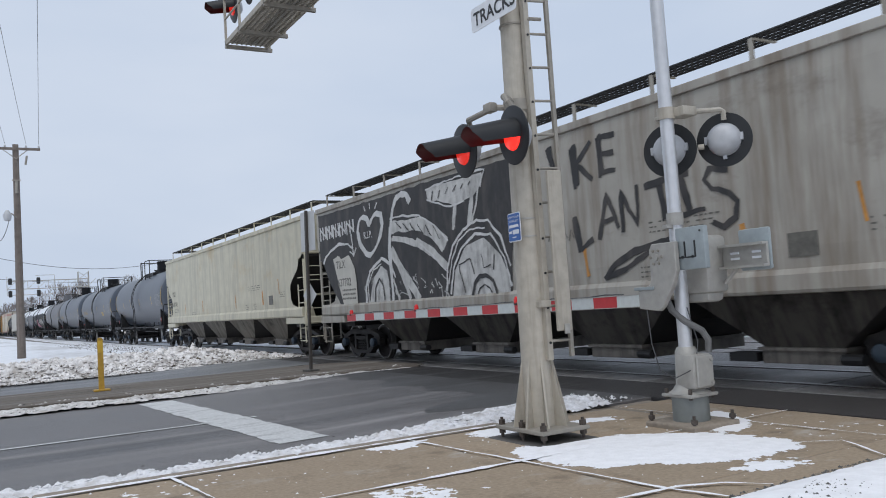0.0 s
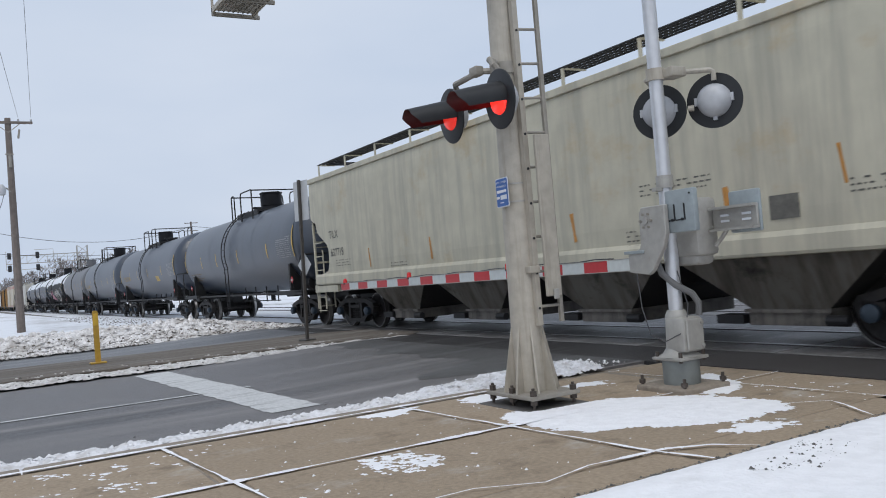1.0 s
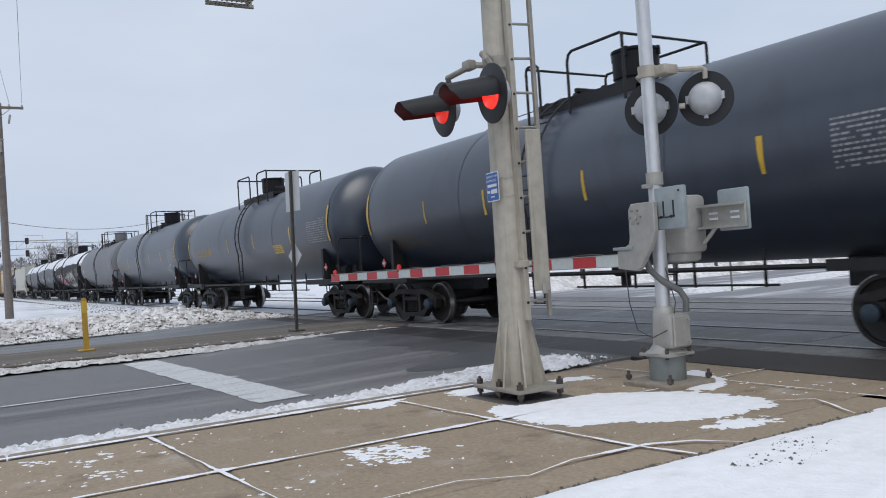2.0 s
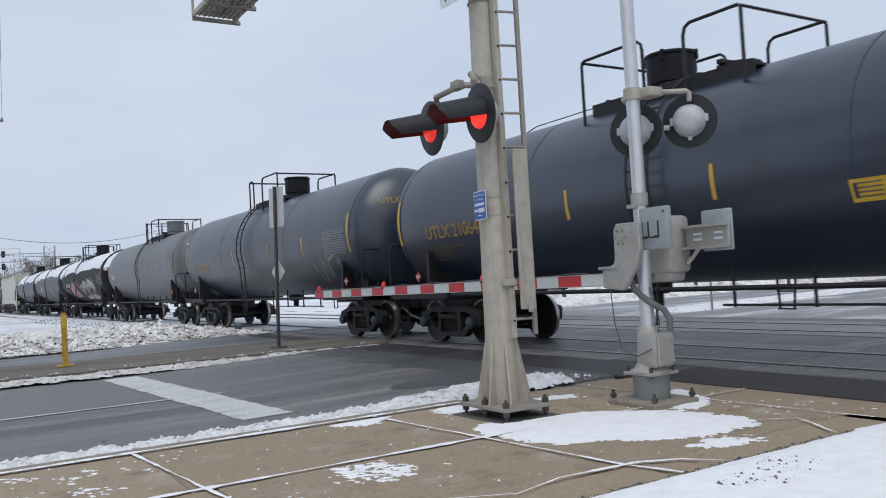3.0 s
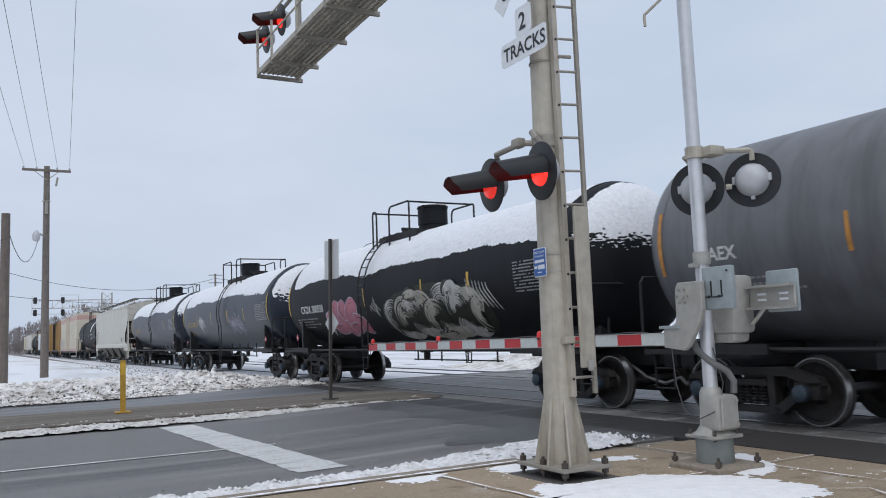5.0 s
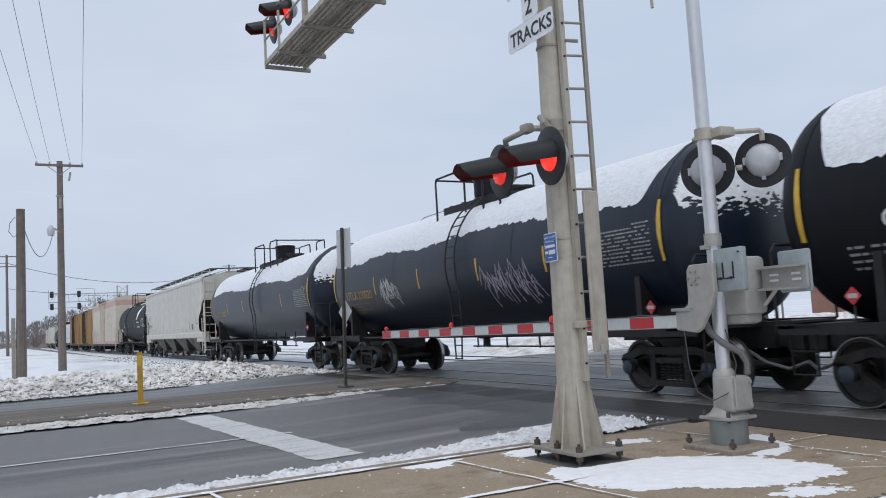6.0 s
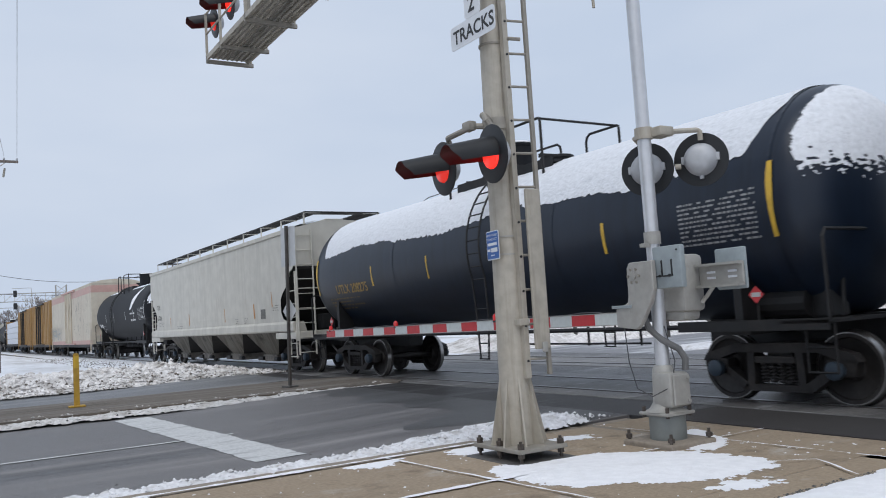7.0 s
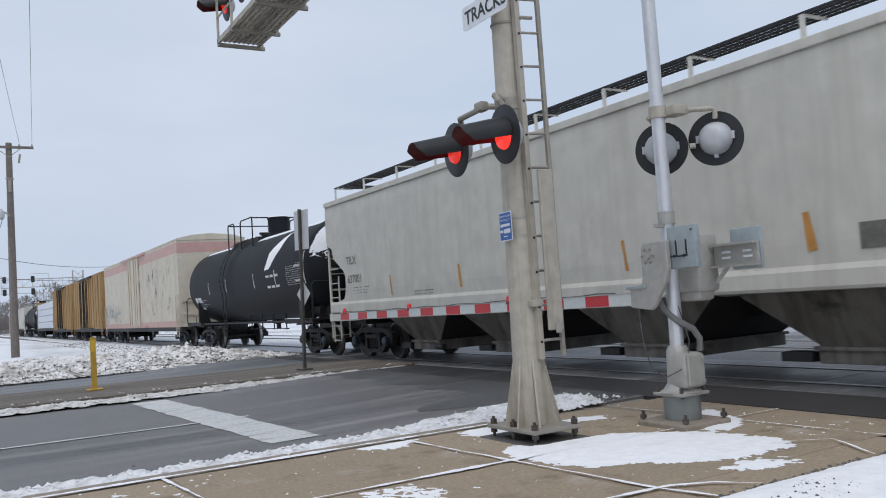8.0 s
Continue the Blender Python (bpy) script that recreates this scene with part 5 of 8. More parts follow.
def utility_poles():
    t = thing("utility_pole", "weathered wooden utility pole with crossarm and lamp", "utility pole", pose(3.10, 46.65, -0.05))
    bm = bmesh.new()
    cyl(bm, (0, 0, 0), (0.03, 0, 10.8), 0.20, 0.14, 16)
    part("pole", bm, WOOD_POLE, t, smooth=True)
    bm = bmesh.new()
    box(bm, -1.12, 1.14, -0.20, -0.10, 10.50, 10.62)
    arm = part("crossarm", bm, WOOD_POLE, t)
    for x in (-1.05, -0.45, 0.5, 1.08):
        bm = bmesh.new()
        spin(bm, [(0, 0.02), (0.05, 0.05), (0.10, 0.05), (0.14, 0.02)], (x, -0.15, 10.62), (0, 0, 1), 8)
        part("insulator", bm, LENS_GREY, arm)
    bm = bmesh.new()
    for s_ in (-1, 1):
        cyl(bm, (s_ * 0.55, -0.14, 10.50), (0.03, -0.16, 10.05), 0.02, seg=6)
    part("brace", bm, GALV_DARK, t)
    bm = bmesh.new()
    pipe(bm, [(0, -0.1, 7.05), (-0.25, -0.3, 7.25), (-0.45, -0.5, 7.2)], 0.03)
    part("lamp_arm", bm, GALV_DARK, t)
    bm = bmesh.new()
    spin(bm, [(0, 0.09), (0.05, 0.16), (0.30, 0.20), (0.45, 0.13), (0.55, 0.05)], (-0.45, -0.5, 6.85), (0, 0, 1), 14)
    part("lamp_head", bm, LENS_GREY, t, smooth=True)
    bm = bmesh.new()
    cyl(bm, (0.02, -0.2, 8.3), (0.02, -0.2, 8.9), 0.07, seg=10)
    cyl(bm, (0.45, -0.2, 9.75), (0.52, -0.2, 10.2), 0.05, seg=8)
    box(bm, -0.18, 0.2, -0.24, -0.14, 8.92, 8.98)
    part("fittings", bm, GALV_DARK, t)
    t = thing("utility_pole", "short weathered wooden stub pole", "utility pole", pose(1.12, 32.5, -0.05))
    bm = bmesh.new()
    cyl(bm, (0, 0, 0), (0.03, 0, 6.2), 0.17, 0.14, 16)
    part("pole", bm, WOOD_POLE, t, smooth=True)
    bm = bmesh.new()
    box(bm, -0.30, -0.17, -0.08, 0.08, 0.3, 2.4)
    part("cable_cover", bm, GALV_DARK, t)
    bm = bmesh.new()
    pipe(bm, [(-0.14, -0.1, 5.9), (-0.30, -0.12, 5.7), (-0.34, -0.12, 5.4), (-0.2, -0.12, 5.2), (-0.05, -0.1, 5.3)], 0.012, 6)
    part("cable_loop", bm, WIRE, t)
    for x, y, h in ((0.4, 120.0, 13.1), (33.6, 140.0, 12.9)):
        t = thing("utility_pole", "distant wooden utility pole with crossarms", "utility pole", pose(x, y, -0.1))
        bm = bmesh.new()
        cyl(bm, (0, 0, 0), (0, 0, h), 0.2, 0.14, 10)
        part("pole", bm, WOOD_POLE, t, smooth=True)
        for z in (h - 0.3, h - 1.6):
            bm = bmesh.new()
            box(bm, -1.1, 1.1, -0.12, 0.0, z, z + 0.12)
            part("crossarm", bm, WOOD_POLE, t)

    def cable(p, q, sag, r):
        p, q = Vector(p), Vector(q)
        bm = bmesh.new()
        pipe(bm, [p.lerp(q, k / 20) - Vector((0, 0, sag * 4 * (k / 20) * (1 - k / 20))) for k in range(21)], r, 5)
        tagged(part("overhead_wire", bm, WIRE), "thin dark overhead wire", "cable", "overhead wires")

    for xa, xb in ((4.18, 1.05), (3.60, -0.75), (2.65, -1.08), (2.05, -1.9)):
        cable((xa, 46.5, 10.78), (xb, 0.0, 12.2), 0.5, 0.008)
    cable((0.5, 120, 11.9), (33.6, 140, 12.0), 2.4, 0.035)
    cable((-80, 96, 12.6), (0.5, 120, 11.9), 1.0, 0.035)
    cable((33.6, 140, 12.0), (110, 176, 12.0), 1.5, 0.035)
    cable((0.5, 120, 8.6), (33.6, 140, 9.0), 1.2, 0.03)
    cable((2.75, 46.4, 6.95), (1.15, 32.6, 5.9), 1.3, 0.015)


utility_poles()


def signal_gantry():
    t = thing("signal_gantry", "distant grey railway signal gantry with four black signal heads", "signal gantry", pose(0, 150, 0))
    bm = bmesh.new()
    for z in (7.9, 9.2):
        for y in (-0.5, 0.5):
            cyl(bm, (6.3, y, z), (18.5, y, z), 0.05, seg=5)
    for k in range(9):
        x = 6.3 + 1.5 * k
        cyl(bm, (x, -0.5, 7.9), (x, -0.5, 9.2), 0.04, seg=5)
        cyl(bm, (x, -0.5, 7.9), (x + 1.3, -0.5, 9.2), 0.03, seg=5)
    cyl(bm, (6.3, -1.1, 6.9), (13.2, -1.1, 6.9), 0.05, seg=5)
    for x in (6.3, 13.2):
        cyl(bm, (x, -1.1, 6.9), (x, -1.1, 9.9), 0.04, seg=5)
    cyl(bm, (10.4, -1.1, 10.0), (13.2, -1.1, 10.0), 0.04, seg=5)
    part("truss", bm, ALU, t)
    bm = bmesh.new()
    for x in (16.9, 18.5):
        for y in (-0.5, 0.5):
            cyl(bm, (x, y, 0), (x, y, 10.4), 0.07, seg=5)
    for k in range(8):
        cyl(bm, (16.9, -0.5, 1.3 * k), (18.5, -0.5, 1.3 * k + 1.3), 0.04, seg=5)
        cyl(bm, (18.5, -0.5, 1.3 * k), (16.9, -0.5, 1.3 * k + 1.3), 0.04, seg=5)
    part("tower", bm, ALU, t)
    for x in (6.73, 10.81):
        for z in (6.9, 8.9):
            bm = bmesh.new()
            box(bm, x - 0.28, x + 0.28, -1.5, -1.2, z - 0.3, z + 0.75, 0.12)
            part("signal_head", bm, BLACK, t)


signal_gantry()


def tree_line():
    """A far belt of bare winter trees."""
    rnd = random.Random(5)
    vs, fs = [], []
    for k in range(150):
        x = -30 + 150 * rnd.random()
        y = 290 + 70 * rnd.random()
        top = 5 + 11 * min(max((x - 0) / 28, 0.1), 1) * (0.75 + 0.4 * rnd.random())
        r = 2.0 + 2.6 * rnd.random()
        for j in range(170):
            a, u, w = rnd.random() * 6.283, rnd.random() ** 0.5, rnd.random()
            h = top * (0.12 + 0.88 * w)
            spread = r * math.sin(math.pi * (0.12 + 0.80 * w)) * u
            cx, cy = x + spread * math.cos(a), y + spread * math.sin(a)
            l, t = 0.5 + 0.9 * rnd.random(), 0.05 + 0.07 * rnd.random()
            dx, dz = (cx - x) / r * 0.6 + 0.4 * (rnd.random() - 0.5), 1.0
            o = len(vs)
            vs += [(cx - t, cy, h - l / 2), (cx + t, cy, h - l / 2), (cx + dx * l, cy, h + l * dz / 2)]
            fs.append((o, o + 1, o + 2))
        o = len(vs)
        vs += [(x - 0.16, y, 0), (x + 0.16, y, 0), (x + 0.05, y, top * 0.9), (x - 0.05, y, top * 0.9)]
        fs.append((o, o + 1, o + 2, o + 3))
    me = bpy.data.meshes.new("tree_line")
    me.from_pydata(vs, [], fs)
    me.materials.append(TWIG)
    tagged(new("tree_line", me), "far belt of bare grey-brown winter trees", "trees", kind="stuff")
    bm = bmesh.new()
    prev = None
    for k in range(120):
        x = -60 + 2.0 * k
        h = 2.0 + 7 * min(max(x / 30, 0.0), 1) + 1.4 * fbm(x * 0.2, 3)
        pair = [bm.verts.new((x, 372 + 6 * (i % 2), z)) for i, z in enumerate((-0.5, h))]
        if prev:
            bm.faces.new((prev[0], pair[0], pair[1], prev[1]))
        prev = pair
    tagged(part("backdrop", bm, TWIG), "hazy far wood behind the tree belt", "backdrop", kind="structure")


tree_line()


def brick_building():
    t = thing("building", "low brown brick building beyond the tracks", "building", pose(46, 0, -0.1))
    bm = bmesh.new()
    box(bm, 0, 14, 2, 36, 0, 4.6)
    part("wall", bm, BRICK, t)
    bm = bmesh.new()
    box(bm, -0.25, 14.25, 1.75, 36.25, 4.6, 5.0, 0.03)
    part("roof", bm, KERB, t)
    for k in range(5):
        bm = bmesh.new()
        box(bm, -0.03, 0.05, 5 + 6.4 * k, 7.4 + 6.4 * k, 1.0, 3.0)
        w = part("window", bm, POST_DARK, t)
        bm = bmesh.new()
        box(bm, -0.10, -0.031, 4.9 + 6.4 * k, 7.5 + 6.4 * k, 0.88, 0.999)
        part("sill", bm, KERB, w)


brick_building()


def warning_sign():
    t = thing("warning_sign", "white plate with red discs on a thin post", "sign", pose(20.3, 16.8, 0, 0, 0, 35))
    bm = bmesh.new()
    cyl(bm, (0, 0, 0), (0, 0, 2.9), 0.03, seg=8)
    part("post", bm, GALV_DARK, t)
    bm = bmesh.new()
    box(bm, -0.036, -0.031, -0.32, 0.32, 1.75, 2.85)
    part("plate", bm, PLACARD, t)
    bm = bmesh.new()
    cyl(bm, (-0.042, 0, 2.5), (-0.037, 0, 2.5), 0.26, seg=20)
    cyl(bm, (-0.042, 0, 2.02), (-0.037, 0, 2.02), 0.22, seg=20)
    part("disc", bm, PLACARD_RED, t)


warning_sign()


def far_posts():
    for x, y in ((22.5, 26.0), (26.0, 24.4), (30.5, 26.2), (35.0, 24.6)):
        t = thing("guide_post", "short dark post beside the far road", "post", pose(x, y, 0), "far posts")
        bm = bmesh.new()
        cyl(bm, (0, 0, 0), (0, 0, 1.0), 0.09, 0.07, 10)
        part("post", bm, POST_DARK, t)


far_posts()


# ---- the train ----
SPEED = 19.6
WHEEL = 0.457


def mesh_of(name, bm, material, smooth=False):
    me = bpy.data.meshes.new(name)
    bm.to_mesh(me)
    bm.free()
    me.materials.append(material)
    if smooth:
        me.shade_smooth()
        me.set_sharp_from_angle(angle=radians(35))
    return me


def truck_meshes():
    bm = bmesh.new()
    spin(bm, [(-1.05, 0.085), (-0.80, 0.085), (-0.80, 0.07), (0.80, 0.07), (0.80, 0.085), (1.05, 0.085)], (0, 0, 0), (1, 0, 0), 16)
    for s in (-1, 1):
        # wheel plate, dished, with hub and rim
        prof = [(0.665, 0.09), (0.66, 0.14), (0.70, 0.16), (0.735, 0.30), (0.700, 0.37), (0.685, 0.39), (0.685, 0.485), (0.715, 0.483), (0.725, WHEEL + 0.004), (0.82, WHEEL - 0.006), (0.82, 0.438), (0.82, 0.39), (0.795, 0.375), (0.765, 0.30), (0.76, 0.17), (0.80, 0.14), (0.80, 0.09)]
        prof = [(s * a, r) for a, r in prof]
        spin(bm, prof if s > 0 else prof[::-1], (0, 0, 0), (1, 0, 0), 40)
        for k in range(3):
            a = radians(120 * k + 20)
            cyl(bm, (s * 0.81, 0.11 * math.cos(a), 0.11 * math.sin(a)), (s * 0.825, 0.11 * math.cos(a), 0.11 * math.sin(a)), 0.03, seg=6)
    bmesh.ops.recalc_face_normals(bm, faces=bm.faces[:])
    wheelset = mesh_of("wheelset", bm, WHEEL_MAT, True)
    wheelset.materials.append(TREAD)
    for p in wheelset.polygons:
        c = p.center
        rad = math.hypot(c.y, c.z)
        if rad > 0.441 and 0.72 < abs(c.x) < 0.83:
            p.material_index = 1
    bm = bmesh.new()
    # cast side frame with two windows and a spring opening
    def flat(u, v, d):
        return (d, u, v)
    for lo in ([(-1.16, 0.56), (-1.10, 0.66), (-0.62, 0.79), (0.62, 0.79), (1.10, 0.66), (1.16, 0.56), (1.02, 0.54), (0.62, 0.67), (-0.62, 0.67), (-1.02, 0.54)],
               [(-0.98, 0.50), (-0.86, 0.55), (-0.42, 0.26), (-0.42, 0.17), (-0.54, 0.18)],
               [(0.98, 0.50), (0.54, 0.18), (0.42, 0.17), (0.42, 0.26), (0.86, 0.55)],
               [(-0.54, 0.16), (0.54, 0.16), (0.46, 0.25), (-0.46, 0.25)],
               [(-0.44, 0.25), (-0.33, 0.25), (-0.31, 0.68), (-0.42, 0.68)], [(0.33, 0.25), (0.44, 0.25), (0.42, 0.68), (0.31, 0.68)],
               [(-1.10, 0.38), (-0.76, 0.38), (-0.74, 0.58), (-1.14, 0.60)], [(0.76, 0.38), (1.10, 0.38), (1.14, 0.60), (0.74, 0.58)]):
        prism(bm, lo, lambda u, v, d: flat(u, v, d - 0.08), 0.16)
    side = mesh_of("side_frame", bm, TRUCK_MAT)
    bm = bmesh.new()
    for y in (-0.19, -0.06, 0.07, 0.20):
        pts = [(0.055 * math.cos(k * 0.9) , y + 0.055 * math.sin(k * 0.9), 0.27 + 0.26 * k / 40) for k in range(41)]
        pipe(bm, pts, 0.014, 5)
        cyl(bm, (0, y, 0.27), (0, y, 0.53), 0.028, seg=6)
    box(bm, -0.09, 0.09, -0.30, 0.30, 0.53, 0.62, 0.01)
    springs = mesh_of("spring_nest", bm, TRUCK_MAT)
    bm = bmesh.new()
    spin(bm, [(0.0, 0.10), (0.05, 0.115), (0.11, 0.115), (0.13, 0.09), (0.14, 0.03)], (0, 0, 0), (-1, 0, 0), 16)
    cap = mesh_of("bearing_cap", bm, BEARING, True)
    bm = bmesh.new()
    box(bm, -0.95, 0.95, -0.20, 0.20, 0.48, 0.78, 0.03)
    cyl(bm, (0, 0, 0.7), (0, 0, 0.95), 0.2, seg=14)
    for s in (-1, 1):
        box(bm, -0.85, 0.85, s * 0.42 - 0.04, s * 0.42 + 0.04, 0.30, 0.40)
    bolster = mesh_of("truck", bm, TRUCK_MAT)
    return wheelset, side, springs, cap, bolster


WHEELSET, SIDE_FRAME, SPRINGS, CAP, BOLSTER = truck_meshes()
SPINNING = []


def truck(car, y):
    t = shared("truck", BOLSTER, car, pose(0, y, 0), "sooty cast steel two-axle truck")
    for s in (-1, 1):
        shared("side_frame", SIDE_FRAME, t, pose(s * 0.99, 0, 0))
        shared("spring_nest", SPRINGS, t, pose(s * 0.99, 0, 0))
        for a in (-0.89, 0.89):
            shared("bearing_cap", CAP, t, pose(s * 1.07, a, WHEEL, 0, 0, 0 if s < 0 else 180))
    for a in (-0.89, 0.89):
        w = shared("wheelset", WHEELSET, t, pose(0, a, WHEEL), "worn steel wheelset")
        SPINNING.append((w, a))


def couplers(car, half):
    for s in (-1, 1):
        bm = bmesh.new()
        a, b = sorted((s * (half - 1.1), s * (half - 0.08)))
        box(bm, -0.09, 0.09, a, b, 0.74, 0.92, 0.02)
        box(bm, -0.16, 0.16, *sorted((s * (half - 0.36), s * (half - 0.03))), 0.66, 0.98, 0.05)
        part("coupler", bm, UNDER, car, "cast steel coupler")
        bm = bmesh.new()
        pipe(bm, [(-0.35, s * (half - 1.0), 0.75), (-0.33, s * (half - 0.6), 0.52), (-0.25, s * (half - 0.25), 0.42), (-0.12, s * half, 0.52)], 0.028, 6)
        part("air_hose", bm, RUBBER, car)


CARS = []


def car_thing(name, label, start, end, group="train cars"):
    """A car between two coupling places along the train, measured at the clip's start."""
    t = thing(name, label, "railway car", group=group)
    CARS.append((t, (start + end) / 2))
    return t, (end - start) / 2


MID = 0.10  # the tanks sit this far back on their frames


class Shell:
    """A tank's surface: the point at (y, height) on its near side."""
    def __init__(self, half, r=1.53, head=0.80):
        self.half, self.r, self.zc, self.head = half, r, 1.09 + r, head

    def radius(self, y):
        over = abs(y - MID) - (self.half - self.head)
        return self.r if over <= 0 else self.r * math.sqrt(max(0.0, 1 - min(over / self.head, 1) ** 2))

    def near(self, off):
        def place(u, v):
            y = -u
            s = max(-0.999, min(0.999, (v - self.zc) / self.r))
            return (-(self.r + off) * math.cos(math.asin(s)), y, self.zc + (self.r + off) * s)
        return place

    def at(self, y, a, off=0.0):
        """a: angle from the top towards the near side."""
        r = self.radius(y) + off
        return (-r * math.sin(a), y, self.zc + r * math.cos(a))


def tank_car(start, end, material, label, name="tank_car", snow=0.0, marks=None, extra=None, strip=STRIP_YELLOW, bonnet=-0.9, ladder=0.6, r=1.53, bar_text=LETTER_GOLD, body_label="", rear=0.8, fore=1.4, inset=0.46, bogie=2.05, strips=(-3.8, -1.4, 1.95, 4.1)):
    t, half = car_thing(name, label, start, end)
    sh = Shell(half - inset, r)
    # shell
    bm = bmesh.new()
    ys = [-sh.half + sh.head * (1 - math.cos(math.pi / 2 * k / 9)) for k in range(10)]
    ys += [-sh.half + sh.head + (2 * sh.half - 2 * sh.head) * k / 14 for k in range(1, 14)]
    ys += [-y for y in ys[9::-1]]
    seg = 56
    rings = []
    for y in [v + MID for v in ys]:
        rr = max(sh.radius(y), 0.02)
        rings.append([bm.verts.new((-rr * math.sin(2 * math.pi * k / seg), y, sh.zc + rr * math.cos(2 * math.pi * k / seg))) for k in range(seg)])
    for a, b in zip(rings, rings[1:]):
        for k in range(seg):
            bm.faces.new((a[k], a[(k + 1) % seg], b[(k + 1) % seg], b[k]))
    bm.faces.new(rings[0])
    bm.faces.new(rings[-1][::-1])
    bmesh.ops.recalc_face_normals(bm, faces=bm.faces[:])
    body = part("tank_shell", bm, material, t, body_label, True)
    # weld seams
    for y in (-sh.half + sh.head + 0.02, -sh.half * 0.36, sh.half * 0.36, sh.half - sh.head - 0.02):
        y += MID
        bm = bmesh.new()
        for k in range(seg):
            a0, a1 = 2 * math.pi * k / seg, 2 * math.pi * (k + 1) / seg
            bm.faces.new([bm.verts.new(sh.at(yy, a, 0.006)) for yy, a in ((y - 0.025, a0), (y + 0.025, a0), (y + 0.025, a1), (y - 0.025, a1))])
        part("seam", bm, material, body)
    # stub sills and end platforms
    for s in (-1, 1):
        y0, y1 = sorted((s * (half - 3.6), s * (half - 0.5)))
        bm = bmesh.new()
        box(bm, -0.20, 0.20, y0, y1, 0.72, 1.12)
        box(bm, -1.38, 1.38, *sorted((s * (half - 2.55), s * (half - 1.95))), 0.92, 1.10)
        prism(bm, [(-1.25, 1.95), (-1.42, 1.95), (-1.42, 1.05), (-0.9, 1.05)], lambda u, v, d: (u, s * (half - 2.08) - 0.06 + d, v), 0.12)
        prism(bm, [(1.25, 1.95), (1.42, 1.95), (1.42, 1.05), (0.9, 1.05)], lambda u, v, d: (u, s * (half - 2.08) - 0.06 + d, v), 0.12)
        part("stub_sill", bm, UNDER, t)
        bm = bmesh.new()
        box(bm, -1.58, 1.58, *sorted((s * (half - 1.35), s * (half - 0.72))), 1.06, 1.10)
        box(bm, -1.58, -1.53, *sorted((s * (half - 3.0), s * (half - 0.72))), 0.98, 1.12)
        box(bm, 1.53, 1.58, *sorted((s * (half - 3.0), s * (half - 0.72))), 0.98, 1.12)
        part("end_platform", bm, UNDER, t)
        bm = bmesh.new()
        pipe(bm, [(-1.56, s * (half - 0.70), 1.1), (-1.56, s * (half - 0.70), 2.08), (-1.50, s * (half - 0.70), 2.17), (1.50, s * (half - 0.70), 2.17), (1.56, s * (half - 0.70), 2.08), (1.56, s * (half - 0.70), 1.1)], 0.022)
        part("handrail", bm, UNDER, t)
        for x in (-1.40, 1.40):
            bm = bmesh.new()
            y = s * (half - 0.95)
            for dy in (-0.19, 0.19):
                cyl(bm, (x, y + dy, 0.45), (x, y + dy, 1.08), 0.016, seg=6)
            for z in (0.46, 0.76):
                cyl(bm, (x, y - 0.19, z), (x, y + 0.19, z), 0.016, seg=6)
            part("step", bm, UNDER, t)
        truck(t, s * (half - bogie) - 0.18)
    # brake gear on one end
    bm = bmesh.new()
    cyl(bm, (-0.9, -half + 1.35, 1.30), (-0.9, -half + 2.05, 1.30), 0.19, seg=14)
    box(bm, -0.9, -0.5, -half + 1.1, -half + 1.5, 1.1, 1.45, 0.03)
    pipe(bm, [(-0.8, -half + 1.0, 1.12), (-0.8, -half + 0.95, 1.9), (-0.5, -half + 0.9, 2.0)], 0.025)
    part("brake_gear", bm, UNDER, t)
    # side running rods with hangers
    for x in (-1.40,):
        bm = bmesh.new()
        cyl(bm, (x, -half + 2.9, 1.04), (x, half - 2.9, 1.04), 0.035, seg=8)
        part("side_rod", bm, UNDER, t)
        bm = bmesh.new()
        cyl(bm, (x * 0.78, -half + 4.0, 0.80), (x * 0.78, -half + 8.0, 0.80), 0.018, seg=6)
        for k in range(4):
            y = -half + 4.2 + 3.6 * k / 3
            cyl(bm, (x * 0.78, y, 0.77), (x * 0.78, y, 1.30), 0.022, seg=6)
        part("brake_rod", bm, UNDER, t)
    bm = bmesh.new()
    spin(bm, [(0.0, 0.17), (0.05, 0.24), (0.28, 0.24), (0.34, 0.12)], (0, bonnet + 0.6, 0.92), (0, 0, 1), 16)
    cyl(bm, (0, bonnet + 0.6, 0.72), (0, bonnet + 0.6, 0.95), 0.09, seg=10)
    part("outlet_valve", bm, UNDER, t)
    # ladders at the middle
    for s in (-1, 1):
        bm = bmesh.new()
        y0 = ladder
        for dy in (0, 0.42):
            pts = []
            for k in range(15):
                a = radians(22 + 86 * k / 14)
                p = sh.at(y0 + dy, a, 0.16)
                pts.append((p[0] if s < 0 else -p[0], p[1], p[2]))
            x = -1.60 if s < 0 else 1.60
            pts += [(x, y0 + dy * (0.9 if dy else 0) , 1.3), (x * 1.0, y0 + (0.08 if not dy else 0.34), 0.55)]
            pipe(bm, pts, 0.02, 6)
        for k in range(11):
            a = radians(26 + 84 * k / 10) 
            p = sh.at(y0, a, 0.16)
            cyl(bm, (p[0] if s < 0 else -p[0], y0, p[2]), (p[0] if s < 0 else -p[0], y0 + 0.42, p[2]), 0.014, seg=6)
        x = -1.60 if s < 0 else 1.60
        for z in (1.5, 1.15, 0.85, 0.56):
            cyl(bm, (x, y0 + 0.05, z), (x, y0 + 0.38, z), 0.014, seg=6)
        part("ladder", bm, UNDER, t)
    # top platform, railing and bonnet
    top = sh.zc + sh.r
    gap, back, front = ladder + 0.2, ladder + 0.6 + rear, ladder - 0.2 - fore
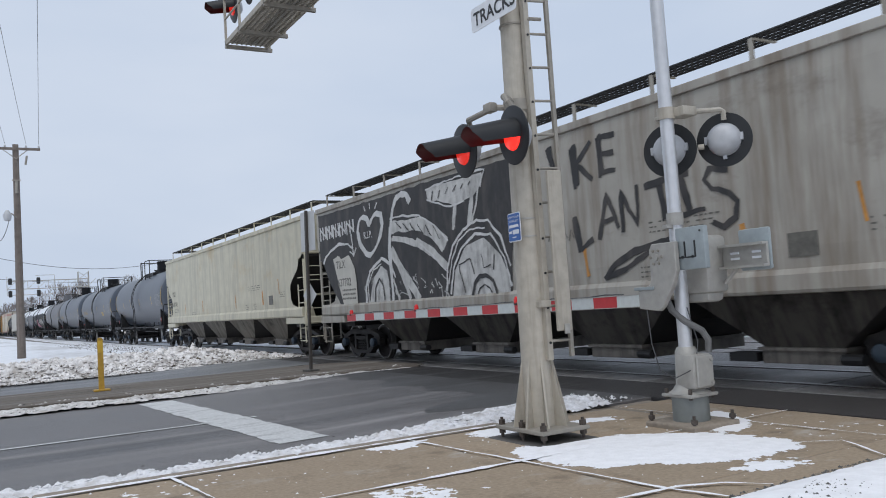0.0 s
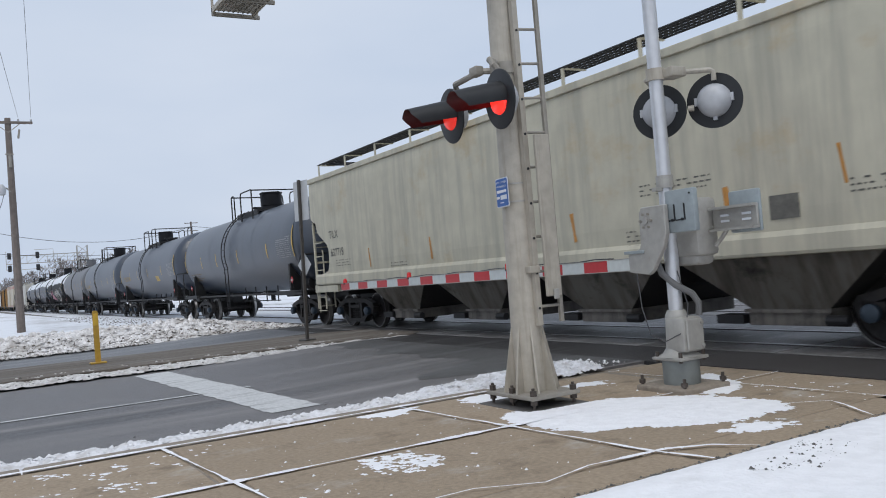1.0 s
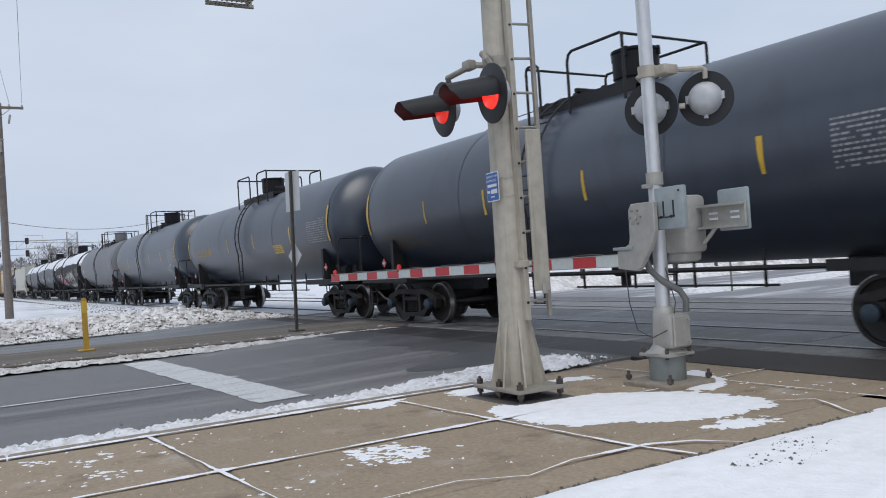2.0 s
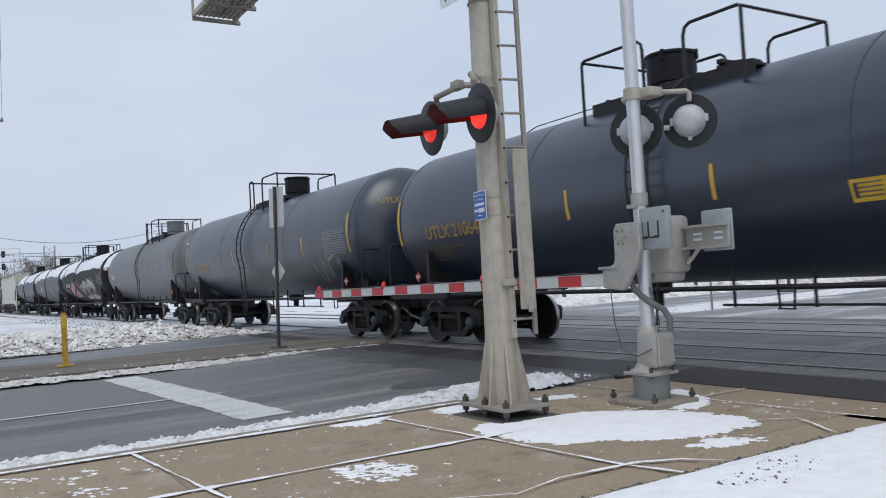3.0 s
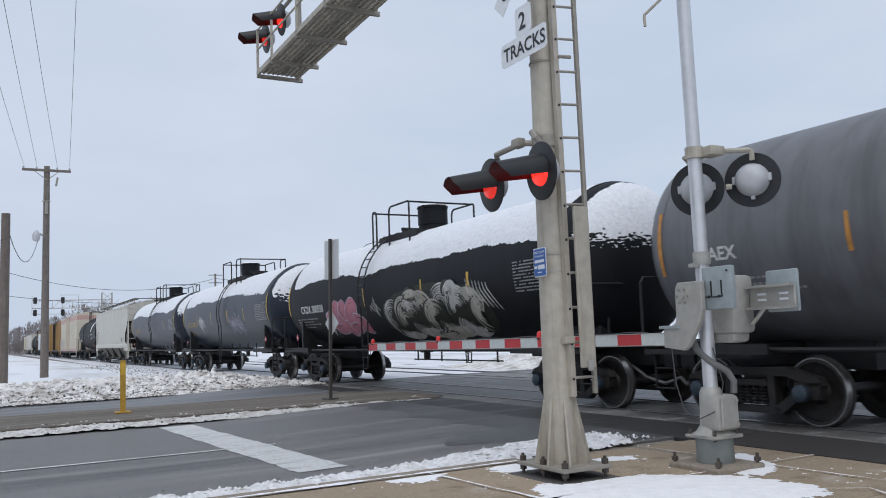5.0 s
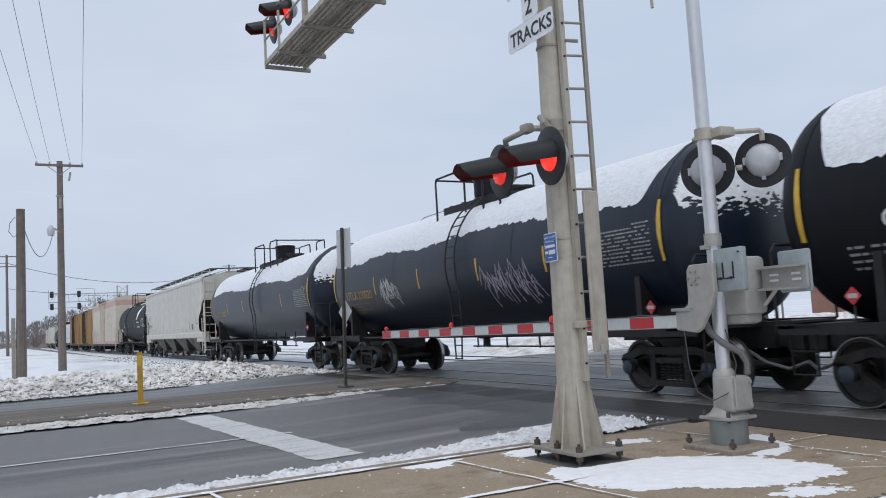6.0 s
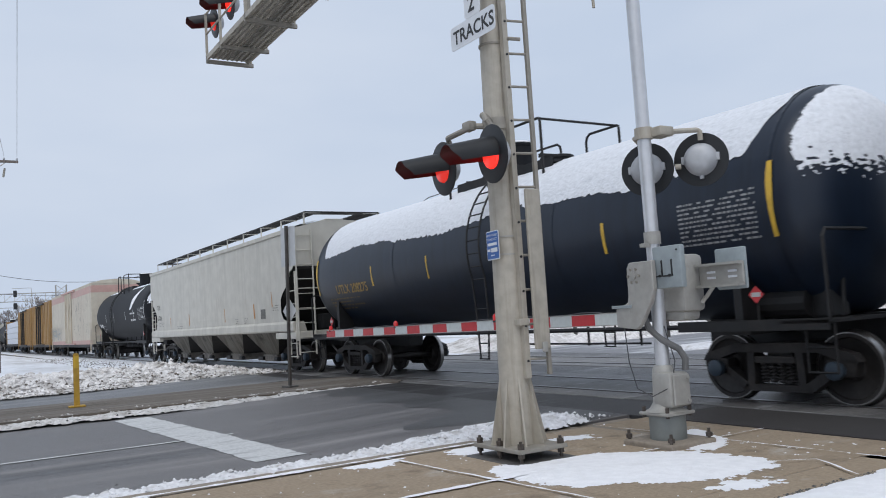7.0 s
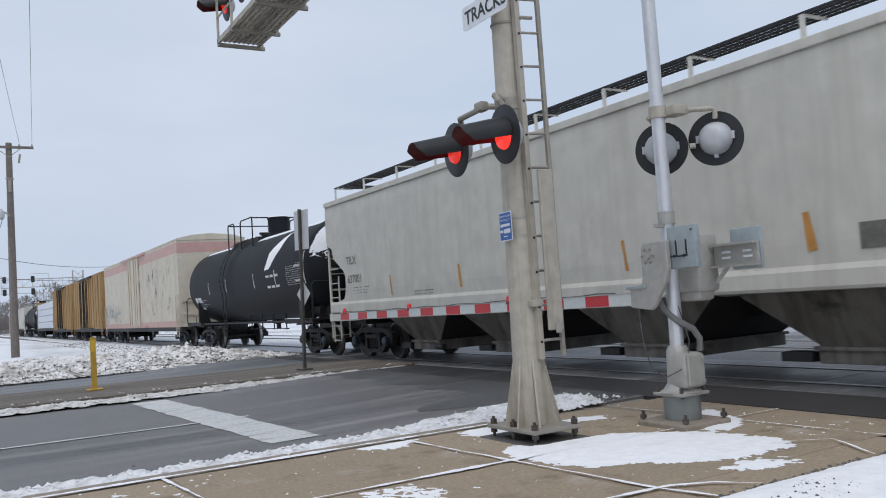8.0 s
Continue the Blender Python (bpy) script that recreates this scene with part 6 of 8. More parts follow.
    for x in (-0.61, 0.61):
        bm = bmesh.new()
        box(bm, x - 0.11, x + 0.11, front, back, top - 0.10, top - 0.06)
        part("platform_plank", bm, UNDER, t)
        bm = bmesh.new()
        q = 1.25 * x
        box(bm, q - 0.03, q + 0.03, front, back, top - 0.24, top - 0.02)
        part("platform_beam", bm, UNDER, t)
    for k in range(5):
        bm = bmesh.new()
        y = front + (back - front) * (k + 0.5) / 5
        box(bm, -0.76, 0.76, y - 0.03, y + 0.03, top - 0.06, top + 0.012)
        part("platform_tread", bm, UNDER, t)
    rail = top + 0.70
    for x in (-0.98, 0.98):
        bm = bmesh.new()
        pipe(bm, [(x, back, top - 0.38), (x, back, rail - 0.08), (x, back - 0.06, rail), (x, back - rear + 0.10, rail), (x, back - rear + 0.02, rail - 0.06), (x, back - rear, rail - 0.16), (x, back - rear, top - 0.3)], 0.026)
        part("railing", bm, UNDER, t)
        bm = bmesh.new()
        pipe(bm, [(x, gap - 0.4, top - 0.36), (x, gap - 0.4, rail - 0.16), (x, gap - 0.44, rail - 0.05), (x, gap - 0.53, rail), (x, front + 0.04, rail), (x, front, rail - 0.05), (x, front, top - 0.36)], 0.026)
        part("railing", bm, UNDER, t)
    for y in (back, front):
        bm = bmesh.new()
        cyl(bm, (-0.98, y, rail - 0.02), (0.98, y, rail - 0.02), 0.024, seg=8)
        part("end_rail", bm, UNDER, t)
    bm = bmesh.new()
    e = sh.half - sh.head - 0.3
    e = min(e, back + 2.6)
    pipe(bm, [(-0.3, back + 0.1, top - 0.02), (-0.3, back + 0.4, top + 0.07), (-0.2, e - 0.4, top + 0.07), (-0.2, e, top - 0.02)], 0.010, 6)
    part("safety_rail", bm, UNDER, t)
    bm = bmesh.new()
    spin(bm, [(-0.05, 0.42), (0.02, 0.38), (0.14, 0.38), (0.16, 0.40), (0.58, 0.40), (0.60, 0.42), (0.64, 0.42), (0.66, 0.36), (0.665, 0.02)], (0, bonnet, top), (0, 0, 1), 24)
    for k in range(4):
        a = math.pi / 2 * k + 0.4
        box(bm, 0.41 * math.cos(a) - 0.025, 0.41 * math.cos(a) + 0.025, bonnet + 0.41 * math.sin(a) - 0.025, bonnet + 0.41 * math.sin(a) + 0.025, top + 0.50, top + 0.66)
    part("bonnet", bm, TANK_BLACK if material is not TANK_LIGHT else TANK_LIGHT, t, "round valve bonnet on top", True)
    bm = bmesh.new()
    turn_to = 1 if bonnet < ladder else -1
    spin(bm, [(-0.05, 0.27), (0.12, 0.27), (0.13, 0.33), (0.18, 0.33), (0.20, 0.05)], (0.05, bonnet + 1.25 * turn_to, top), (0, 0, 1), 18)
    box(bm, -0.35, 0.40, bonnet + 1.2 * turn_to - 0.05, bonnet + 1.2 * turn_to + 0.05, top + 0.16, top + 0.24, 0.02)
    part("manway", bm, UNDER, t)
    # reflective strips and stencils on the near side
    def near(u, v):
        return sh.near(0.006)(u - MID, v)
    ends = half - 1.25
    for u in (-ends, ends):
        bm = bmesh.new()
        ribbon(bm, [(u, 2.15), (u, 3.10)], 0.11, lambda p, q: sh.near(0.013)(p - MID, q))
        part("reflector_strip", bm, strip, body, "tall reflector strip")
    for u in [v + MID for v in strips]:
        bm = bmesh.new()
        ribbon(bm, [(u, 2.22), (u, 2.70)], 0.09, near)
        part("reflector_strip", bm, strip, body)
    # data stencil: plain bars
    bm = bmesh.new()
    rnd = random.Random(int(start))
    for k in range(11):
        v = 2.78 - 0.062 * k
        u = ends - (0.62 if k == 0 else 1.5)
        stop = ends - 0.22
        while u < stop:
            w = min(0.025 + 0.08 * rnd.random(), stop - u)
            bm.faces.new([bm.verts.new(near(a, b)) for a, b in ((u, v), (u + w, v), (u + w, v + 0.026), (u, v + 0.026))])
            u += w + (0.02 if rnd.random() < 0.8 else 0.09)
    tagged(part("data_stencil", bm, LETTER_GREY, body, "rows of small white stencil bars"), kind="stuff")
    bm = bmesh.new()
    for k in range(4):
        v = 2.00 - 0.085 * k
        u = -ends + 0.55
        while u < -ends + (2.3 if k % 2 == 0 else 1.8):
            w = 0.04 + 0.10 * rnd.random()
            bm.faces.new([bm.verts.new(near(a, b)) for a, b in ((u, v), (u + w, v), (u + w, v + 0.032), (u, v + 0.032))])
            u += w + (0.03 if rnd.random() < 0.7 else 0.09)
    tagged(part("stencil", bm, LETTER_GREY if bar_text is LETTER_WHITE else LETTER_OCHRE, body), kind="stuff")
    if marks:
        txt, size, mtl, u, v = marks
        part("lettering", lettering(txt, size, lambda a, b: near(-ends + u + a, v + b), None, 0.006), mtl, body, "stencilled car lettering")
    # placards
    for s in (-1, 1):
        bm = bmesh.new()
        y = s * (half - 1.75)
        prism(bm, [(0, -0.115), (0.115, 0), (0, 0.115), (-0.115, 0)], lambda u, v, d: (-1.475 + d, y - u, 1.44 + v), 0.006)
        pl = part("placard", bm, PLACARD_RED, t, "small red diamond placard")
        bm = bmesh.new()
        bm.faces.new([bm.verts.new((-1.479, y + a, 1.44 + b)) for a, b in ((-0.07, 0.028), (0.07, 0.028), (0.07, -0.028), (-0.07, -0.028))])
        part("number_bar", bm, PLACARD, pl)
        bm = bmesh.new()
        cyl(bm, (-1.45, y, 1.08), (-1.45, y, 1.32), 0.015, seg=6)
        part("placard_stand", bm, UNDER, pl)
    if snow:
        bm = bmesh.new()
        ny, na = 260, 22
        rows = []
        for i in range(ny + 1):
            edge = sh.half - sh.head - 0.06
            y = MID - edge + 2 * edge * i / ny
            taper = min(1.0, 0.55 + (edge - abs(y - MID)) * 1.3)
            reach = radians(snow) * taper * (1 + 0.10 * fbm(y * 0.35, start) + 0.025 * fbm(y * 2.5, start + 3) + 0.03 * noise.noise((y * 12, 1, start)) + 0.02 * noise.noise((y * 31, 4, start)))
            far = radians(60)
            rows.append([bm.verts.new(sh.at(y, -far + (far + reach) * k / na, 0.004 + 0.016 * math.sin(math.pi * min(k, na - 0.2) / na) ** 0.5 + 0.009 * noise.noise((y * 5, k * 1.4, 2)))) for k in range(na + 1)])
        for a, b in zip(rows, rows[1:]):
            for k in range(na):
                bm.faces.new((a[k], a[k + 1], b[k + 1], b[k]))
        bmesh.ops.recalc_face_normals(bm, faces=bm.faces[:])
        part("snow_cap", bm, SNOW_CRUST, t, "crusted snow lying along the tank top", True)
        # crusted snow on the end heads, breaking into flecks below
        for s in (-1,):
            bm = bmesh.new()
            grid = {}
            n = 150
            for i in range(n + 1):
                for k in range(n + 1):
                    x, z = -1.4 + 2.8 * i / n, sh.zc - 0.20 + 1.75 * k / n
                    rr = math.hypot(x, z - sh.zc) / sh.r
                    f = fbm(x * 2.2, z * 2.2, start) + 0.5 * noise.noise((x * 9, z * 16, start))
                    g = noise.noise((x * 11, z * 24, start)) + 0.5 * noise.noise((x * 23, z * 40, start))
                    if rr < 0.965 + 0.015 * f and z - sh.zc > 0.30 + 0.12 * f + 0.30 * g:
                        yy = MID + s * (sh.half - sh.head + sh.head * math.sqrt(1 - rr * rr) + 0.012 + 0.004 * noise.noise((x * 14, z * 14, 3)))
                        grid[i, k] = bm.verts.new((x, yy, z))
            for i, k in list(grid):
                q = [(i, k), (i + 1, k), (i + 1, k + 1), (i, k + 1)]
                if all(c in grid for c in q):
                    bm.faces.new([grid[c] for c in q])
            bmesh.ops.delete(bm, geom=[v for v in bm.verts if not v.link_faces], context="VERTS")
            bmesh.ops.recalc_face_normals(bm, faces=bm.faces[:])
            tagged(part("head_snow", bm, SNOW_CRUST, t, "flecked snow on the tank end", True), kind="stuff")
        bm = bmesh.new()
        spin(bm, [(0, 0.40), (0.03, 0.37), (0.05, 0.2), (0.055, 0.05)], (0, bonnet, top + 0.665), (0, 0, 1), 18)
        part("bonnet_snow", bm, SNOW, t, smooth=True)
    couplers(t, half)
    if extra:
        extra(t, body, sh, ends)
    return t


def hopper_car(start, end, material, label, marks=None, extra=None, snow=False, strips=STRIP_ORANGE, tall=4.20, plate=None):
    t, half = car_thing("covered_hopper", label, start, end)
    hb = half - 0.65
    w, sill, eave = 1.60, 1.42, tall
    # section: sides lean out slightly and round into the roof
    sec = [(w - 0.02, sill), (w, sill + 0.35), (w, eave - 0.35), (w - 0.015, eave - 0.12), (w - 0.05, eave), (w - 0.25, eave + 0.08), (0.7, eave + 0.22), (0, eave + 0.26)]
    def cut(z):
        """How far the end is drawn in at a height."""
        return float(np.interp(z, [1.52, 1.60, 1.78, 2.02, 2.18, 2.32, 2.48, 2.66, 2.80, 2.95, 3.02, 3.10], [0.60, 0.98, 1.10, 1.13, 1.12, 1.02, 0.74, 0.44, 0.36, 0.32, 0.10, 0.0]))
    bm = bmesh.new()
    zs = [sill, 1.52, 1.60, 1.78, 1.90, 2.02, 2.18, 2.32, 2.48, 2.66, 2.80, 2.95, 3.02, 3.10, 3.4, eave - 0.35]
    # near and far side sheets
    for s in (-1, 1):
        prev = None
        for z in zs + [eave - 0.12, eave]:
            x = np.interp(z, [sill, sill + 0.35, eave - 0.35, eave - 0.12, eave], [w - 0.02, w, w, w - 0.015, w - 0.05])
            row = [bm.verts.new((s * x, y, z)) for y in (-hb + cut(z), hb - cut(z))]
            if prev:
                bm.faces.new((prev[0], prev[1], row[1], row[0]))
            prev = row
    # roof
    prev = None
    for x, z in [(w - 0.05, eave), (w - 0.25, eave + 0.08), (0.7, eave + 0.22), (0, eave + 0.26), (-0.7, eave + 0.22), (-w + 0.25, eave + 0.08), (-w + 0.05, eave)]:
        row = [bm.verts.new((x, y, z)) for y in (-hb, hb)]
        if prev:
            bm.faces.new((prev[0], prev[1], row[1], row[0]))
        prev = row
    # ends: upright above, sloping in below
    for s in (-1, 1):
        up = [(-w, 3.1), (-w, eave - 0.35), (-w + 0.05, eave), (-0.7, eave + 0.22), (0, eave + 0.26), (0.7, eave + 0.22), (w - 0.05, eave), (w, eave - 0.35), (w, 3.1)]
        bm.faces.new([bm.verts.new((x, s * hb, z)) for x, z in up])
    bmesh.ops.remove_doubles(bm, verts=bm.verts[:], dist=0.002)
    bmesh.ops.recalc_face_normals(bm, faces=bm.faces[:])
    body = part("body", bm, material, t)
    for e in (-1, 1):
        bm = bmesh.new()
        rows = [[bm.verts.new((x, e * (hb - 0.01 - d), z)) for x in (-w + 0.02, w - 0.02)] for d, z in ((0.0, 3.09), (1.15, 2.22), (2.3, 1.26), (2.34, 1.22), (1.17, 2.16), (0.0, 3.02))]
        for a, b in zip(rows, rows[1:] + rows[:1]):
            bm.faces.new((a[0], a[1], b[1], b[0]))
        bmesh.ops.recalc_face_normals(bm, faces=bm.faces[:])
        part("slope_sheet", bm, SHADED_SOOT, body, "near-black sloping end sheet")
    # eave moulding and side sill
    for s in (-1, 1):
        bm = bmesh.new()
        box(bm, s * w - 0.03, s * w + 0.03, -hb, hb, eave - 0.10, eave + 0.03, 0.015)
        part("eave_rail", bm, material, body)
        bm = bmesh.new()
        prism(bm, [(1.20, sill - 0.24), (w + 0.015, sill - 0.20), (w + 0.035, sill - 0.16), (w + 0.035, sill + 0.03), (w, sill + 0.10), (1.3, sill + 0.10)], lambda u, v, d: (s * u, -hb + 0.12 + d, v), 2 * hb - 0.24)
        part("side_sill", bm, material, body)
        # end sill frame
        for e in (-1, 1):
            bm = bmesh.new()
            y = e * (hb - 0.02)
            cyl(bm, (s * (w - 0.05), y, 0.95), (s * (w - 0.05), y, 2.95), 0.04, seg=6)
            cyl(bm, (s * (w - 0.05), y - e * 0.55, 0.55), (s * (w - 0.05), y - e * 0.55, 2.2), 0.022, seg=6)
            cyl(bm, (s * (w - 0.05), y - e * 0.10, 0.45), (s * (w - 0.05), y - e * 0.10, 1.2), 0.022, seg=6)
            for k in range(6):
                z = 0.5 + 0.38 * k
                cyl(bm, (s * (w - 0.05), y, z), (s * (w - 0.05), y - e * 0.55, z), 0.016, seg=6)
            box(bm, *sorted((s * (w - 0.12), s * (w + 0.02))), *sorted((e * (hb - 1.6), e * hb)), 1.02, 1.20)
            part("corner_ladder", bm, material, t)
    for e in (-1, 1):
        bm = bmesh.new()
        box(bm, -w, w, *sorted((e * (hb - 0.16), e * (hb + 0.04))), 1.0, 1.22, 0.02)
        part("end_sill", bm, material, t)
        bm = bmesh.new()
        for x in (-1.53, -1.02):
            cyl(bm, (x, e * (hb + 0.05), 0.55), (x, e * (hb + 0.05), eave - 0.05), 0.026, seg=6)
        for k in range(9):
            z = 0.62 + 0.42 * k
            cyl(bm, (-1.53, e * (hb + 0.05), z), (-1.02, e * (hb + 0.05), z), 0.014, seg=6)
        for x in (0.25, 1.0):
            box(bm, x - 0.05, x + 0.05, *sorted((e * (hb - 1.2), e * (hb - 0.02))), 1.2, 1.26)
            cyl(bm, (x, e * (hb - 0.1), 1.2), (x, e * (hb - 0.1), 2.9), 0.04, seg=6)
        cyl(bm, (-w + 0.05, e * (hb + 0.02), 1.85), (w - 0.05, e * (hb + 0.02), 1.85), 0.018, seg=6)
        cyl(bm, (-w + 0.05, e * (hb + 0.02), 2.45), (w - 0.05, e * (hb + 0.02), 2.45), 0.018, seg=6)
        part("end_ladder", bm, material, t)
        bm = bmesh.new()
        box(bm, -0.22, 0.22, *sorted((e * (half - 3.3), e * (half - 0.6))), 0.72, 1.10)
        box(bm, -1.3, 1.3, *sorted((e * (half - 2.2), e * (half - 1.6))), 0.90, 1.08)
        part("stub_sill", bm, UNDER, t)
        truck(t, e * (half - 2.05))
    bm = bmesh.new()
    cyl(bm, (0.5, -hb + 0.3, 1.6), (0.5, -hb + 1.0, 1.6), 0.2, seg=12)
    part("brake_cylinder", bm, UNDER, t)
    bm = bmesh.new()
    box(bm, -0.6, -0.2, -hb + 0.4, -hb + 0.8, 1.25, 1.7, 0.03)
    part("brake_gear", bm, UNDER, t)
    bm = bmesh.new()
    box(bm, -0.30, 0.30, -half + 3.0, half - 3.0, 0.86, 1.30)
    part("centre_sill", bm, UNDER, t)
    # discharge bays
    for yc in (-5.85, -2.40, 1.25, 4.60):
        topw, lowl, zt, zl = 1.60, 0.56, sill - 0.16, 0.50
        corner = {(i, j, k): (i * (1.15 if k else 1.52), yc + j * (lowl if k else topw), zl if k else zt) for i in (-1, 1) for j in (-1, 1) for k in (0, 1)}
        # slope sheets carry their shade as colour; the side plates stay grimy paint
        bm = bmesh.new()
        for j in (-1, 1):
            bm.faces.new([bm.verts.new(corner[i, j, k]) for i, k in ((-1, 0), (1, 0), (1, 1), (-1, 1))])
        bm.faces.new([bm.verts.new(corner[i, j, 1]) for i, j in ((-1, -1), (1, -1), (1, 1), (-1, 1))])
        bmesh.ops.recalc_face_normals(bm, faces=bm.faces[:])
        bay = part("bay", bm, SHADED_SOOT, t, "black sloping sheets of a discharge bay, shade in the colour")
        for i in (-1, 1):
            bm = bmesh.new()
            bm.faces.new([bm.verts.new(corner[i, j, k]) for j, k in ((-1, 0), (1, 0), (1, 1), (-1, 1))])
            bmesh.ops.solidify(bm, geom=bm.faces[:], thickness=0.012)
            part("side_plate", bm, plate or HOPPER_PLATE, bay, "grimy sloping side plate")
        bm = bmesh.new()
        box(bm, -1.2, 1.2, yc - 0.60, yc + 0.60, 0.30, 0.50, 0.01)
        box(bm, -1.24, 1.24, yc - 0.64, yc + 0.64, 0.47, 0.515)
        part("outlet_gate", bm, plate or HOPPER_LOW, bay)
        bm = bmesh.new()
        cyl(bm, (-1.28, yc - 0.90, 0.38), (-1.28, yc - 0.62, 0.38), 0.07, seg=10)
        part("gate_drive", bm, UNDER, bay)
        bm = bmesh.new()
        box(bm, -1.26, -1.0, yc + 0.65, yc + 1.10, 0.32, 0.44)
        part("gate_rack", bm, UNDER, bay)
    # roof walk
    bm = bmesh.new()
    L = hb + 0.1
    for x in (-0.95, 0.95):
        for k in range(5):
            xx = x - 0.24 + 0.12 * k
            box(bm, xx - 0.012, xx + 0.012, -L, L, eave + 0.46, eave + 0.49)
        for k in range(int(2 * L / 0.11)):
            y = -L + 0.11 * k
            box(bm, x - 0.25, x + 0.25, y, y + 0.02, eave + 0.47, eave + 0.488)
    for e in (-1, 1):
        box(bm, -0.95, 0.95, *sorted((e * (L - 0.5), e * L)), eave + 0.46, eave + 0.488)
    part("roof_walk", bm, UNDER, t, "dark grating roof walk")
    n = 11
    for s in (-1, 1):
        for k in range(n):
            y = -L + 0.06 + (2 * L - 0.12) * k / (n - 1)
            bm = bmesh.new()
            box(bm, s * 1.22 - 0.012, s * 1.22 + 0.012, y - 0.035, y + 0.035, eave + 0.10, eave + 0.46)
            box(bm, *sorted((s * 0.7, s * 1.22)), y - 0.02, y + 0.02, eave + 0.435, eave + 0.46)
            part("walk_bracket", bm, material, t)
    bm = bmesh.new()
    for s in (-1, 1):
        cyl(bm, (s * 1.22, -L, eave + 0.46), (s * 1.22, L, eave + 0.46), 0.018, seg=6)
    part("walk_edge", bm, UNDER, t)
    bm = bmesh.new()
    box(bm, -0.3, 0.3, -hb + 0.5, hb - 0.5, eave + 0.25, eave + 0.36, 0.03)
    part("hatch_cover", bm, material, t, "long roof hatch cover")
    if snow:
        bm = bmesh.new()
        rows = []
        for i in range(90):
            y = -hb + 0.05 + (2 * hb - 0.1) * i / 89
            rows.append([bm.verts.new((x, y, z + 0.02 + 0.012 * noise.noise((y * 2, x * 3, 1)))) for x, z in ((-w + 0.0, eave + 0.012), (-w + 0.15, eave + 0.06), (-w + 0.4, eave + 0.13), (-0.75, eave + 0.23))])
        for a, b in zip(rows, rows[1:]):
            for k in range(3):
                bm.faces.new((a[k], a[k + 1], b[k + 1], b[k]))
        part("roof_snow", bm, SNOW, t, "thin snow along the roof edge", True)
    # near-side markings
    def near(u, v):
        return (-w - 0.006, -u, v)
    for k, (u, high, wide) in enumerate(((3.65, 2.06, 0.06), (6.70, 2.10, 0.10), (11.45, 2.12, 0.10), (14.60, 2.16, 0.15), (16.25, 2.46, 0.08))):
        u -= hb
        bm = bmesh.new()
        ribbon(bm, [(u, high), (u + 0.06, high - 0.47)], wide, near)
        part("reflector_strip", bm, strips, body, "rust-stained reflector strip")
    bm = bmesh.new()
    rnd = random.Random(int(start) + 3)
    for u0, v0, rows_, wide in ((hb - 5.4, 2.35, 0 if snow else 3, 1.3), (-hb + 16.35, 2.02, 3, 0.45), (-hb + 12.7, 1.70, 4, 0.3), (-hb + 13.6, 1.70, 4, 0.3), (-hb + 1.6, 1.84, 3, 0.9), (-hb + 4.8, 1.62, 2, 0.8)):
        for k in range(rows_):
            u = u0
            while u < u0 + wide:
                ww = 0.03 + 0.06 * rnd.random()
                v = v0 - 0.07 * k
                bm.faces.new([bm.verts.new(near(a, b)) for a, b in ((u, v), (u + ww, v), (u + ww, v + 0.022), (u, v + 0.022))])
                u += ww + (0.03 if rnd.random() < 0.7 else 0.12)
    tagged(part("stencil", bm, LETTER_DARK, body, "rows of small dark stencil bars"), kind="stuff")
    bm = bmesh.new()
    bm.faces.new([bm.verts.new(near(a, b)) for a, b in ((-hb + 15.26, 1.66), (-hb + 15.68, 1.66), (-hb + 15.68, 1.96), (-hb + 15.26, 1.96))])
    part("data_plate", bm, LETTER_DARK, body)
    if marks:
        part("lettering", lettering(marks[0], 0.29, lambda a, b: near(-hb + 1.24 + a, 2.46 + b), None, 0.004), LETTER_DARK, body, "dark stencilled car lettering")
        part("lettering", lettering(marks[1], 0.29, lambda a, b: near(-hb + 1.27 + a, 1.98 + b), None, 0.004), LETTER_DARK, body, "dark stencilled car lettering")
    couplers(t, half)
    if extra:
        extra(t, body, near, hb, w)
    return t


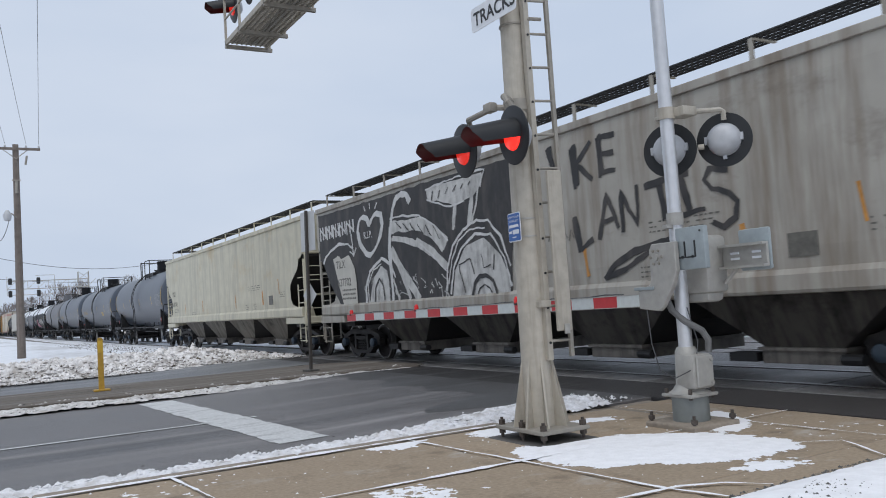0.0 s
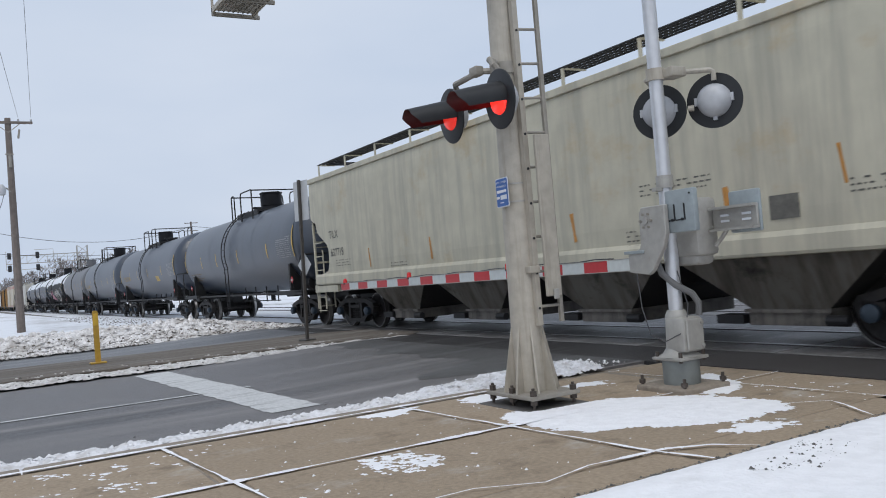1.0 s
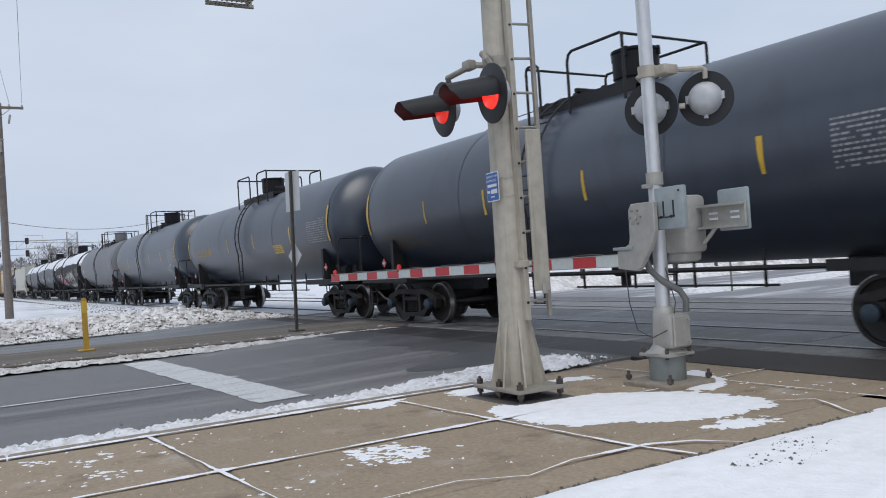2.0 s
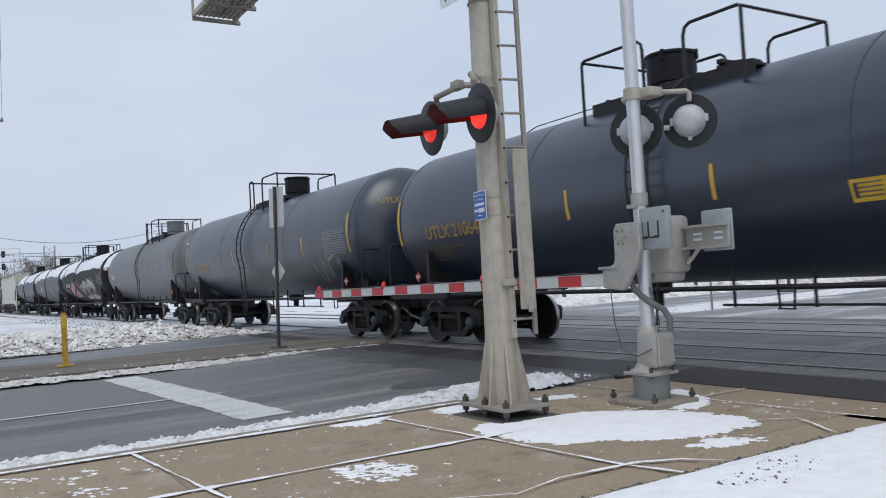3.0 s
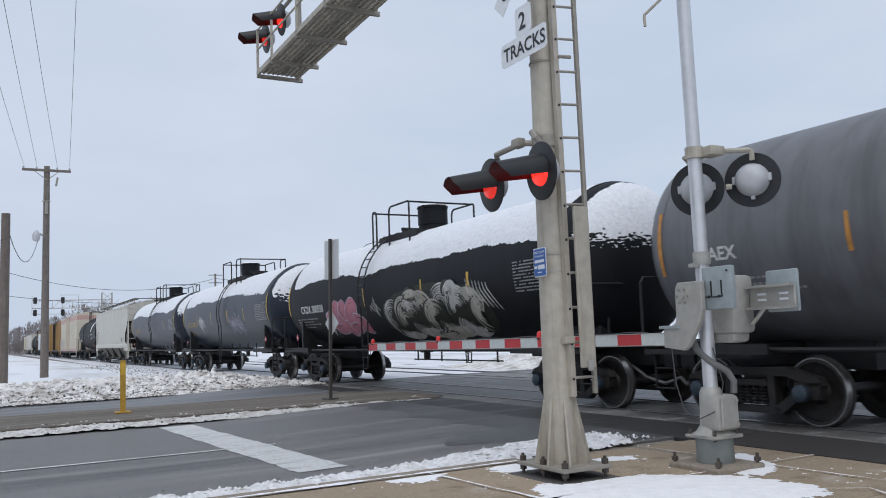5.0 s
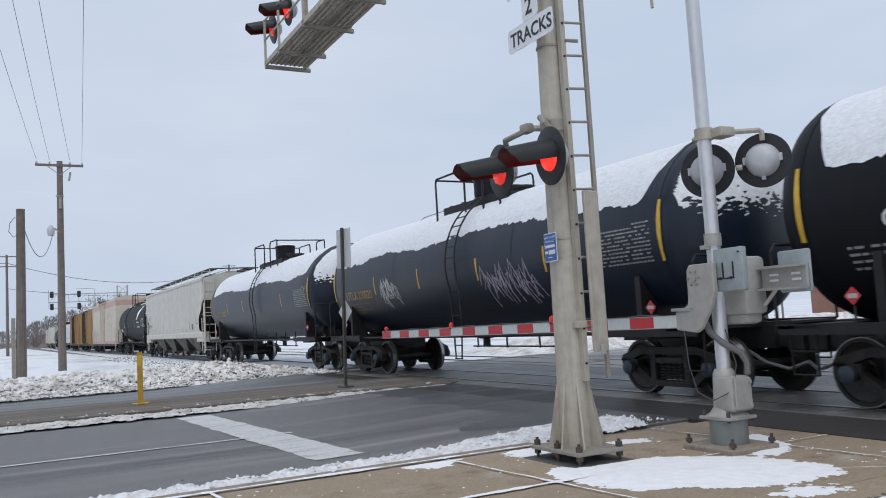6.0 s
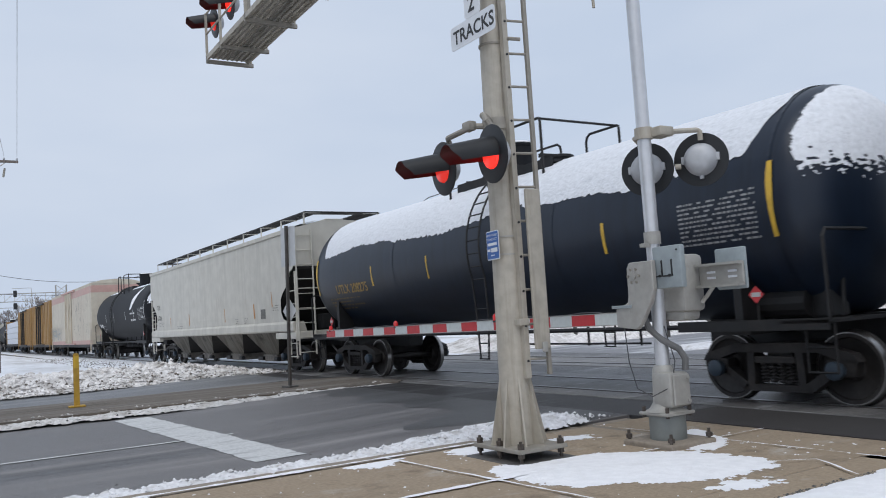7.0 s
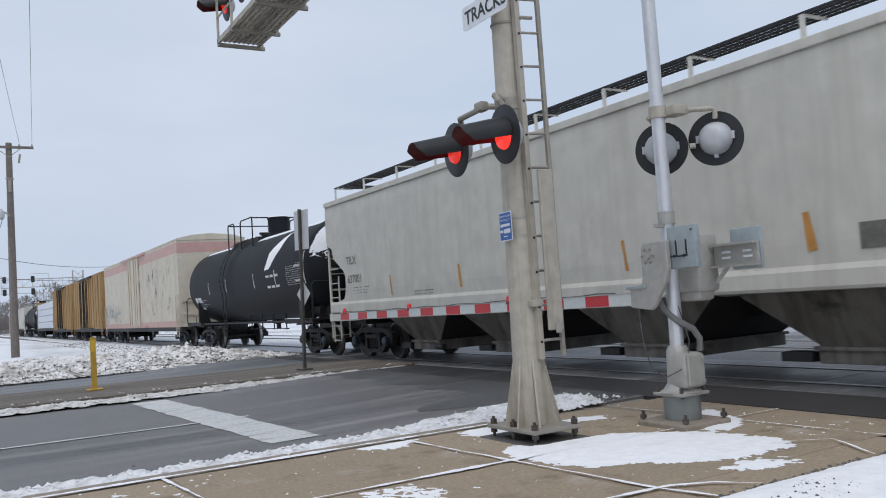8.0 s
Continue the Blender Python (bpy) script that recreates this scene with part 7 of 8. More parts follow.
def graffiti_hopper(t, body, near, hb, w):
    """Black field with a silver bicycle, a heart and bold black letters; u runs from the trailing end."""
    o = -hb

    def lift(d):
        return lambda u, v: (-w - 0.006 - d, -u - o, v)

    def fill(name, outline, mtl, d, lab):
        bm = bmesh.new()
        blob(bm, outline, lift(d), 0.08)
        return part(name, bm, mtl, body, lab)

    def draw(name, mtl, strokes, d, lab):
        bm = bmesh.new()
        for i, (pts, wd) in enumerate(strokes):
            fine = []
            for (ua, va), (ub, vb) in zip(pts, pts[1:]):
                n = max(1, int(math.hypot(ub - ua, vb - va) / 0.10))
                fine += [(ua + (ub - ua) * k / n, va + (vb - va) * k / n) for k in range(n)]
            fine.append(pts[-1])
            passes = 3 if wd > 0.12 else 1
            for j in range(passes):
                off = 0.24 * wd * (j - 1) * (passes > 1)
                ragged = [(u + off + 0.030 * noise.noise((u * 6, v * 6, j + i)), v + 0.7 * off + 0.030 * noise.noise((u * 6, v * 6, 9 + j + i))) for u, v in fine]
                ribbon(bm, ragged, wd * (0.66 if passes > 1 else 1.0), lift(d + 0.0005 * (i % 6) + 0.00015 * j))
        return tagged(part(name, bm, mtl, body, lab), kind="stuff")

    rnd = random.Random(31)
    fill("graffiti_field", [(0.16, 2.75), (0.16, 4.02), (3.1, 4.0), (6.6, 4.02), (9.62, 3.96), (9.75, 3.2), (9.45, 2.3), (9.35, 1.42), (1.5, 1.44), (0.75, 2.1), (0.35, 2.7)], SPRAY_BLACK, 0.002, "black sprayed field")
    # silver areas: saddle, the two wheels, the frame tubes
    fill("graffiti_fill", [(6.36, 3.86), (6.69, 3.90), (7.73, 3.86), (8.68, 3.87), (8.50, 3.60), (8.28, 3.47), (7.75, 3.38), (7.45, 3.39), (6.88, 3.53), (6.41, 3.62)], SPRAY_SILVER, 0.005, "silver sprayed saddle")
    fill("graffiti_fill", [(7.23, 1.46), (7.38, 2.01), (7.82, 2.48), (8.52, 2.60), (9.05, 2.22), (9.34, 1.70), (9.38, 1.46)], SPRAY_SILVER, 0.005, "silver sprayed wheel")
    fill("graffiti_fill", [(3.23, 1.46), (3.49, 2.06), (3.98, 2.37), (4.32, 2.21), (4.41, 1.46)], SPRAY_SILVER, 0.005, "silver sprayed small wheel")
    draw("graffiti_line", SPRAY_SILVER, [
        ([(4.58, 3.22), (5.97, 3.16), (6.60, 2.90), (7.05, 2.56)], 0.36), ([(5.78, 2.78), (6.50, 2.48), (7.10, 2.10)], 0.20), ([(4.66, 2.95), (5.3, 2.86), (5.8, 2.72)], 0.16),
        ([(4.55, 2.70), (5.07, 2.16), (5.62, 1.66), (5.80, 1.48)], 0.22), ([(4.89, 2.31), (5.20, 1.85), (5.40, 1.50)], 0.14), ([(4.6, 2.0), (4.85, 1.50)], 0.12),
        ([(7.55, 3.40), (7.43, 2.89)], 0.13), ([(8.22, 3.52), (8.04, 2.93)], 0.17), ([(8.45, 3.66), (8.35, 3.30), (8.15, 2.95)], 0.07)], 0.007, "silver frame strokes")
    # pale outlines
    draw("graffiti_line", SPRAY_WHITE, [
        ([(7.01, 1.62), (7.10, 2.10), (7.36, 2.55), (7.80, 2.82), (8.30, 2.96), (8.70, 2.92), (9.10, 2.55), (9.36, 1.98)], 0.085), ([(7.16, 1.55), (7.34, 2.07), (7.66, 2.45), (8.22, 2.69), (8.78, 2.63), (9.18, 2.16), (9.36, 1.60)], 0.07),
        ([(7.10, 1.75), (7.28, 2.25), (7.60, 2.62), (8.05, 2.80), (8.60, 2.78)], 0.05),
        ([(3.06, 1.48), (3.07, 1.87), (3.36, 2.27), (4.03, 2.54), (4.47, 2.38), (4.71, 2.05)], 0.10), ([(3.20, 1.50), (3.22, 1.95), (3.55, 2.28), (4.00, 2.40)], 0.05),
        ([(5.63, 3.68), (5.48, 3.88), (5.22, 3.93), (4.95, 3.86), (4.76, 3.62)], 0.17), ([(4.76, 3.62), (4.62, 3.30), (4.49, 2.80), (4.50, 2.33), (4.54, 1.50)], 0.15),
        ([(4.58, 3.44), (5.30, 3.42), (6.0, 3.34), (6.75, 3.00), (7.18, 2.66)], 0.06), ([(5.95, 2.72), (6.6, 2.36), (7.12, 1.98)], 0.05),
        ([(6.36, 3.86), (7.6, 3.92), (8.70, 3.92), (8.52, 3.58)], 0.05), ([(6.40, 3.62), (7.3, 3.37), (7.9, 3.38)], 0.05),
        ([(0.40, 2.66), (0.60, 2.84), (0.94, 2.98), (1.54, 3.10), (2.10, 3.06), (2.40, 2.92)], 0.10), ([(2.34, 3.30), (2.40, 2.92), (2.46, 2.72)], 0.09), ([(2.20, 2.86), (2.44, 2.74), (2.62, 2.92)], 0.06),
        ([(3.46, 3.40), (3.34, 3.58), (3.10, 3.66), (2.88, 3.58), (2.76, 3.33), (2.88, 2.98), (3.20, 2.72), (3.44, 2.66), (3.74, 2.80), (4.02, 3.06), (4.18, 3.34), (4.12, 3.58), (3.88, 3.66), (3.62, 3.56), (3.46, 3.40)], 0.15),
        ([(3.20, 3.92), (3.26, 3.78)], 0.05), ([(3.55, 3.94), (3.55, 3.80)], 0.05), ([(3.95, 3.90), (3.84, 3.78)], 0.05)], 0.0105, "white outline strokes")
    # block strokes of an unreadable word
    for u0, u1 in ((0.30, 0.66), (0.76, 1.10), (1.20, 1.54), (1.64, 1.98), (2.10, 2.50)):
        bm = bmesh.new()
        for k in range(3):
            u = u0 + (u1 - u0) * k / 2
            ribbon(bm, [(u, 3.30 + 0.02 * k), (u + 0.02 * (k - 1), 3.50), (u, 3.68)], 0.10, lift(0.010 + 0.0004 * k))
        ribbon(bm, [(u0, 3.62), (u1, 3.40)], 0.07, lift(0.0116))
        part("graffiti_bar", bm, SPRAY_WHITE, body, "white sprayed block strokes")
    part("lettering", lettering("R.I.P.", 0.24, lambda a, b: lift(0.012)(3.10 + a, 3.10 + b), None, 0.004), SPRAY_WHITE, body, "small white sprayed letters")
    # dark creases, spokes and arches over the silver
    draw("graffiti_line", SPRAY_BLACK, [
        ([(8.00, 1.48), (8.10, 1.72), (8.30, 1.84), (8.52, 1.86), (8.75, 1.74), (8.88, 1.48)], 0.10), ([(8.2, 1.50), (8.28, 1.62), (8.46, 1.68), (8.64, 1.60), (8.70, 1.50)], 0.05),
        ([(7.55, 2.10), (7.75, 1.55)], 0.035), ([(7.55, 2.12), (8.0, 2.22)], 0.035), ([(8.0, 2.22), (8.12, 1.90)], 0.035), ([(8.4, 2.30), (8.46, 2.0), (8.72, 2.05)], 0.035), ([(8.85, 2.25), (8.80, 1.95)], 0.035),
        ([(3.55, 1.50), (3.62, 1.85), (3.85, 2.05), (4.05, 1.90), (4.10, 1.50)], 0.07), ([(3.75, 1.50), (3.80, 1.80)], 0.035), ([(3.40, 2.0), (3.70, 2.25)], 0.035)]
        + [([(6.6 + 0.3 * k, 3.58 + 0.02 * k), (6.68 + 0.3 * k + 0.1 * rnd.random(), 3.76)], 0.035) for k in range(6)]
        + [([(4.9 + 0.34 * k, 3.30 - 0.05 * k), (5.15 + 0.34 * k, 3.14 - 0.08 * k)], 0.045) for k in range(6)], 0.014, "thin dark creases")
    draw("graffiti_line", SPRAY_SILVER, [([(u, v), (u + 0.3 * (rnd.random() - 0.3), v + 0.25 * (rnd.random() - 0.5)), (u + 0.4 * (rnd.random() - 0.2), v - 0.25 * rnd.random())], 0.02 + 0.035 * rnd.random()) for u, v in [(2.8 + 6.2 * rnd.random(), 1.55 + 0.5 * rnd.random()) for _ in range(40)]], 0.0035, "thin silver scribbles")
    # pale repainted corner with the car's lettering
    corner_patch = fill("painted_corner", [(1.10, 2.74), (1.45, 2.80), (1.62, 2.70), (2.16, 2.78), (2.36, 2.52), (2.52, 2.33), (2.58, 1.50), (1.66, 1.48), (1.36, 2.10)], HOPPER_LIGHT, 0.018, "pale repainted corner")
    for word, u0, v0 in (("TILX", 1.28, 2.46), ("637702", 1.34, 1.98)):
        part("lettering", lettering(word, 0.29, lambda a, b: lift(0.021)(u0 + a, v0 + b), None, 0.004), LETTER_DARK, corner_patch, "dark stencilled car lettering")
    bm = bmesh.new()
    for k in range(3):
        u = 1.62
        while u < 2.4:
            ww = 0.04 + 0.06 * rnd.random()
            bm.faces.new([bm.verts.new(lift(0.021)(p, q)) for p, q in ((u, 1.84 - 0.11 * k), (u + ww, 1.84 - 0.11 * k), (u + ww, 1.89 - 0.11 * k), (u, 1.89 - 0.11 * k))])
            u += ww + 0.03
    tagged(part("stencil", bm, LETTER_DARK, corner_patch), kind="stuff")
    # bold black letters further along
    draw("graffiti_letter", SPRAY_BLACK, [
        ([(10.70, 3.92), (10.86, 3.30)], 0.15), ([(11.33, 3.82), (11.39, 3.15)], 0.16), ([(11.80, 3.82), (11.42, 3.51), (11.76, 3.20)], 0.12),
        ([(11.98, 3.88), (12.01, 3.22)], 0.15), ([(11.98, 3.84), (12.36, 3.82)], 0.12), ([(12.00, 3.56), (12.30, 3.54)], 0.11), ([(12.02, 3.27), (12.33, 3.27)], 0.12),
        ([(11.26, 2.65), (11.38, 2.08)], 0.15), ([(11.38, 2.10), (11.70, 2.26)], 0.12), ([(11.84, 2.22), (12.08, 2.91), (12.31, 2.35)], 0.11), ([(11.95, 2.48), (12.25, 2.53)], 0.09),
        ([(12.38, 2.28), (12.40, 2.90), (12.72, 2.35), (12.74, 2.95)], 0.11), ([(12.90, 2.91), (13.77, 2.98)], 0.12), ([(13.22, 2.91), (13.28, 2.38)], 0.13), ([(13.62, 2.92), (13.76, 2.43)], 0.13), ([(13.43, 2.37), (14.04, 2.44)], 0.12),
        ([(14.45, 2.91), (14.14, 2.96), (14.05, 2.82), (14.17, 2.68), (14.46, 2.60), (14.57, 2.45), (14.52, 2.25), (14.32, 2.15), (14.12, 2.22)], 0.12),
        ([(11.93, 1.60), (12.12, 1.78), (12.59, 1.96), (13.12, 2.05), (13.45, 2.09)], 0.15), ([(11.96, 1.62), (12.30, 1.68), (12.68, 1.84), (13.10, 1.98)], 0.14)], 0.003, "bold black sprayed letters")
    draw("graffiti_line", SPRAY_SHADE, [([(10.55 + 0.18 * k, 2.30 + 0.06 * math.sin(2.0 * k)), (10.62 + 0.18 * k, 2.46), (10.70 + 0.18 * k, 2.32)], 0.03) for k in range(4)], 0.004, "thin grey scrawl")


def scribble(o, v, seed, n=9, size=0.5):
    rnd = random.Random(seed)
    out = []
    for k in range(n):
        u = o + size * (0.4 * k)
        out.append([(u, v + size * (rnd.random() - 0.6)), (u + size * (0.3 * rnd.random()), v + size * (rnd.random() + 0.2)), (u + size * (0.5 + 0.3 * rnd.random()), v + size * (rnd.random() - 0.8))])
    return out


def white_tag(u0, v, n, size, seed, mtl=None, wd=0.035):
    def make(t, body, sh, ends):
        bm = bmesh.new()
        for i, pts in enumerate(scribble(u0, v, seed, n, size)):
            ribbon(bm, pts, wd, sh.near(0.007 + 0.0007 * (i % 4)))
        part("graffiti_tag", bm, mtl or SPRAY_WHITE, body, "thin sprayed white tag")
    return make


def both(*makers):
    def make(t, body, sh, ends):
        for m in makers:
            m(t, body, sh, ends)
    return make


def outline_letters(t, body, sh, ends):
    bm = bmesh.new()
    place = sh.near(0.007)
    for k, u in enumerate((4.55, 5.05, 5.5, 5.95)):
        o = u
        shape = [[(o, 1.95), (o, 1.55), (o + 0.18, 1.45), (o + 0.32, 1.6), (o + 0.35, 2.0)], [(o, 1.5), (o + 0.05, 2.05), (o + 0.3, 1.5), (o + 0.4, 2.1)], [(o, 2.0), (o + 0.42, 2.1)], [(o + 0.1, 2.0), (o + 0.22, 1.5), (o + 0.42, 1.5)]][k]
        for d in (0, 0.09):
            ribbon(bm, [(a + d, b + d * 0.6) for a, b in shape], 0.03, place)
    part("graffiti_tag", bm, SPRAY_WHITE, body, "white outlined tag low on the tank")


def big_piece(t, body, sh, ends):
    """Bundles of curling cream strands on an olive haze, a pink flower and small tags."""
    def near(off):
        return lambda u, v: sh.near(off)(u + 0.22, v)

    bm = bmesh.new()
    blob(bm, [(-0.7, 1.60), (-0.65, 2.15), (0.3, 2.45), (1.3, 2.55), (2.3, 2.6), (3.3, 2.5), (4.4, 2.35), (4.7, 1.8), (4.2, 1.4), (2, 1.3), (0.4, 1.35)], near(0.004))
    part("graffiti_haze", bm, SPRAY_GREEN, body, "olive sprayed haze")
    rnd = random.Random(8)
    level = 0.006
    bundles = [(-0.15, 1.85, 0.50, 0.42, 70, 260), (0.55, 1.75, 0.55, 0.55, 20, 200), (0.95, 1.95, 0.62, 0.42, 10, 170), (1.55, 2.05, 0.50, 0.36, -30, 190), (1.35, 1.60, 0.70, 0.22, 150, 380), (2.05, 1.75, 0.50, 0.42, 40, 230), (2.55, 2.10, 0.55, 0.40, -20, 170),
               (2.75, 1.62, 0.62, 0.24, 160, 400), (3.25, 1.95, 0.50, 0.45, 20, 200), (3.75, 2.05, 0.52, 0.30, -40, 150), (3.55, 1.60, 0.55, 0.24, 140, 330), (4.15, 1.80, 0.40, 0.35, 60, 250), (0.35, 1.52, 0.60, 0.16, 160, 360), (2.1, 1.46, 0.60, 0.14, 170, 370), (3.0, 2.3, 0.28, 0.24, 0, 200), (1.1, 2.28, 0.40, 0.18, 0, 180)]
    for b, (u, v, ru, rv, a0, a1) in enumerate(bundles):
        back, hair = bmesh.new(), bmesh.new()
        ribbon(back, arc(u, v, ru * 0.62, rv * 0.62, a0, a1, 14), 0.55 * min(ru, rv) + 0.16, near(level), True)
        level += 0.0005
        part("graffiti_shadow", back, SPRAY_SHADE, body, "grey brown sprayed ground")
        for k in range(7):
            g = 0.26 + 0.135 * k + 0.04 * rnd.random()
            d = 14 * (rnd.random() - 0.5)
            ribbon(hair, arc(u + 0.03 * k * rnd.random(), v, ru * g, rv * g, a0 + d, a1 + d - 10 * rnd.random() * k, 14), 0.036 + 0.03 * rnd.random(), near(level), True)
            level += 0.0003
        tagged(part("graffiti_stroke", hair, (SPRAY_SILVER, SPRAY_CREAM, SPRAY_SILVER, SPRAY_LILAC if b < 2 else SPRAY_CREAM)[b % 4], body, "curling cream strands"), kind="stuff")
    # white rays at the far end of the piece
    bm = bmesh.new()
    for k in range(7):
        u = 3.85 + 0.13 * k
        ribbon(bm, [(u, 2.55 - 0.02 * k), (u + 0.04, 2.30), (u + 0.20 + 0.03 * k, 2.05 - 0.03 * k)], 0.035, near(level), True)
        level += 0.0003
    tagged(part("graffiti_stroke", bm, SPRAY_WHITE, body, "white sprayed rays"), kind="stuff")
    # pink flower of rounded petals with pale edges
    for k, (u, v, w, hh, a) in enumerate(((-4.25, 1.95, 0.42, 0.30, 10), (-3.80, 2.12, 0.40, 0.32, 60), (-3.35, 1.80, 0.46, 0.30, -20), (-3.25, 2.18, 0.30, 0.30, 90), (-2.70, 2.12, 0.55, 0.30, 25), (-2.25, 1.78, 0.44, 0.26, -30), (-3.9, 1.66, 0.44, 0.18, 0), (-2.8, 1.66, 0.40, 0.18, 10))):
        ca, sa = math.cos(radians(a)), math.sin(radians(a))
        def petal(q):
            out = []
            for i in range(22):
                b = 2 * math.pi * i / 22
                x, y = w * q * math.cos(b), hh * q * math.sin(b) * (1 + 0.18 * math.cos(2 * b + k))
                out.append((u + x * ca - y * sa, v + x * sa + y * ca))
            return out
        bm = bmesh.new()
        blob(bm, petal(1.0), near(0.0045 + 0.0008 * k), 0.1)
        pet = part("graffiti_petal", bm, SPRAY_PINK, body, "pink sprayed petal")
        bm = bmesh.new()
        ring = petal(1.02)
        ribbon(bm, ring[2:] + ring[:1], 0.035, near(0.0049 + 0.0008 * k))
        part("graffiti_outline", bm, SPRAY_LILAC, pet, "pale petal edge")
        bm = bmesh.new()
        ribbon(bm, petal(0.6)[3:11], 0.025, near(0.0049 + 0.0008 * k))
        part("graffiti_crease", bm, SPRAY_BLACK, pet)
    for i, (u, v, n, size) in enumerate(((-4.95, 1.62, 4, 0.26), (-1.30, 2.12, 4, 0.30))):
        b = bmesh.new()
        for j, pts in enumerate(scribble(u, v, 40 + i, n, size)):
            ribbon(b, pts, 0.035, near(0.012 + 0.0007 * j))
        part("graffiti_tag", b, SPRAY_WHITE, body, "pale sprayed tag")


def head_letters(text, mtl):
    """Lettering high on the tank's leading end."""
    def make(t, body, sh, ends):
        def place(a, b):
            x, z = -1.0 + a, 3.28 + b
            rr = min(0.98, math.hypot(x, z - sh.zc) / sh.r)
            return (x, MID - (sh.half - sh.head + sh.head * math.sqrt(1 - rr * rr) + 0.008), z)
        part("lettering", lettering(text, 0.20, place, None, 0.004), mtl, body, "lettering on the tank end")
    return make


def yellow_notice(t, body, sh, ends):
    near = sh.near(0.007)
    bm = bmesh.new()
    for k in range(6):
        u = 2.78 + 0.13 * k
        bm.faces.new([bm.verts.new(near(a, b)) for a, b in ((u, 1.98), (u + 0.13, 1.98), (u + 0.13, 2.24), (u, 2.24))])
    note = part("notice", bm, STRIP_YELLOW, body, "yellow notice panel")
    bm = bmesh.new()
    for k in range(4):
        for a, b in ((2.86, 3.16), (3.20, 3.46)):
            v = 2.03 + 0.05 * k
            bm.faces.new([bm.verts.new(sh.near(0.011)(p, q)) for p, q in ((a, v), (b, v), (b, v + 0.018), (a, v + 0.018))])
    tagged(part("print", bm, LETTER_DARK, note), kind="stuff")


def white_panel(t, body, sh, ends):
    near = sh.near(0.007)
    for u0, u1, v0, v1 in ((ends - 0.9, ends - 0.35, 2.25, 2.75),):
        bm = bmesh.new()
        bm.faces.new([bm.verts.new(near(a, b)) for a, b in ((u0, v0), (u1, v0), (u1, v1), (u0, v1))])
        part("panel", bm, STRIP_WHITE, body, "pale data panel")


def block_marks(t, body, sh, ends):
    near = sh.near(0.007)
    bm = bmesh.new()
    for u, v, wd, h in ((-ends + 0.5, 1.95, 0.35, 0.2), (-ends + 0.95, 1.95, 0.45, 0.2), (-ends + 0.6, 1.65, 0.7, 0.08), (ends - 3.5, 2.15, 0.3, 0.42), (ends - 3.1, 2.15, 0.3, 0.42), (ends - 2.7, 2.15, 0.35, 0.42)):
        bm.faces.new([bm.verts.new(near(a, b)) for a, b in ((u, v), (u + wd, v), (u + wd, v + h), (u, v + h))])
    part("emblem", bm, LETTER_WHITE, body, "plain pale blocks")
    bm = bmesh.new()
    blob(bm, [(ends - 3.6, 2.75), (ends - 3.4, 3.3), (ends - 2.6, 3.85), (ends - 2.2, 3.95), (ends - 2.4, 3.4), (ends - 3.1, 2.75)], sh.near(0.012))
    part("snow_smear", bm, SNOW, t, "snow smeared down the side")


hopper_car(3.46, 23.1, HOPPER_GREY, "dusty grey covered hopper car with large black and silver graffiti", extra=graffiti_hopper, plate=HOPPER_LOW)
hopper_car(23.1, 42.85, HOPPER_CREAM, "weathered cream covered hopper car with rust-stained strips", marks=("TILX", "637718"))
tank_car(42.7, 58.9, TANK_B, "dark blue-grey tank car with yellow strips", ladder=0.1, bonnet=-0.75, rear=0.37, fore=1.35, strips=(-4.23, -1.94, 0.92, 4.28))
tank_car(58.9, 76.15, TANK_C, "slate grey tank car with gold lettering and yellow strips", marks=("UTLX 210648", 0.36, LETTER_GOLD, 1.05, 2.2), extra=yellow_notice, ladder=0.05, bonnet=0.95, rear=1.35, fore=1.0, strips=(-4.35, -1.98, 0.93, 4.38))
tank_car(76.15, 92.9, TANK_B, "slate grey tank car with white outlined tag and gold lettering", marks=("UTLX 208472", 0.34, LETTER_GOLD, 0.62, 2.15), extra=both(outline_letters, head_letters("UTLX 208472", LETTER_GOLD)), r=1.57, inset=0.32, ladder=0.42, bonnet=-0.35, rear=0.37, fore=1.35, strips=(-4.17, -1.78, 1.51, 4.14))
tank_car(92.9, 109.0, TANK_LIGHT, "mid grey tank car with white lettering", marks=("TAEX", 0.26, LETTER_WHITE, 0.75, 2.3), bar_text=LETTER_WHITE, extra=head_letters("TAEX", LETTER_WHITE), strip=STRIP_ORANGE, ladder=-0.92, bonnet=-1.72, rear=0.25, fore=1.4)
tank_car(109.0, 126.35, TANK_BLACK, "black tank car with snow on top and large curling graffiti", snow=70, marks=("CRDX 300038", 0.32, LETTER_WHITE, 1.08, 2.2), extra=big_piece, bar_text=LETTER_WHITE, ladder=0.98, bonnet=0.10, rear=0.25, fore=1.2)
tank_car(126.35, 142.9, TANK_A, r=1.55, label="dark grey tank car with snow on top and white sprayed tags", snow=69, marks=("UTLX 210020", 0.32, LETTER_GOLD, 0.85, 2.15), extra=both(white_tag(-3.82, 2.25, 8, 0.34, 3, None, 0.045), white_tag(-3.74, 2.05, 7, 0.34, 13, None, 0.04), white_tag(1.4, 2.1, 12, 0.42, 5, SPRAY_LILAC), white_tag(1.5, 1.95, 12, 0.40, 6, SPRAY_LILAC)), ladder=-0.68, bonnet=0.35, rear=1.4, fore=0.7, strips=(-4.15, -1.49, 1.33, 3.83))
tank_car(142.9, 159.6, TANK_A, r=1.56, label="dark grey tank car with snow on top and gold lettering", snow=70, marks=("UTLX 208275", 0.31, LETTER_GOLD, 1.08, 2.14), ladder=-0.80, bonnet=0.10, rear=1.4, fore=0.95, strips=(-4.01, -1.43, 3.97))
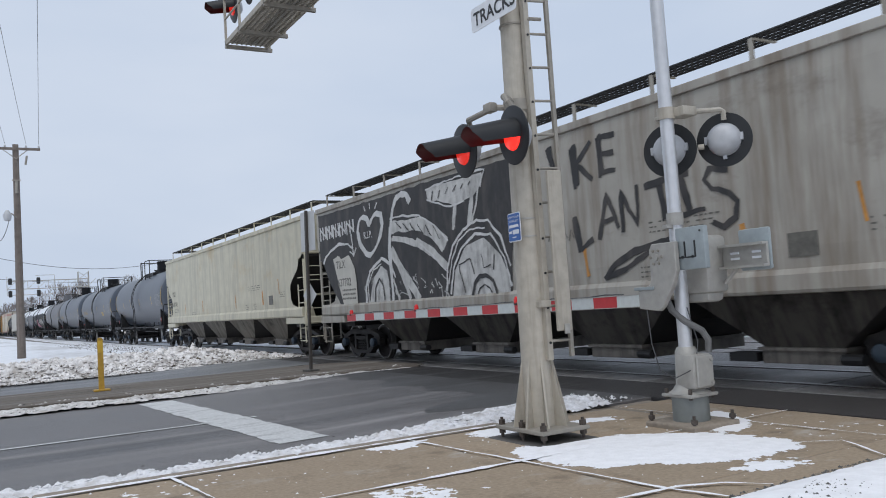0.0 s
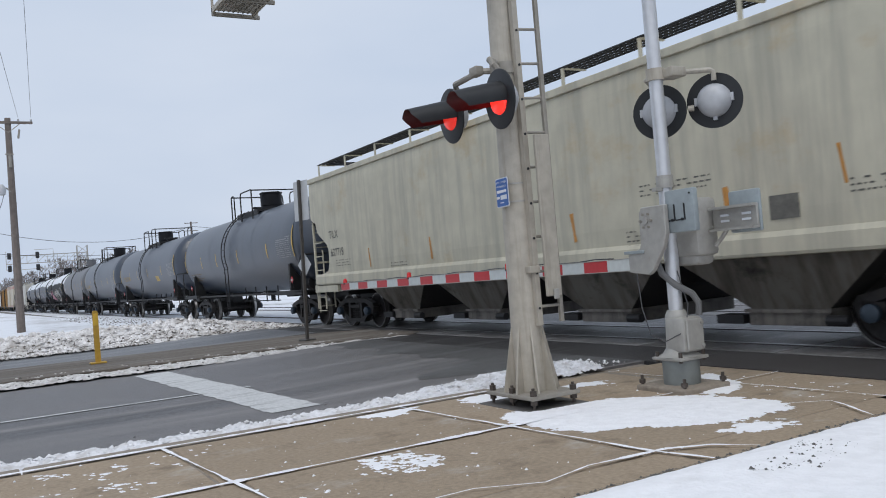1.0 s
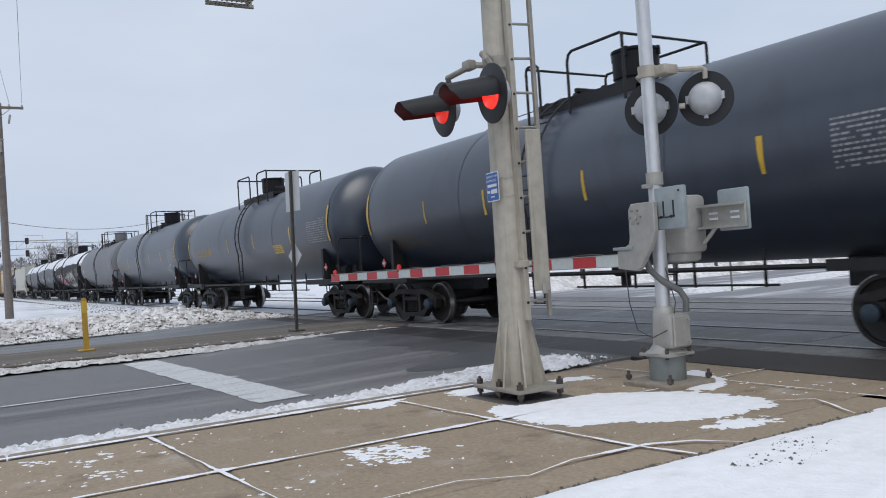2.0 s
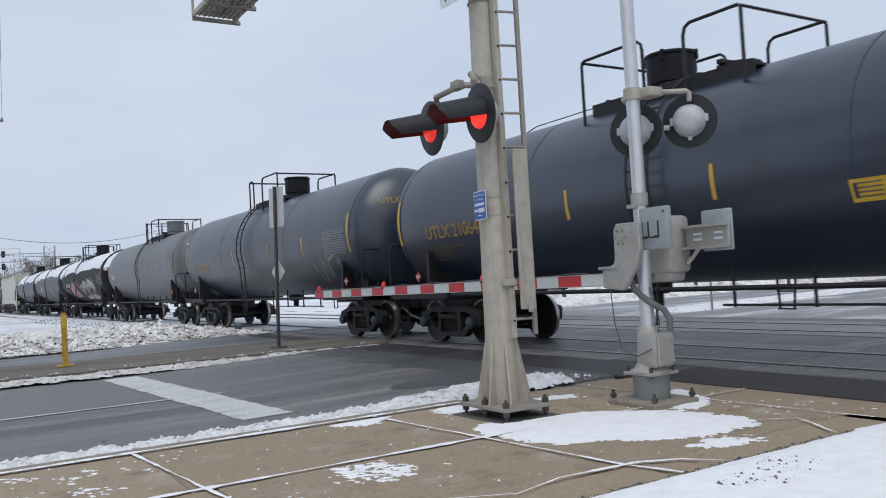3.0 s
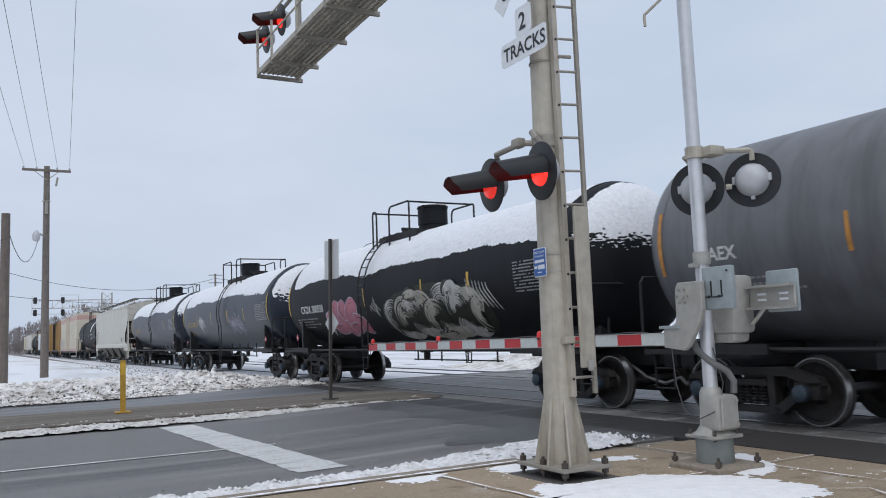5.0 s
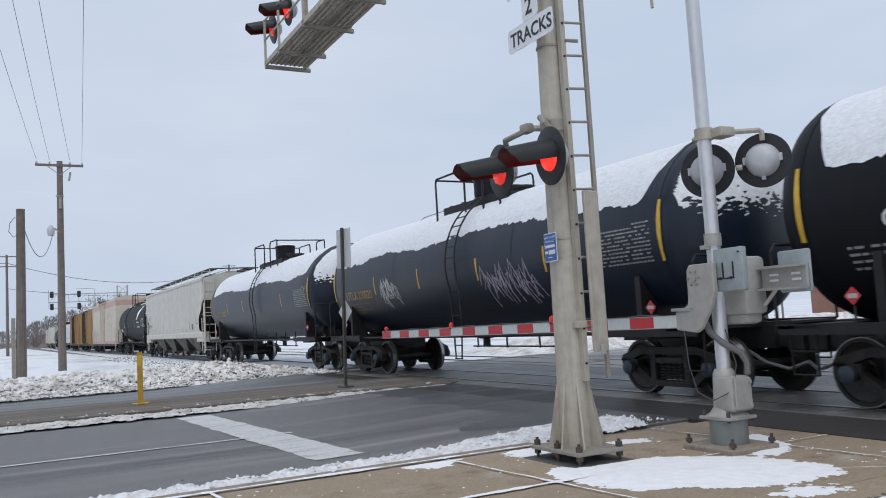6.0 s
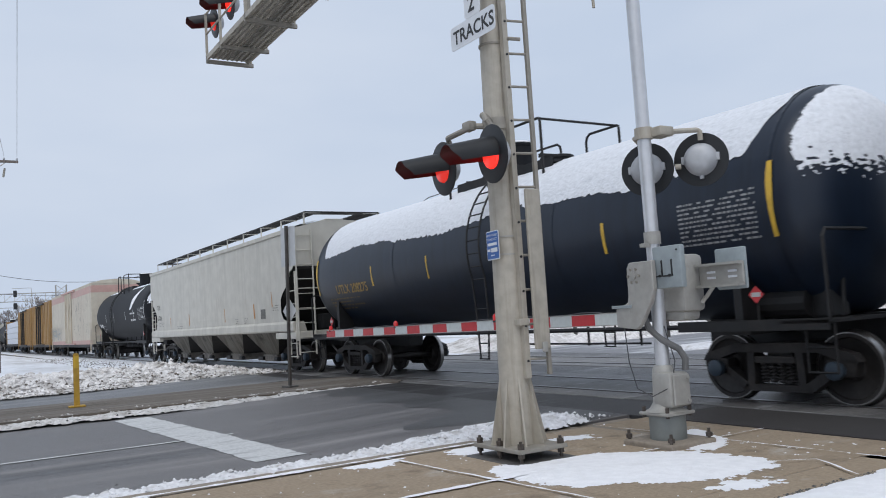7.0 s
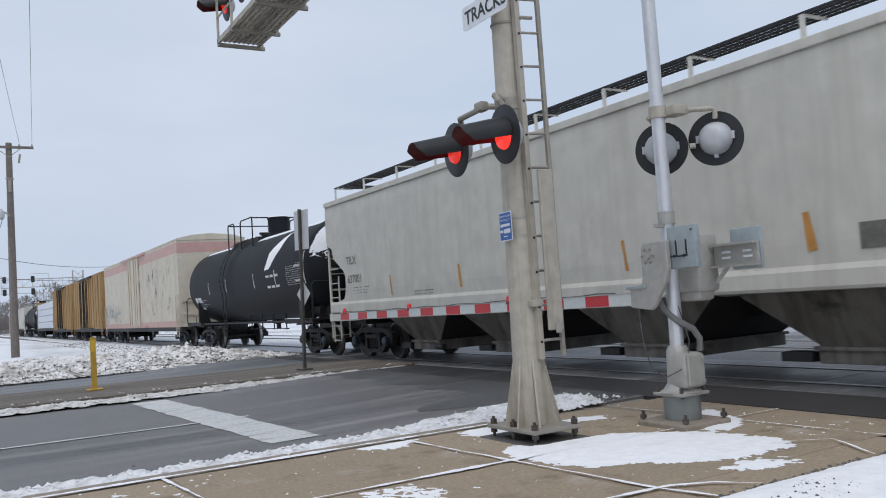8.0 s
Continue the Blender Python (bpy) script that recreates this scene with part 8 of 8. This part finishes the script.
hopper_car(159.4, 178.85, HOPPER_LIGHT, "clean light grey covered hopper car with snow along the roof", marks=("TILX", "637001"), snow=True)
tank_car(178.85, 194.85, TANK_BLACK, "black tank car with white stripes and patches of snow", snow=30, strip=STRIP_WHITE, extra=both(block_marks, white_panel), bar_text=LETTER_WHITE, ladder=1.14, bonnet=-0.57)


def box_car(start, end, material, label, name="boxcar", height=4.3, ribs=0, doors=1, band=None, extra=None, floor=1.1):
    t, half = car_thing(name, label, start, end)
    hb, w = half - 0.7, 1.58
    bm = bmesh.new()
    outline = [(-w, floor), (w, floor), (w, height), (0.9, height + 0.16), (0, height + 0.22), (-0.9, height + 0.16), (-w, height)]
    prism(bm, outline, lambda u, v, d: (u, -hb + d, v), 2 * hb)
    body = part("body", bm, material, t)
    bm = bmesh.new()
    outline = [(-w - 0.02, height - 0.05), (-w - 0.02, height + 0.02), (-0.9, height + 0.18), (0, height + 0.245), (0.9, height + 0.18), (w + 0.02, height + 0.02), (w + 0.02, height - 0.05)]
    prism(bm, outline, lambda u, v, d: (u, -hb - 0.03 + d, v), 2 * hb + 0.06)
    part("roof", bm, material, t)
    for k in range(ribs):
        u = -hb + 0.3 + (2 * hb - 0.6) * k / (ribs - 1)
        if abs(u) > 1.7:
            bm = bmesh.new()
            box(bm, -w - 0.05, -w + 0.0, u - 0.05, u + 0.05, floor + 0.1, height - 0.1)
            part("rib", bm, material, body)
    for k in range(doors):
        y = (-0.1, 1.6)[k] if doors > 1 else 0.0
        bm = bmesh.new()
        box(bm, -w - 0.09, -w - 0.01, y - 1.5, y + 1.5, floor + 0.08, height - 0.15, 0.02)
        d = part("door", bm, material, body, "sliding door")
        bm = bmesh.new()
        for yy in (-1.1, -0.5, 0.5, 1.1):
            cyl(bm, (-w - 0.12, y + yy, floor + 0.1), (-w - 0.12, y + yy, height - 0.2), 0.03, seg=6)
        part("lock_bar", bm, UNDER if ribs else material, d)
    bm = bmesh.new()
    box(bm, -w - 0.13, -w - 0.01, -3.2, 3.2, height - 0.14, height - 0.02)
    part("door_track", bm, REEFER_PINK if band else UNDER, body)
    bm = bmesh.new()
    box(bm, -w - 0.12, -w - 0.01, -3.2, 3.2, floor + 0.0, floor + 0.08)
    part("door_track", bm, REEFER_PINK if band else UNDER, body)
    for e in (-1, 1):
        for k in range(5 if ribs else 2):
            bm = bmesh.new()
            z = floor + 0.5 + 0.62 * k
            box(bm, -w + 0.1, w - 0.1, *sorted((e * hb, e * (hb + 0.06))), z, z + 0.14, 0.02)
            part("end_rib", bm, material, body)
        for s in (-1, 1):
            bm = bmesh.new()
            for dy in (0.1, 0.5):
                cyl(bm, (s * (w + 0.04), e * (hb - dy), 0.5), (s * (w + 0.04), e * (hb - dy), 2.4), 0.018, seg=6)
            for k in range(6):
                z = 0.55 + 0.36 * k
                cyl(bm, (s * (w + 0.04), e * (hb - 0.1), z), (s * (w + 0.04), e * (hb - 0.5), z), 0.015, seg=6)
            part("corner_ladder", bm, material, t)
        truck(t, e * (half - 2.5))
    bm = bmesh.new()
    box(bm, -0.3, 0.3, -half + 0.6, half - 0.6, 0.75, floor)
    box(bm, -w + 0.05, -w + 0.25, -hb, hb, floor - 0.2, floor)
    box(bm, w - 0.25, w - 0.05, -hb, hb, floor - 0.2, floor)
    part("underframe", bm, UNDER, t)
    couplers(t, half)
    def near(d):
        return lambda u, v: (-w - d, -u, v)
    if band:
        bm = bmesh.new()
        box(bm, -w - 0.008, -w + 0.0, -hb, hb, height - 0.62, height - 0.16)
        box(bm, -w - 0.008, -w + 0.0, -hb, hb, floor, floor + 0.28)
        for e in (-1, 1):
            box(bm, -w, w, *sorted((e * hb, e * (hb + 0.008))), height - 0.62, height - 0.16)
        part("paint_band", bm, band, body, "faded pink band")
    if extra:
        extra(body, near, hb)
    return t


def reefer_scrawl(body, near, hb):
    rnd = random.Random(2)
    bm, b2 = bmesh.new(), bmesh.new()
    for k in range(26):
        u, v = hb * 0.25 + hb * 0.6 * rnd.random(), 1.5 + 2.1 * rnd.random()
        ribbon(bm, [(u, v), (u + 0.3 * rnd.random(), v + 0.6 * rnd.random()), (u + 0.5 * (rnd.random() - 0.3), v + 0.9 * (rnd.random() - 0.3))], 0.04, near(0.012 + 0.0004 * k))
    for k in range(18):
        u, v = -hb + hb * 0.55 * rnd.random(), 1.35 + 1.0 * rnd.random()
        ribbon(b2, arc(u, v, 0.4, 0.25, 360 * rnd.random(), 400, 8), 0.10, near(0.012 + 0.0004 * k))
    tagged(part("graffiti_tag", bm, LETTER_DARK, body, "thin dark scrawl"), kind="stuff")
    tagged(part("graffiti_tag", b2, BOX_BLUE, body, "faded blue-green scrawl"), kind="stuff")


def lumber_car(start, end):
    t, half = car_thing("lumber_car", "centre-beam flat car stacked with white-wrapped lumber", start, end)
    bm = bmesh.new()
    box(bm, -1.4, 1.4, -half + 0.6, half - 0.6, 0.85, 1.12)
    part("deck", bm, UNDER, t)
    for i in range(6):
        for j in range(4):
            y0 = -half + 1.5 + (2 * half - 3.0) * i / 6
            bm = bmesh.new()
            l = (2 * half - 3.0) / 6 - 0.08
            box(bm, -1.35, 1.35, y0, y0 + l, 1.14 + 0.72 * j, 1.82 + 0.72 * j, 0.03)
            part("lumber_pack", bm, LUMBER, t, "white-wrapped lumber pack")
    for e in (-1, 1):
        bm = bmesh.new()
        box(bm, -1.4, 1.4, *sorted((e * (half - 0.9), e * (half - 0.7))), 1.12, 4.3)
        part("bulkhead", bm, BOXCAR, t)
        truck(t, e * (half - 2.3))
    couplers(t, half)


box_car(194.8, 217.0, REEFER, "stained cream reefer car with pink bands and faint scrawl", name="reefer_car", height=4.95, band=REEFER_PINK, extra=reefer_scrawl, floor=0.95)
box_car(217.0, 233.6, BOXCAR, "ochre brown ribbed boxcar with dark door bars", ribs=13, doors=2, height=4.85, floor=0.95)
box_car(233.6, 250.1, BOXCAR, "ochre brown ribbed boxcar with dark door bars", ribs=13, doors=2, height=4.85, floor=0.95)
lumber_car(250.1, 271.5)
tank_car(271.5, 288.0, TANK_BLACK, "small dark tank car far along the train", snow=30)
hopper_car(288.0, 307.4, HOPPER_LIGHT, "light grey covered hopper car far along the train")
box_car(307.4, 324.5, REEFER, "grey boxcar far along the train", height=4.3)


def motions():
    for t, s in CARS:
        rows = []
        for k in range(9):
            y = s - SPEED * k
            rows.append((k * 1.0, pose(track_x(y), y, 0.022, 0, 0, HEAD)))
        walk(t, rows)
    turn = math.degrees(SPEED / WHEEL)
    for n, (w, a) in enumerate(SPINNING):
        first = 37.0 * n
        walk(w, [(k / FPS, pose(0, a, WHEEL, first + turn * k / FPS, 0, 0)) for k in range(frame(8.0))])


motions()
